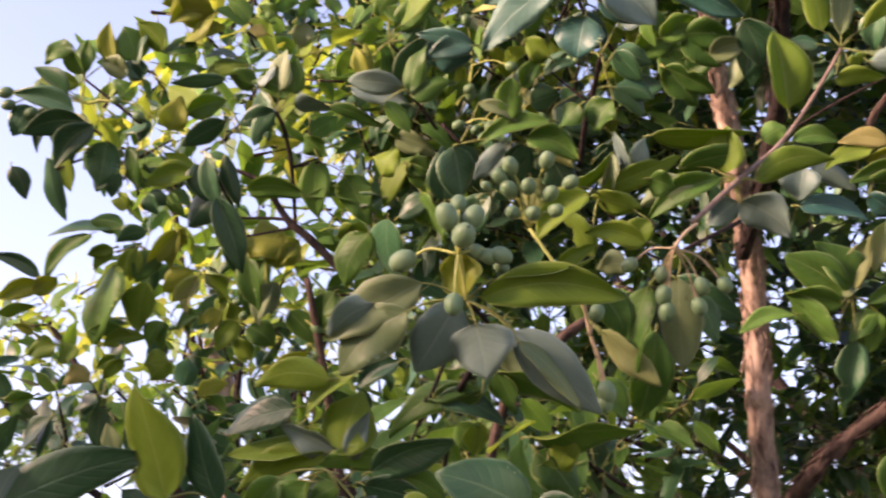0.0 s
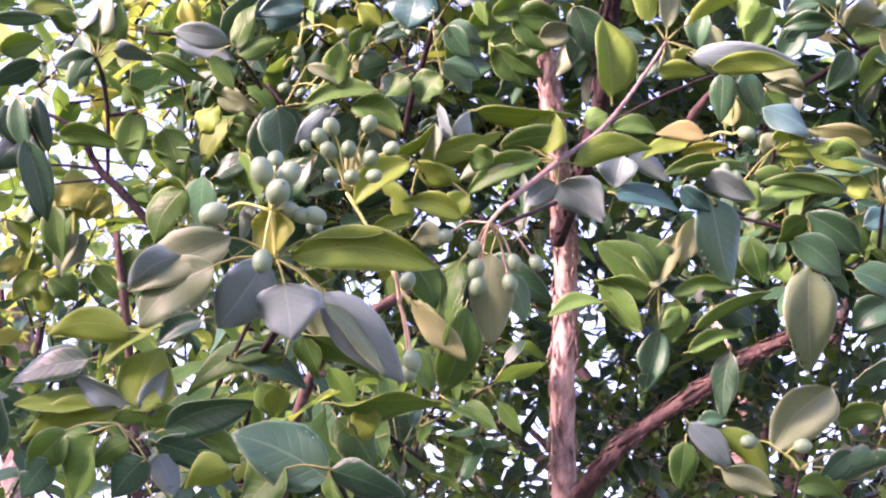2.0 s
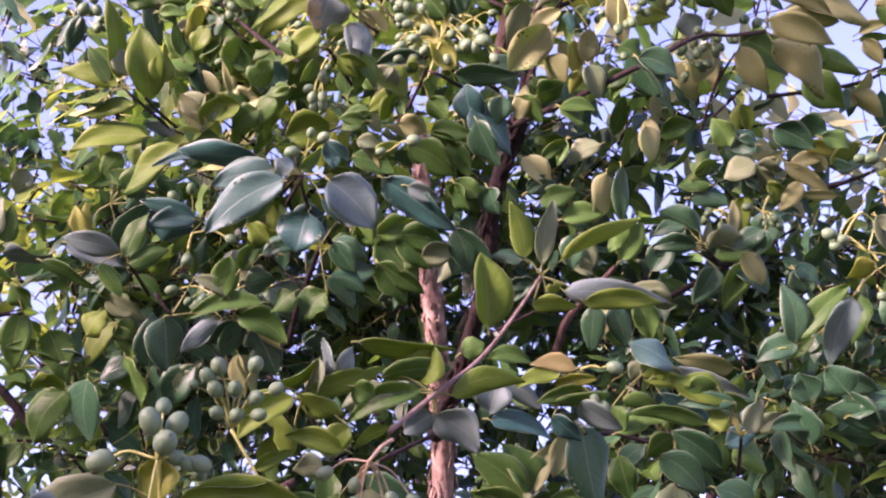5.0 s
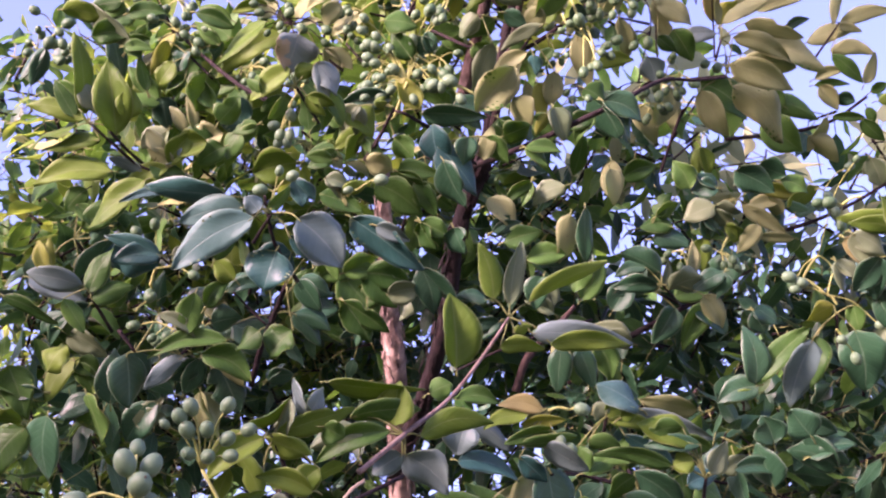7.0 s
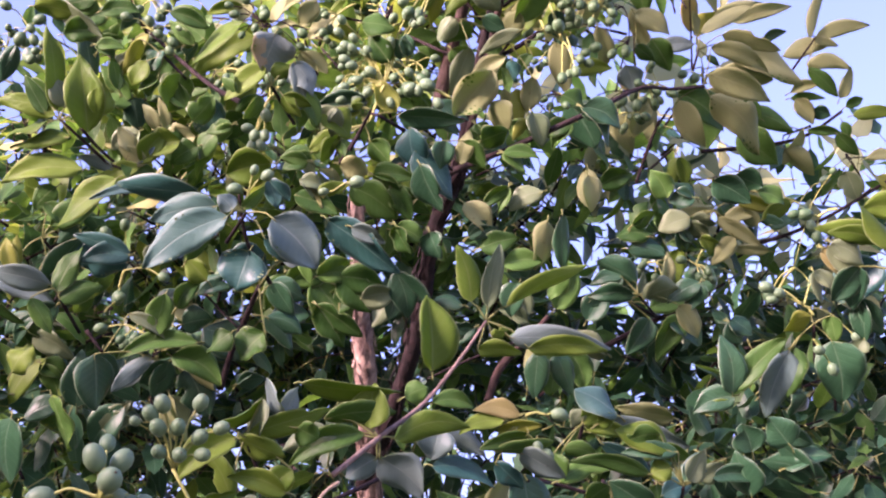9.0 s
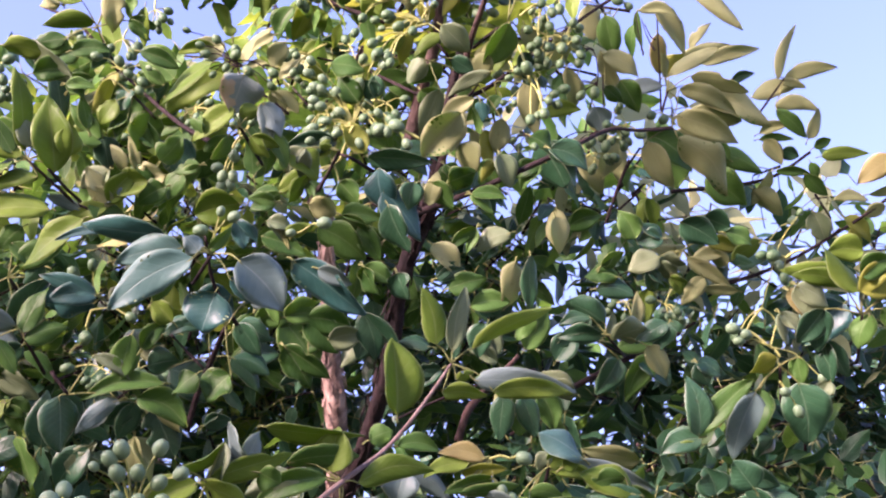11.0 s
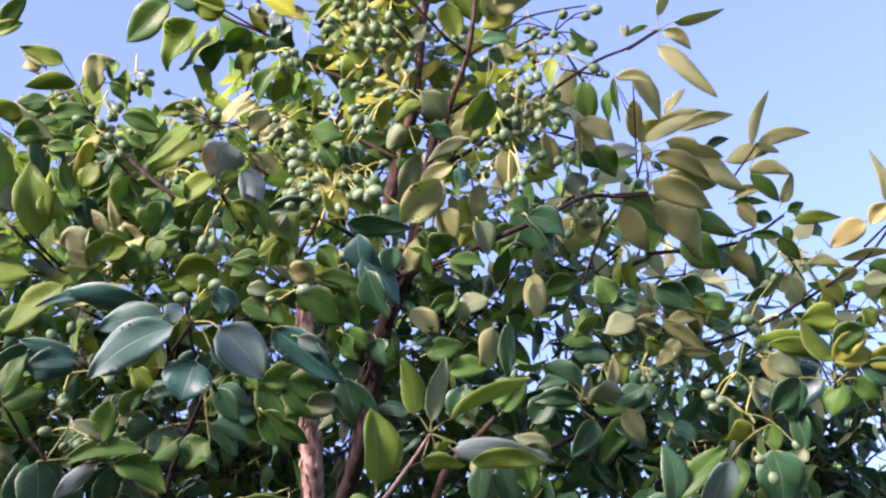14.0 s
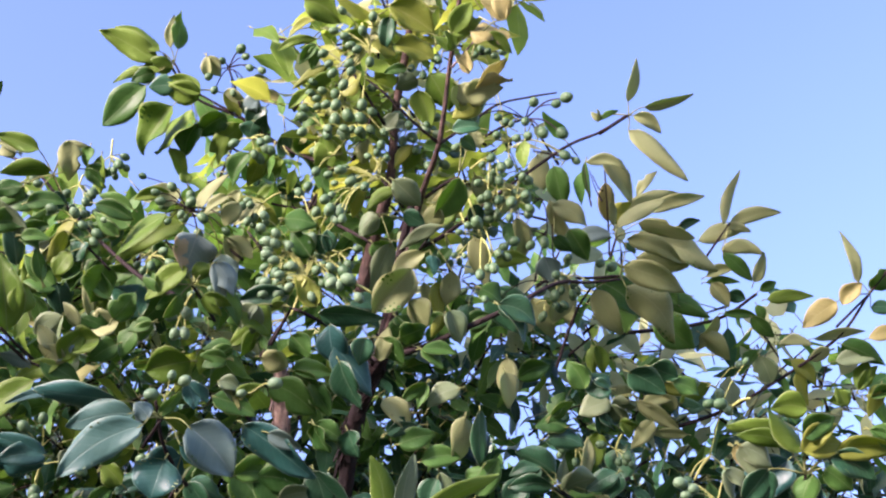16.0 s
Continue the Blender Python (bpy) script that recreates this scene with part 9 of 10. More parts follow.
leaf(tw, (-0.745, 1.201, 1.884), (-0.774, 1.196, 1.873), 0.0212, "o", 0, 0.06)
leaf(tw, (-0.665, 1.222, 1.895), (-0.687, 1.223, 1.876), 0.0242, "y", -21, 0.06)
leaf(tw, (-0.665, 1.222, 1.895), (-0.692, 1.215, 1.892), 0.0220, "y", -18, 0.06)
tw = twig(tree, [((-0.374, 0.753, 1.641), 0.0017), ((-0.382, 0.743, 1.660), 0.0013)], DARK_BARK)
leaf(tw, (-0.384, 0.743, 1.659), (-0.397, 0.713, 1.726), 0.0402, "y", 5, 0.05)
leaf(tw, (-0.355, 0.753, 1.657), (-0.364, 0.731, 1.707), 0.0227, "d", 10, 0.06)
leaf(tw, (-0.483, 0.713, 1.653), (-0.391, 0.731, 1.684), 0.0317, "d", -10, 0.06)
leaf(tw, (-0.483, 0.713, 1.654), (-0.467, 0.709, 1.678), 0.0238, "g", 0, 0.06)
leaf(tw, (-0.696, 1.068, 1.804), (-0.714, 1.076, 1.769), 0.0161, "d", 9, 0.06)
leaf(tw, (-0.696, 1.068, 1.804), (-0.727, 1.070, 1.774), 0.0195, "d", 10, 0.06)
leaf(tw, (-0.644, 1.096, 1.774), (-0.647, 1.086, 1.799), 0.0157, "t", 0, 0.06)
leaf(tw, (-0.710, 1.161, 1.848), (-0.727, 1.164, 1.826), 0.0158, "d", 4, 0.06)
leaf(tw, (-0.710, 1.161, 1.848), (-0.734, 1.159, 1.834), 0.0146, "d", 10, 0.06)
leaf(tw, (-0.769, 1.142, 1.848), (-0.794, 1.141, 1.830), 0.0114, "m", 0, 0.06)
leaf(tw, (-0.769, 1.142, 1.848), (-0.799, 1.135, 1.842), 0.0143, "m", -19, 0.06)
leaf(tw, (-0.747, 1.147, 1.854), (-0.767, 1.135, 1.869), 0.0170, "m", 0, 0.06)
leaf(tw, (-0.564, 1.103, 1.823), (-0.538, 1.108, 1.833), 0.0177, "b", 0, 0.06)
leaf(tw, (-0.531, 1.215, 1.859), (-0.557, 1.205, 1.864), 0.0133, "b", 25, 0.06)
leaf(tw, (-0.531, 1.215, 1.859), (-0.550, 1.203, 1.875), 0.0143, "b", 1, 0.06)
leaf(tw, (-0.541, 1.117, 1.808), (-0.559, 1.105, 1.823), 0.0157, "m", 0, 0.06)
tw = twig(tree, [((-0.688, 1.095, 2.102), 0.0017), ((-0.701, 1.061, 2.113), 0.0013)], DARK_BARK)
leaf(tw, (-0.700, 1.060, 2.116), (-0.758, 1.035, 2.132), 0.0226, "d", 0, 0.06)
leaf(tw, (-0.679, 1.050, 2.096), (-0.739, 1.035, 2.085), 0.0267, "d", 0, 0.06)
leaf(tw, (-0.672, 1.054, 2.093), (-0.713, 1.056, 2.052), 0.0278, "d", 0, 0.06)
leaf(tw, (-0.672, 1.081, 2.087), (-0.685, 1.093, 2.044), 0.0294, "d", 0, 0.06)
leaf(tw, (-0.704, 1.054, 2.129), (-0.734, 1.034, 2.156), 0.0249, "d", 0, 0.06)
# leaves and hanging fruit between the fork and the sky
tw = twig(tree, [((0.017, 1.130, 2.484), 0.0014), ((0.013, 1.100, 2.465), 0.0010)], STALK)
leaf(tw, (0.029, 1.080, 2.433), (-0.002, 1.095, 2.416), 0.0137, "y", 0, 0.06, lean=15)
leaf(tw, (0.003, 1.090, 2.502), (0.007, 1.112, 2.478), 0.0077, "b", 0, 0.06)
leaf(tw, (0.000, 1.100, 2.515), (-0.008, 1.118, 2.495), 0.0168, "t", 0, 0.06)
leaf(tw, (0.048, 1.100, 2.508), (0.028, 1.117, 2.489), 0.0144, "b", 0, 0.06)
leaf(tw, (0.050, 1.110, 2.511), (0.041, 1.127, 2.491), 0.0217, "y", 0, 0.06)
leaf(tw, (0.016, 1.110, 2.497), (0.011, 1.123, 2.483), 0.0132, "b", 0, 0.06)
leaf(tw, (-0.012, 1.090, 2.441), (-0.027, 1.104, 2.426), 0.0116, "y", 0, 0.06)
leaf(tw, (-0.005, 1.090, 2.443), (-0.015, 1.113, 2.418), 0.0139, "b", 0, 0.06)
tw = twig(tree, [((0.064, 1.170, 2.488), 0.0022), ((0.084, 1.120, 2.471), 0.0016), ((0.096, 1.080, 2.450), 0.0012)], DARK_BARK)
leaf(tw, (0.097, 1.070, 2.441), (0.070, 1.100, 2.409), 0.0263, "m", 0, 0.06, lean=-35, bent=0.5)
leaf(tw, (0.027, 1.070, 2.438), (0.056, 1.089, 2.418), 0.0262, "p", 0, 0.06, lean=10)
leaf(tw, (0.059, 1.100, 2.507), (0.092, 1.103, 2.504), 0.0144, "m", 0, 0.06)
leaf(tw, (0.089, 1.110, 2.510), (0.108, 1.114, 2.505), 0.0181, "d", 0, 0.06)
leaf(tw, (0.107, 1.070, 2.490), (0.125, 1.068, 2.492), 0.0199, "t", 0, 0.06)
leaf(tw, (0.098, 1.060, 2.486), (0.115, 1.069, 2.477), 0.0163, "m", 0, 0.06)
tw = twig(tree, [((0.050, 1.170, 2.453), 0.0016), ((0.029, 1.120, 2.426), 0.0012), ((0.015, 1.090, 2.407), 0.0010)], STALK)
leaf(tw, (0.011, 1.085, 2.405), (-0.009, 1.101, 2.388), 0.0204, "p", 0, 0.06, lean=12)
leaf(tw, (0.028, 1.095, 2.406), (-0.002, 1.109, 2.391), 0.0154, "m", 0, 0.06)
leaf(tw, (0.038, 1.090, 2.411), (0.061, 1.100, 2.401), 0.0171, "d", 0, 0.06, lean=20)
leaf(tw, (0.025, 1.090, 2.372), (0.005, 1.125, 2.335), 0.0213, "p", 0, 0.06, lean=-20, bent=0.4)
leaf(tw, (0.073, 1.090, 2.419), (0.063, 1.112, 2.395), 0.0218, "t", 0, 0.06)
leaf(tw, (0.077, 1.090, 2.394), (0.034, 1.108, 2.375), 0.0136, "p", 0, 0.06)
leaf(tw, (0.091, 1.110, 2.429), (0.078, 1.123, 2.414), 0.0175, "y", 0, 0.06)
leaf(tw, (0.067, 1.100, 2.364), (0.070, 1.115, 2.348), 0.0124, "e", 0, 0.06)
leaf(tw, (0.055, 1.130, 2.408), (0.049, 1.148, 2.388), 0.0152, "m", 0, 0.06)
leaf(tw, (0.061, 1.090, 2.360), (0.023, 1.114, 2.334), 0.0190, "t", 0, 0.06, lean=15)
tw = twig(tree, [((0.111, 1.160, 2.431), 0.0013), ((0.099, 1.140, 2.420), 0.0011), ((0.083, 1.120, 2.404), 0.0009)], DARK_BARK)
leaf(tw, (0.113, 1.110, 2.394), (0.128, 1.148, 2.352), 0.0230, "t", 0, 0.06, lean=14)
leaf(tw, (0.117, 1.120, 2.444), (0.121, 1.143, 2.418), 0.0177, "d", 0, 0.06, lean=10)
leaf(tw, (0.151, 1.130, 2.480), (0.163, 1.152, 2.454), 0.0169, "t", 0, 0.06)
leaf(tw, (0.142, 1.140, 2.448), (0.173, 1.124, 2.466), 0.0179, "t", 0, 0.06)
leaf(tw, (0.165, 1.160, 2.454), (0.171, 1.194, 2.413), 0.0194, "t", 0, 0.06, lean=-18)
leaf(tw, (0.139, 1.170, 2.399), (0.179, 1.167, 2.403), 0.0179, "y", 0, 0.06)
leaf(tw, (0.100, 1.100, 2.455), (0.087, 1.127, 2.425), 0.0211, "y", 0, 0.06, lean=16)
leaf(tw, (0.120, 1.150, 2.505), (0.130, 1.170, 2.481), 0.0185, "t", 0, 0.06)
leaf(tw, (0.137, 1.170, 2.450), (0.142, 1.179, 2.440), 0.0134, "d", 0, 0.06)
leaf(tw, (0.090, 1.120, 2.385), (0.077, 1.132, 2.371), 0.0138, "m", 0, 0.06)
leaf(tw, (0.091, 1.140, 2.367), (0.088, 1.160, 2.345), 0.0150, "t", 0, 0.06)
fruit_cluster(tree, (0.013, 1.070, 2.441), [(-0.028, 1.054, 2.438, 0.0053), (-0.041, 1.069, 2.443, 0.0041), (-0.017, 1.060, 2.428, 0.0053), (-0.010, 1.066, 2.436, 0.0041), (-0.002, 1.051, 2.415, 0.0047)], STALK, young=True, hub=(0.007, 1.060, 2.435))
fruit_cluster(tree, (0.013, 1.070, 2.439), [(-0.034, 1.069, 2.432, 0.0035), (-0.035, 1.048, 2.402, 0.0035), (-0.042, 1.045, 2.394, 0.0052), (-0.036, 1.045, 2.382, 0.0052), (-0.027, 1.048, 2.380, 0.0052), (-0.024, 1.045, 2.370, 0.0046), (-0.033, 1.075, 2.391, 0.0041)], STALK, young=True, hub=(-0.011, 1.060, 2.418))
fruit_cluster(tree, (0.007, 1.080, 2.454), [(0.014, 1.055, 2.472, 0.0047), (0.020, 1.085, 2.478, 0.0042), (0.010, 1.058, 2.464, 0.0042), (-0.000, 1.073, 2.471, 0.0036)], STALK, young=True, hub=(0.013, 1.070, 2.458))
fruit_cluster(tree, (0.101, 1.100, 2.461), [(0.114, 1.078, 2.390, 0.0064), (0.115, 1.075, 2.324, 0.0052), (0.129, 1.075, 2.332, 0.0052), (0.105, 1.081, 2.388, 0.0041), (0.096, 1.084, 2.382, 0.0035)], STALK, young=True, hub=(0.119, 1.090, 2.380))
fruit_cluster(tree, (0.111, 1.100, 2.476), [(0.142, 1.075, 2.460, 0.0055), (0.133, 1.105, 2.467, 0.0055), (0.140, 1.084, 2.449, 0.0049), (0.128, 1.096, 2.438, 0.0049), (0.124, 1.105, 2.486, 0.0037)], STALK, young=True, hub=(0.132, 1.090, 2.486))
fruit_cluster(tree, (0.171, 1.120, 2.486), [(0.153, 1.095, 2.429, 0.0061), (0.176, 1.125, 2.480, 0.0055), (0.171, 1.116, 2.447, 0.0049), (0.140, 1.122, 2.430, 0.0043), (0.124, 1.122, 2.452, 0.0049)], STALK, young=True, hub=(0.159, 1.110, 2.455))
fruit_cluster(tree, (0.127, 1.140, 2.428), [(0.145, 1.121, 2.389, 0.0048), (0.139, 1.118, 2.378, 0.0048), (0.148, 1.121, 2.376, 0.0048), (0.156, 1.121, 2.396, 0.0054), (0.127, 1.118, 2.360, 0.0042)], STALK, young=True, hub=(0.134, 1.130, 2.387))
fruit_cluster(tree, (0.111, 1.130, 2.402), [(0.098, 1.129, 2.375, 0.0035), (0.092, 1.117, 2.375, 0.0035), (0.088, 1.135, 2.376, 0.0041), (0.102, 1.105, 2.366, 0.0030)], STALK, young=True, hub=(0.098, 1.120, 2.379))
tw = twig(tree, [((0.186, 1.200, 2.395), 0.0011), ((0.192, 1.180, 2.420), 0.0008), ((0.199, 1.170, 2.440), 0.0007), ((0.199, 1.160, 2.459), 0.0007), ((0.194, 1.155, 2.474), 0.0006), ((0.180, 1.150, 2.478), 0.0005)], DARK_BARK)
fruit_cluster(tree, (0.200, 1.180, 2.448), [(0.196, 1.173, 2.430, 0.0056), (0.176, 1.185, 2.450, 0.0050), (0.181, 1.176, 2.428, 0.0050)], DARK_BARK, young=True, hub=(0.197, 1.170, 2.439))
fruit_cluster(tree, (0.197, 1.170, 2.485), [(0.178, 1.163, 2.482, 0.0051), (0.178, 1.154, 2.456, 0.0057)], DARK_BARK, young=True, hub=(0.190, 1.160, 2.479))
fruit_cluster(tree, (0.218, 1.210, 2.408), [(0.193, 1.200, 2.383, 0.0050), (0.168, 1.191, 2.368, 0.0044), (0.149, 1.215, 2.387, 0.0050)], DARK_BARK, young=True, hub=(0.205, 1.200, 2.395))
fruit_cluster(tree, (0.111, 1.150, 2.361), [(0.108, 1.140, 2.335, 0.0041), (0.120, 1.149, 2.351, 0.0047), (0.123, 1.125, 2.326, 0.0041), (0.103, 1.152, 2.352, 0.0041)], DARK_BARK, young=True, hub=(0.116, 1.140, 2.350))
fruit_cluster(tree, (0.298, 1.250, 2.441), [(0.267, 1.228, 2.439, 0.0053), (0.282, 1.237, 2.440, 0.0059)], STALK, young=True, hub=(0.289, 1.240, 2.447))
tw = twig(tree, [((0.217, 1.220, 2.415), 0.0013), ((0.209, 1.200, 2.435), 0.0010), ((0.209, 1.180, 2.482), 0.0008)], DARK_BARK)
leaf(tw, (0.211, 1.160, 2.527), (0.223, 1.190, 2.490), 0.0251, "m", 0, 0.06, lean=25, bent=0.4)
leaf(tw, (0.193, 1.160, 2.542), (0.201, 1.185, 2.511), 0.0240, "t", 0, 0.06, lean=10)
leaf(tw, (0.207, 1.170, 2.479), (0.250, 1.184, 2.463), 0.0248, "t", 0, 0.06, lean=-15)
leaf(tw, (0.205, 1.170, 2.486), (0.232, 1.206, 2.442), 0.0167, "t", 0, 0.06, lean=12)
leaf(tw, (0.228, 1.190, 2.460), (0.250, 1.213, 2.432), 0.0261, "m", 0, 0.06, lean=15)
leaf(tw, (0.208, 1.180, 2.443), (0.229, 1.191, 2.430), 0.0159, "m", 0, 0.06)
leaf(tw, (0.281, 1.220, 2.475), (0.236, 1.228, 2.464), 0.0192, "g", 0, 0.06)
leaf(tw, (0.194, 1.170, 2.409), (0.203, 1.188, 2.388), 0.0276, "g", 0, 0.06, lean=10)
leaf(tw, (0.197, 1.210, 2.424), (0.203, 1.221, 2.411), 0.0111, "o", 0, 0.06)
tw = twig(tree, [((0.285, 1.260, 2.470), 0.0013), ((0.283, 1.240, 2.492), 0.0011), ((0.268, 1.150, 2.530), 0.0008)], DARK_BARK)
leaf(tw, (0.246, 1.140, 2.518), (0.292, 1.146, 2.511), 0.0137, "t", 0, 0.06)
leaf(tw, (0.266, 1.150, 2.532), (0.305, 1.182, 2.493), 0.0227, "t", 0, 0.06, lean=-20, bent=0.4)
leaf(tw, (0.275, 1.160, 2.540), (0.302, 1.177, 2.520), 0.0165, "t", 0, 0.06)
leaf(tw, (0.246, 1.150, 2.526), (0.253, 1.176, 2.494), 0.0081, "m", 0, 0.06)
leaf(tw, (0.277, 1.200, 2.534), (0.283, 1.229, 2.498), 0.0207, "o", 0, 0.06, lean=-10)
leaf(tw, (0.288, 1.240, 2.504), (0.311, 1.225, 2.525), 0.0196, "b", 0, 0.06)
leaf(tw, (0.288, 1.230, 2.494), (0.282, 1.212, 2.516), 0.0104, "t", 0, 0.06)
leaf(tw, (0.304, 1.260, 2.488), (0.319, 1.267, 2.479), 0.0079, "d", 0, 0.06)
twig(tree, [((0.250, 1.150, 2.514), 0.0005), ((0.254, 1.150, 2.491), 0.0005), ((0.260, 1.150, 2.473), 0.0011), ((0.261, 1.150, 2.470), 0.0006)], DARK_BARK, "dry_stalk")
twig(tree, [((0.253, 1.150, 2.507), 0.0005), ((0.258, 1.150, 2.490), 0.0006), ((0.263, 1.150, 2.485), 0.0010)], DARK_BARK, "dry_stalk")
twig(tree, [((0.244, 1.150, 2.523), 0.0005), ((0.246, 1.150, 2.483), 0.0005), ((0.248, 1.150, 2.468), 0.0012), ((0.248, 1.150, 2.463), 0.0005)], DARK_BARK, "dry_stalk")
fruit_cluster(tree, (-0.013, 1.110, 2.502), [(-0.060, 1.115, 2.510, 0.0049), (-0.055, 1.085, 2.459, 0.0049), (-0.063, 1.091, 2.444, 0.0049), (-0.030, 1.109, 2.532, 0.0055), (-0.010, 1.085, 2.515, 0.0049), (-0.019, 1.091, 2.521, 0.0043)], STALK, young=True, hub=(-0.037, 1.100, 2.493))
fruit_cluster(tree, (-0.048, 1.120, 2.425), [(-0.074, 1.113, 2.452, 0.0048), (-0.054, 1.104, 2.420, 0.0048), (-0.062, 1.110, 2.385, 0.0048), (-0.079, 1.101, 2.372, 0.0048)], STALK, young=True, hub=(-0.059, 1.110, 2.410))
clump("tree", (-0.823, 1.354, 2.269), 0.107, 65, "ddmmyyb", 0.056, 1)
clump("tree", (-0.708, 1.467, 2.345), 0.173, 143, "dmmyyb", 0.056, 2)
clump("tree", (-0.523, 1.625, 2.394), 0.208, 195, "dmmmmy", 0.056, 3)
clump("tree", (-0.320, 1.817, 2.408), 0.221, 221, "ddmmmy", 0.056, 4)
clump("tree", (-0.085, 1.958, 2.389), 0.226, 221, "ddmmm", 0.056, 5)
clump("tree", (-0.854, 1.730, 2.186), 0.204, 143, "ddmmy", 0.056, 6)
clump("tree", (-0.628, 1.804, 2.186), 0.204, 182, "dmmmy", 0.056, 7)
clump("tree", (-0.416, 2.012, 2.212), 0.217, 182, "ddmmm", 0.056, 8)
clump("tree", (-0.216, 2.186, 2.188), 0.170, 130, "ddmmm", 0.056, 9)
clump("tree", (0.009, 2.256, 2.196), 0.189, 156, "dddmm", 0.056, 10)
clump("tree", (-1.006, 1.527, 1.943), 0.121, 47, "dmmy", 0.056, 11)
clump("tree", (-0.858, 1.765, 1.952), 0.199, 143, "dddm", 0.056, 12)
clump("tree", (-0.617, 1.907, 1.931), 0.204, 195, "dmmmm", 0.056, 13)
clump("tree", (-0.393, 2.211, 1.976), 0.189, 143, "ddmmm", 0.056, 14)
clump("tree", (-0.036, 2.334, 1.958), 0.189, 130, "ddmmm", 0.056, 15)
clump("tree", (0.128, 2.002, 2.497), 0.208, 169, "ddmmm", 0.056, 16)
clump("tree", (0.303, 2.075, 2.374), 0.208, 156, "ddmmm", 0.056, 17)
clump("tree", (0.335, 2.258, 2.144), 0.207, 143, "dddmm", 0.056, 18)
clump("tree", (0.228, 2.226, 1.920), 0.181, 117, "ddmmm", 0.056, 19)
clump("tree", (0.026, 2.228, 2.092), 0.189, 104, "ddmmm", 0.056, 20)
clump("tree", (0.314, 2.119, 1.858), 0.170, 104, "ddmm", 0.056, 21)
clump("tree", (-0.311, 2.262, 2.036), 0.165, 143, "ddmmm", 0.056, 22)
clump("tree", (0.216, 2.348, 2.030), 0.155, 104, "ddmmm", 0.056, 23)
clump("tree", (-0.006, 2.328, 1.988), 0.136, 78, "ddmm", 0.056, 24)
clump("tree", (-0.793, 1.741, 1.874), 0.116, 91, "dddm", 0.056, 25)
clump("tree", (-0.626, 1.779, 1.841), 0.116, 104, "dddm", 0.056, 26)
clump("tree", (-0.498, 1.740, 1.887), 0.113, 104, "ddmm", 0.056, 27)
clump("tree", (-0.373, 1.882, 1.859), 0.128, 117, "ddmm", 0.056, 28)
clump("tree", (-0.359, 1.157, 1.798), 0.055, 44, "mmdy", 0.056, 29)
clump("tree", (-0.399, 1.091, 1.720), 0.051, 39, "mmd", 0.056, 30)
clump("tree", (-0.262, 1.284, 1.772), 0.065, 52, "mmd", 0.056, 31)
clump("tree", (-0.210, 1.592, 1.895), 0.088, 65, "mmd", 0.056, 32)
clump("tree", (-0.786, 1.668, 2.682), 0.174, 143, "dddm", 0.056, 33)
clump("tree", (-0.800, 1.746, 2.508), 0.148, 117, "dddm", 0.056, 34)
clump("tree", (-0.595, 1.629, 2.686), 0.144, 91, "dmmy", 0.056, 35)
clump("tree", (0.692, 2.188, 2.315), 0.194, 169, "dddd", 0.056, 36)
clump("tree", (0.523, 1.691, 2.166), 0.128, 91, "ddd", 0.056, 37)
clump("tree", (0.349, 1.531, 2.087), 0.102, 65, "ddm", 0.056, 38)
# upper clumps get yellow and tan leaves to brighten the lit top
clump("tree", (-0.482, 1.463, 2.588), 0.151, 104, "mmyyt", 0.056, 39)
clump("tree", (-0.326, 1.568, 2.614), 0.176, 156, "mmyyt", 0.056, 40)
clump("tree", (-0.111, 1.568, 2.615), 0.184, 169, "mmyyt", 0.056, 41)
clump("tree", (0.089, 1.587, 2.580), 0.184, 91, "dmmtt", 0.056, 42)
clump("tree", (0.275, 1.664, 2.582), 0.166, 58, "dmmt", 0.056, 43)
clump("tree", (0.460, 1.762, 2.504), 0.170, 65, "dmmtty", 0.056, 44)
# mostly dark leaves: the shade inside the crown is put into their colour
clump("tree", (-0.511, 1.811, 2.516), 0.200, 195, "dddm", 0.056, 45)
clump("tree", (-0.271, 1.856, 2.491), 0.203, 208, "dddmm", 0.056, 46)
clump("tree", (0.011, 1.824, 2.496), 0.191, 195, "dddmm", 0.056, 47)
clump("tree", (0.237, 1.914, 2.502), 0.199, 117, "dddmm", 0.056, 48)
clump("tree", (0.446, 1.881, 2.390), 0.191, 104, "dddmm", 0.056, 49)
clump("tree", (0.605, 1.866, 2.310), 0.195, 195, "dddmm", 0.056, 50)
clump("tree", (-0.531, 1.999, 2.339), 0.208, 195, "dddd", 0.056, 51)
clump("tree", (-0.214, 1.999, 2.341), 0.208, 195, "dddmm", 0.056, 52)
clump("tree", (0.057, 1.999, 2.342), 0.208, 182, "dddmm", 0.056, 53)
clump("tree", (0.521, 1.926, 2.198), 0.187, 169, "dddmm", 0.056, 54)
# yellow and tan mixes carry the sunlight on the crown's top
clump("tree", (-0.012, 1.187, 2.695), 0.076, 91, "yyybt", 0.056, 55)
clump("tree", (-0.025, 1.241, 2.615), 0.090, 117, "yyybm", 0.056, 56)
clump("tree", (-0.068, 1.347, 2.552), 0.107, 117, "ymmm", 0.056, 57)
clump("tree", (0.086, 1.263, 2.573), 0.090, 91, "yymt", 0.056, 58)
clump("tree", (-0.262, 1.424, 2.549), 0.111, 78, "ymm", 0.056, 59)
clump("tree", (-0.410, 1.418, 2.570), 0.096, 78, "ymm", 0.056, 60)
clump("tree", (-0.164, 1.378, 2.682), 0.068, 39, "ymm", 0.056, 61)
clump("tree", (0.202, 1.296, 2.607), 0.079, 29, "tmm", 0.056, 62)
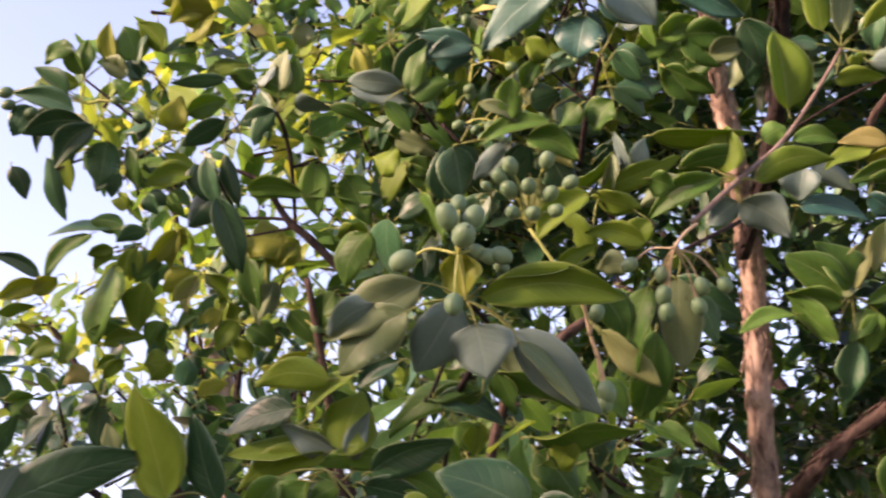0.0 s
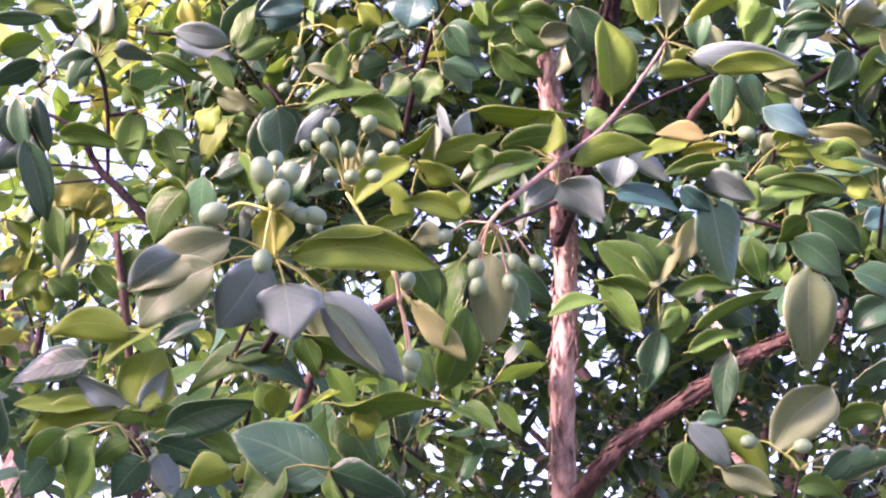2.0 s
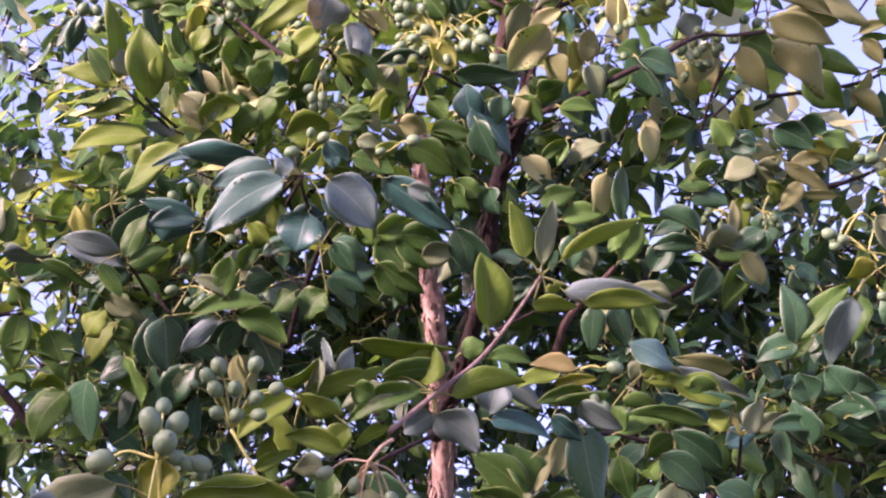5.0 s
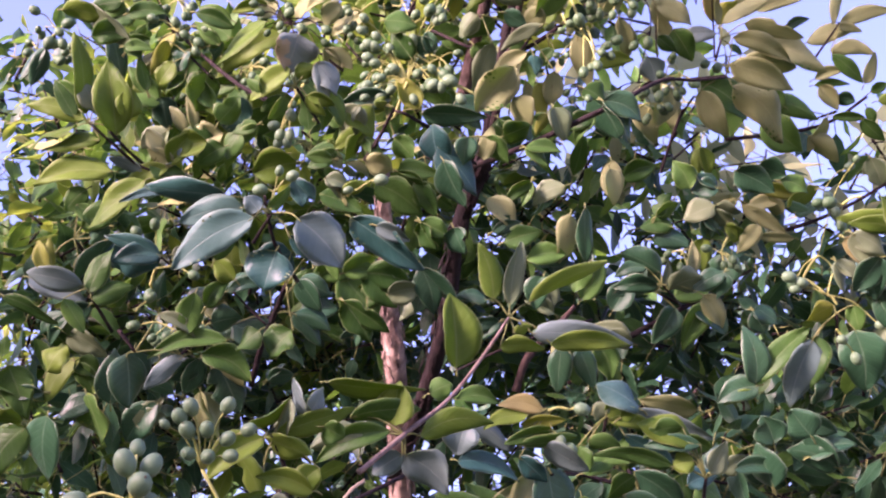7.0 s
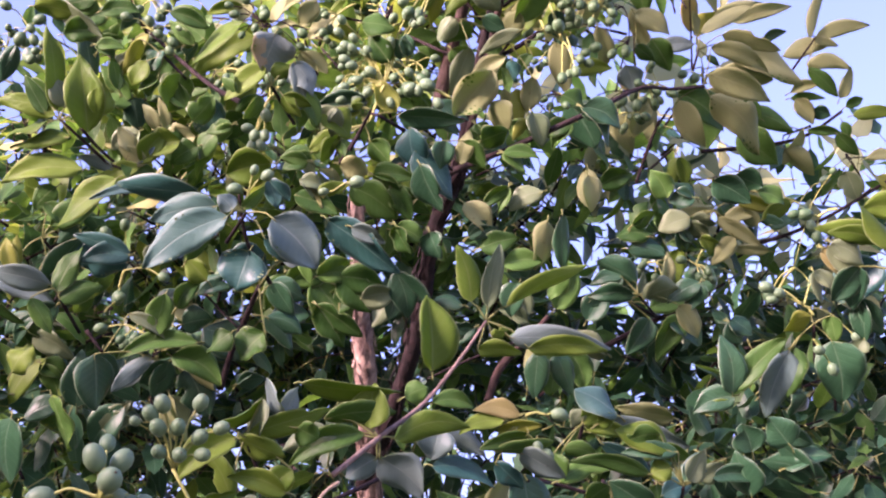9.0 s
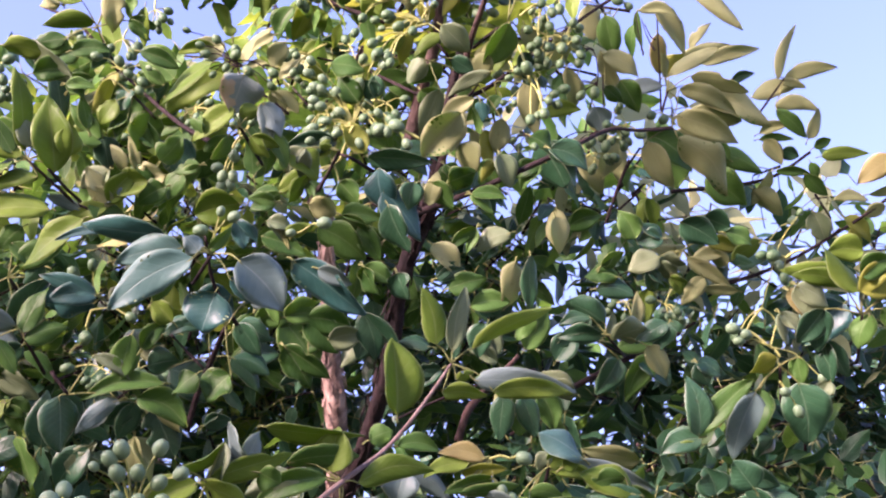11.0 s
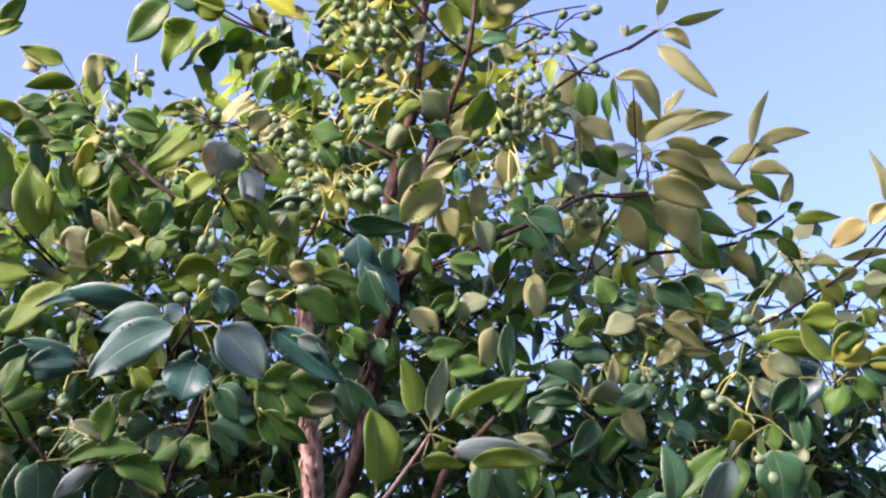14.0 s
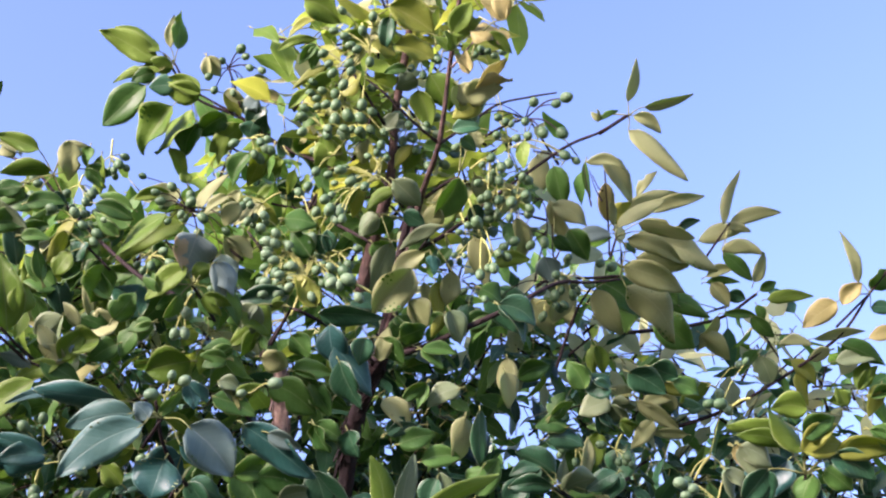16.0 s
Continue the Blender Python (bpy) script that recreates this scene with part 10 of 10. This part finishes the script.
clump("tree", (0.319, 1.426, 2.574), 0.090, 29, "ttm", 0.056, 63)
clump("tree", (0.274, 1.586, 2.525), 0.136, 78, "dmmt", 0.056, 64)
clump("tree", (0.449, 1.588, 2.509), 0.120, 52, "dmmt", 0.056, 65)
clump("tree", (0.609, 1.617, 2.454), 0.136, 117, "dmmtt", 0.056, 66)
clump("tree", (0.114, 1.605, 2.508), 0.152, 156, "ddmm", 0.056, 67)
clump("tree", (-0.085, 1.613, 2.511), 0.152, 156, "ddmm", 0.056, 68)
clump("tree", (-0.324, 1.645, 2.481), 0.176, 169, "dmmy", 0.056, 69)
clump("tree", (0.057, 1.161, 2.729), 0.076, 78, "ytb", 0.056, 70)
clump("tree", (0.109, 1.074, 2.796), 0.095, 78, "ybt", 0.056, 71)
clump("tree", (0.386, 1.836, 2.344), 0.144, 104, "ddm", 0.056, 72)
clump("tree", (0.547, 1.840, 2.328), 0.144, 117, "ddd", 0.056, 73)
clump("tree", (0.682, 1.809, 2.371), 0.144, 117, "ddd", 0.056, 74)
clump("tree", (0.350, 1.808, 2.490), 0.131, 78, "ddm", 0.056, 75)
clump("tree", (0.698, 1.792, 2.495), 0.131, 78, "ddm", 0.056, 76)
# rear clumps in the darkest green, standing for deep shade
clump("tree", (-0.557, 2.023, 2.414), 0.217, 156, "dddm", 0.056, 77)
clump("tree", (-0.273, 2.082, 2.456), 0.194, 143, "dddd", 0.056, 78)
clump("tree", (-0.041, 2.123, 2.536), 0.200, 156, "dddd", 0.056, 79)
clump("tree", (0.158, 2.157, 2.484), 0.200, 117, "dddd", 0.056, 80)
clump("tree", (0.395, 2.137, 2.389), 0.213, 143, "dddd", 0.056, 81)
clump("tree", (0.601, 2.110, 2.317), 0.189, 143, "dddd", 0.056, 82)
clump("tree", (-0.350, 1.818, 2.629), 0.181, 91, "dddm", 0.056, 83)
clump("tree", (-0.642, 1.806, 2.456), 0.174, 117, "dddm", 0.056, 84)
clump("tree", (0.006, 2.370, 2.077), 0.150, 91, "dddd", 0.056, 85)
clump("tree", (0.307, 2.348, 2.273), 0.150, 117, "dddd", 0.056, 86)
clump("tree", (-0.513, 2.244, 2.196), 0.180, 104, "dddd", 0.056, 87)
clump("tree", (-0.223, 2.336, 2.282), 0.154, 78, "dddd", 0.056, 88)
sprinkle(tree, (0.123, 1.108, 2.504), 0.056, 3, 0.0052, 89)
sprinkle(tree, (0.146, 1.188, 2.424), 0.075, 2, 0.0052, 90)
sprinkle(tree, (-0.037, 1.154, 2.490), 0.094, 4, 0.005, 91)
sprinkle(tree, (-0.087, 1.205, 2.409), 0.075, 3, 0.005, 92)
sprinkle(tree, (-0.002, 1.081, 2.607), 0.075, 3, 0.005, 93)
sprinkle(tree, (0.227, 1.230, 2.431), 0.052, 2, 0.0048, 94)
sprinkle(tree, (-0.346, 1.234, 2.545), 0.067, 3, 0.005, 95)
sprinkle(tree, (-0.232, 1.255, 2.505), 0.080, 3, 0.005, 96)
sprinkle(tree, (-0.249, 1.441, 2.252), 0.075, 2, 0.005, 97)
sprinkle(tree, (-0.485, 1.262, 2.519), 0.040, 2, 0.0052, 98)
sprinkle(tree, (0.314, 1.397, 2.338), 0.081, 2, 0.005, 99)
# more dark leaves that close gaps and darken the shaded lower crown
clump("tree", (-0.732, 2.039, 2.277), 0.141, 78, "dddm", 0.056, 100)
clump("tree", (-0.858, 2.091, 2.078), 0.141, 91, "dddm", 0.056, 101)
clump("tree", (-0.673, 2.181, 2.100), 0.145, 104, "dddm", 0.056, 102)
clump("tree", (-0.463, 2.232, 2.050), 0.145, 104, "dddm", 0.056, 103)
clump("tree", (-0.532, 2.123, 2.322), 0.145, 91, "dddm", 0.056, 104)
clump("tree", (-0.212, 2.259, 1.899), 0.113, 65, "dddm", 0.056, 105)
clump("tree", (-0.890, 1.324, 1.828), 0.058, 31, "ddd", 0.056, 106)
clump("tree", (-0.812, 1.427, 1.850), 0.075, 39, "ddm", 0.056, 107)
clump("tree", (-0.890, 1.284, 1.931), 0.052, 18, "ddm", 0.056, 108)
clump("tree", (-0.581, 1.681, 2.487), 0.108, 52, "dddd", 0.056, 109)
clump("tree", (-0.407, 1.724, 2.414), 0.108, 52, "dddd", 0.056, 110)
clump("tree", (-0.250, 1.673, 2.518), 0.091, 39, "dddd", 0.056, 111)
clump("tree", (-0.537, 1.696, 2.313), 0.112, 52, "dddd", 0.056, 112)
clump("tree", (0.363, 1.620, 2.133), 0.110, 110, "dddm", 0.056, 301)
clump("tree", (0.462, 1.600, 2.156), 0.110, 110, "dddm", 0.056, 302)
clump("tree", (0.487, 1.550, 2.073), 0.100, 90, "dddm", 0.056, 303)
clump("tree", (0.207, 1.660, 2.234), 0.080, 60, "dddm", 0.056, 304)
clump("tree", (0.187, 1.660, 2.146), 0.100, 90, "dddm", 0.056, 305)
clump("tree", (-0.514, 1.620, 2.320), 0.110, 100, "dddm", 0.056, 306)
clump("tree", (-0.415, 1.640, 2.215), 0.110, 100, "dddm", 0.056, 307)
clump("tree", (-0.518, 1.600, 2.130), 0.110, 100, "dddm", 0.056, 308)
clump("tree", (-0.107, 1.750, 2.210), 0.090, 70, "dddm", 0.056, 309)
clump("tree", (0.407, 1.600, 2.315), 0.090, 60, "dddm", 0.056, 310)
# clumps added out of view beside and under the crown, and behind it, to shade its inside
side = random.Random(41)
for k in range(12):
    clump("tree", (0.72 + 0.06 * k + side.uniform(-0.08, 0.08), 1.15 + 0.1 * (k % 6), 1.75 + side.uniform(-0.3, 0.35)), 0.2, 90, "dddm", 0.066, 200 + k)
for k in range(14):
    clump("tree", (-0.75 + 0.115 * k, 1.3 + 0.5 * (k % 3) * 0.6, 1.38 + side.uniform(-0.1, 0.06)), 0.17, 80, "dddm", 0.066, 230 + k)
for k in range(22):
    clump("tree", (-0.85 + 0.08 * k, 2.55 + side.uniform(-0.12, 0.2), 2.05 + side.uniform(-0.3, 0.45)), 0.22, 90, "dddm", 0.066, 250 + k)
close_fill("tree", tree, "dense evergreen leaves, toned dark in shade and yellow-green in sun")
far_tree = tree_root("tree", -1.711, 3.258, "leafy tree behind, its foliage glowing yellow-green in low sun")
limb("trunk", far_tree, [((-1.711, 3.258, -0.05), 0.07), ((-1.751, 3.258, 0.7), 0.055), ((-1.661, 3.308, 2.031), 0.045), ((-1.711, 3.258, 2.654), 0.03)], RED_BARK)
limb("limb", far_tree, [((-1.661, 3.308, 2.031), 0.022), ((-1.621, 3.250, 2.321), 0.014), ((-1.588, 3.202, 2.648), 0.007)], DARK_BARK, 6)
clump("far", (-1.588, 3.202, 2.648), 0.226, 130, "yybbm", 0.062, 113)
limb("limb", far_tree, [((-1.661, 3.308, 2.031), 0.022), ((-1.575, 3.299, 2.205), 0.014), ((-1.505, 3.291, 2.437), 0.007)], DARK_BARK, 6)
clump("far", (-1.505, 3.291, 2.437), 0.196, 90, "yybbm", 0.062, 114)
limb("limb", far_tree, [((-1.661, 3.308, 2.031), 0.022), ((-1.443, 3.359, 2.513), 0.014), ((-1.265, 3.400, 2.998), 0.007)], DARK_BARK, 6)
clump("far", (-1.265, 3.400, 2.998), 0.259, 100, "yybbm", 0.062, 115)
limb("limb", far_tree, [((-1.661, 3.308, 2.031), 0.022), ((-1.475, 3.421, 2.328), 0.014), ((-1.322, 3.512, 2.662), 0.007)], DARK_BARK, 6)
clump("far", (-1.322, 3.512, 2.662), 0.226, 70, "yymm", 0.062, 116)
limb("limb", far_tree, [((-1.661, 3.308, 2.031), 0.022), ((-1.737, 3.200, 2.547), 0.014), ((-1.800, 3.112, 3.060), 0.007)], DARK_BARK, 6)
clump("far", (-1.800, 3.112, 3.060), 0.259, 90, "yybbm", 0.062, 117)
limb("limb", far_tree, [((-1.661, 3.308, 2.031), 0.022), ((-1.720, 3.290, 2.330), 0.014), ((-1.769, 3.276, 2.665), 0.007)], DARK_BARK, 6)
clump("far", (-1.769, 3.276, 2.665), 0.242, 110, "yybbm", 0.062, 118)
limb("limb", far_tree, [((-1.661, 3.308, 2.031), 0.022), ((-1.914, 3.253, 2.264), 0.014), ((-2.121, 3.208, 2.545), 0.007)], DARK_BARK, 6)
clump("far", (-2.121, 3.208, 2.545), 0.242, 60, "yybm", 0.062, 119)
limb("limb", far_tree, [((-1.661, 3.308, 2.031), 0.022), ((-1.494, 3.408, 2.519), 0.014), ((-1.357, 3.489, 3.008), 0.007)], DARK_BARK, 6)
clump("far", (-1.357, 3.489, 3.008), 0.271, 70, "ymm", 0.062, 120)
limb("limb", far_tree, [((-1.661, 3.308, 2.031), 0.022), ((-1.893, 3.138, 2.302), 0.014), ((-2.083, 2.999, 2.614), 0.007)], DARK_BARK, 6)
clump("far", (-2.083, 2.999, 2.614), 0.170, 70, "yybm", 0.062, 121)
limb("limb", far_tree, [((-1.661, 3.308, 2.031), 0.022), ((-1.785, 3.217, 2.190), 0.014), ((-1.887, 3.142, 2.411), 0.007)], DARK_BARK, 6)
clump("far", (-1.887, 3.142, 2.411), 0.185, 80, "yymm", 0.062, 122)
limb("limb", far_tree, [((-1.661, 3.308, 2.031), 0.022), ((-1.930, 3.197, 2.119), 0.014), ((-2.151, 3.107, 2.281), 0.007)], DARK_BARK, 6)
clump("far", (-2.151, 3.107, 2.281), 0.170, 60, "ymmd", 0.062, 123)
limb("limb", far_tree, [((-1.661, 3.308, 2.031), 0.022), ((-1.671, 3.339, 2.247), 0.014), ((-1.679, 3.364, 2.514), 0.007)], DARK_BARK, 6)
clump("far", (-1.679, 3.364, 2.514), 0.210, 70, "yymm", 0.062, 124)
close_fill("far", far_tree, "leaves of the tree behind")
back_tree = tree_root("tree", 0.159, 3.091, "shady dark-green tree standing close behind the first")
limb("trunk", back_tree, [((0.159, 3.091, -0.05), 0.07), ((0.119, 3.091, 0.7), 0.055), ((0.209, 3.141, 1.803), 0.045), ((0.159, 3.091, 2.516), 0.03)], RED_BARK)
limb("limb", back_tree, [((0.209, 3.141, 1.803), 0.022), ((-0.317, 3.001, 2.320), 0.014), ((-0.748, 2.887, 2.833), 0.007)], DARK_BARK, 6)
clump("back", (-0.748, 2.887, 2.833), 0.231, 125, "ddmm", 0.062, 125)
limb("limb", back_tree, [((0.209, 3.141, 1.803), 0.022), ((-0.142, 3.053, 2.254), 0.014), ((-0.430, 2.981, 2.713), 0.007)], DARK_BARK, 6)
clump("back", (-0.430, 2.981, 2.713), 0.231, 125, "ddmm", 0.062, 126)
limb("limb", back_tree, [((0.209, 3.141, 1.803), 0.022), ((0.043, 3.068, 2.294), 0.014), ((-0.093, 3.009, 2.786), 0.007)], DARK_BARK, 6)
clump("back", (-0.093, 3.009, 2.786), 0.231, 125, "ddmm", 0.062, 127)
limb("limb", back_tree, [((0.209, 3.141, 1.803), 0.022), ((0.249, 3.112, 2.264), 0.014), ((0.281, 3.089, 2.731), 0.007)], DARK_BARK, 6)
clump("back", (0.281, 3.089, 2.731), 0.231, 125, "dddm", 0.062, 128)
limb("limb", back_tree, [((0.209, 3.141, 1.803), 0.022), ((-0.222, 3.109, 2.062), 0.014), ((-0.574, 3.084, 2.365), 0.007)], DARK_BARK, 6)
clump("back", (-0.574, 3.084, 2.365), 0.231, 154, "ddmm", 0.062, 129)
limb("limb", back_tree, [((0.209, 3.141, 1.803), 0.022), ((-0.077, 3.167, 1.968), 0.014), ((-0.311, 3.188, 2.193), 0.007)], DARK_BARK, 6)
clump("back", (-0.311, 3.188, 2.193), 0.231, 154, "ddmm", 0.062, 130)
limb("limb", back_tree, [((0.209, 3.141, 1.803), 0.022), ((0.095, 3.162, 2.056), 0.014), ((0.002, 3.180, 2.354), 0.007)], DARK_BARK, 6)
clump("back", (0.002, 3.180, 2.354), 0.231, 112, "ddmm", 0.062, 131)
limb("limb", back_tree, [((0.209, 3.141, 1.803), 0.022), ((0.279, 3.195, 2.047), 0.014), ((0.337, 3.240, 2.337), 0.007)], DARK_BARK, 6)
clump("back", (0.337, 3.240, 2.337), 0.231, 112, "dddm", 0.062, 132)
limb("limb", back_tree, [((0.209, 3.141, 1.803), 0.022), ((0.180, 3.221, 1.932), 0.014), ((0.156, 3.287, 2.128), 0.007)], DARK_BARK, 6)
clump("back", (0.156, 3.287, 2.128), 0.231, 125, "dddm", 0.062, 133)
limb("limb", back_tree, [((0.209, 3.141, 1.803), 0.022), ((0.365, 3.249, 1.936), 0.014), ((0.492, 3.337, 2.136), 0.007)], DARK_BARK, 6)
clump("back", (0.492, 3.337, 2.136), 0.231, 125, "dddm", 0.062, 134)
limb("limb", back_tree, [((0.209, 3.141, 1.803), 0.022), ((-0.337, 3.153, 1.891), 0.014), ((-0.784, 3.163, 2.053), 0.007)], DARK_BARK, 6)
clump("back", (-0.784, 3.163, 2.053), 0.231, 125, "dmmy", 0.062, 135)
limb("limb", back_tree, [((0.209, 3.141, 1.803), 0.022), ((0.537, 3.077, 2.241), 0.014), ((0.805, 3.025, 2.690), 0.007)], DARK_BARK, 6)
clump("back", (0.805, 3.025, 2.690), 0.217, 154, "dddm", 0.062, 136)
limb("limb", back_tree, [((0.209, 3.141, 1.803), 0.022), ((0.648, 3.049, 2.294), 0.014), ((1.008, 2.974, 2.786), 0.007)], DARK_BARK, 6)
clump("back", (1.008, 2.974, 2.786), 0.217, 168, "dddm", 0.062, 137)
limb("limb", back_tree, [((0.209, 3.141, 1.803), 0.022), ((0.649, 3.112, 2.176), 0.014), ((1.009, 3.089, 2.571), 0.007)], DARK_BARK, 6)
clump("back", (1.009, 3.089, 2.571), 0.217, 154, "dddm", 0.062, 138)
limb("limb", back_tree, [((0.209, 3.141, 1.803), 0.022), ((0.393, 3.039, 2.304), 0.014), ((0.544, 2.956, 2.805), 0.007)], DARK_BARK, 6)
clump("back", (0.544, 2.956, 2.805), 0.217, 130, "dddm", 0.062, 139)
limb("limb", back_tree, [((0.209, 3.141, 1.803), 0.022), ((0.565, 3.041, 2.290), 0.014), ((0.857, 2.960, 2.780), 0.007)], DARK_BARK, 6)
clump("back", (0.857, 2.960, 2.780), 0.217, 130, "dddm", 0.062, 140)
close_fill("back", back_tree, "leaves of the tree behind")
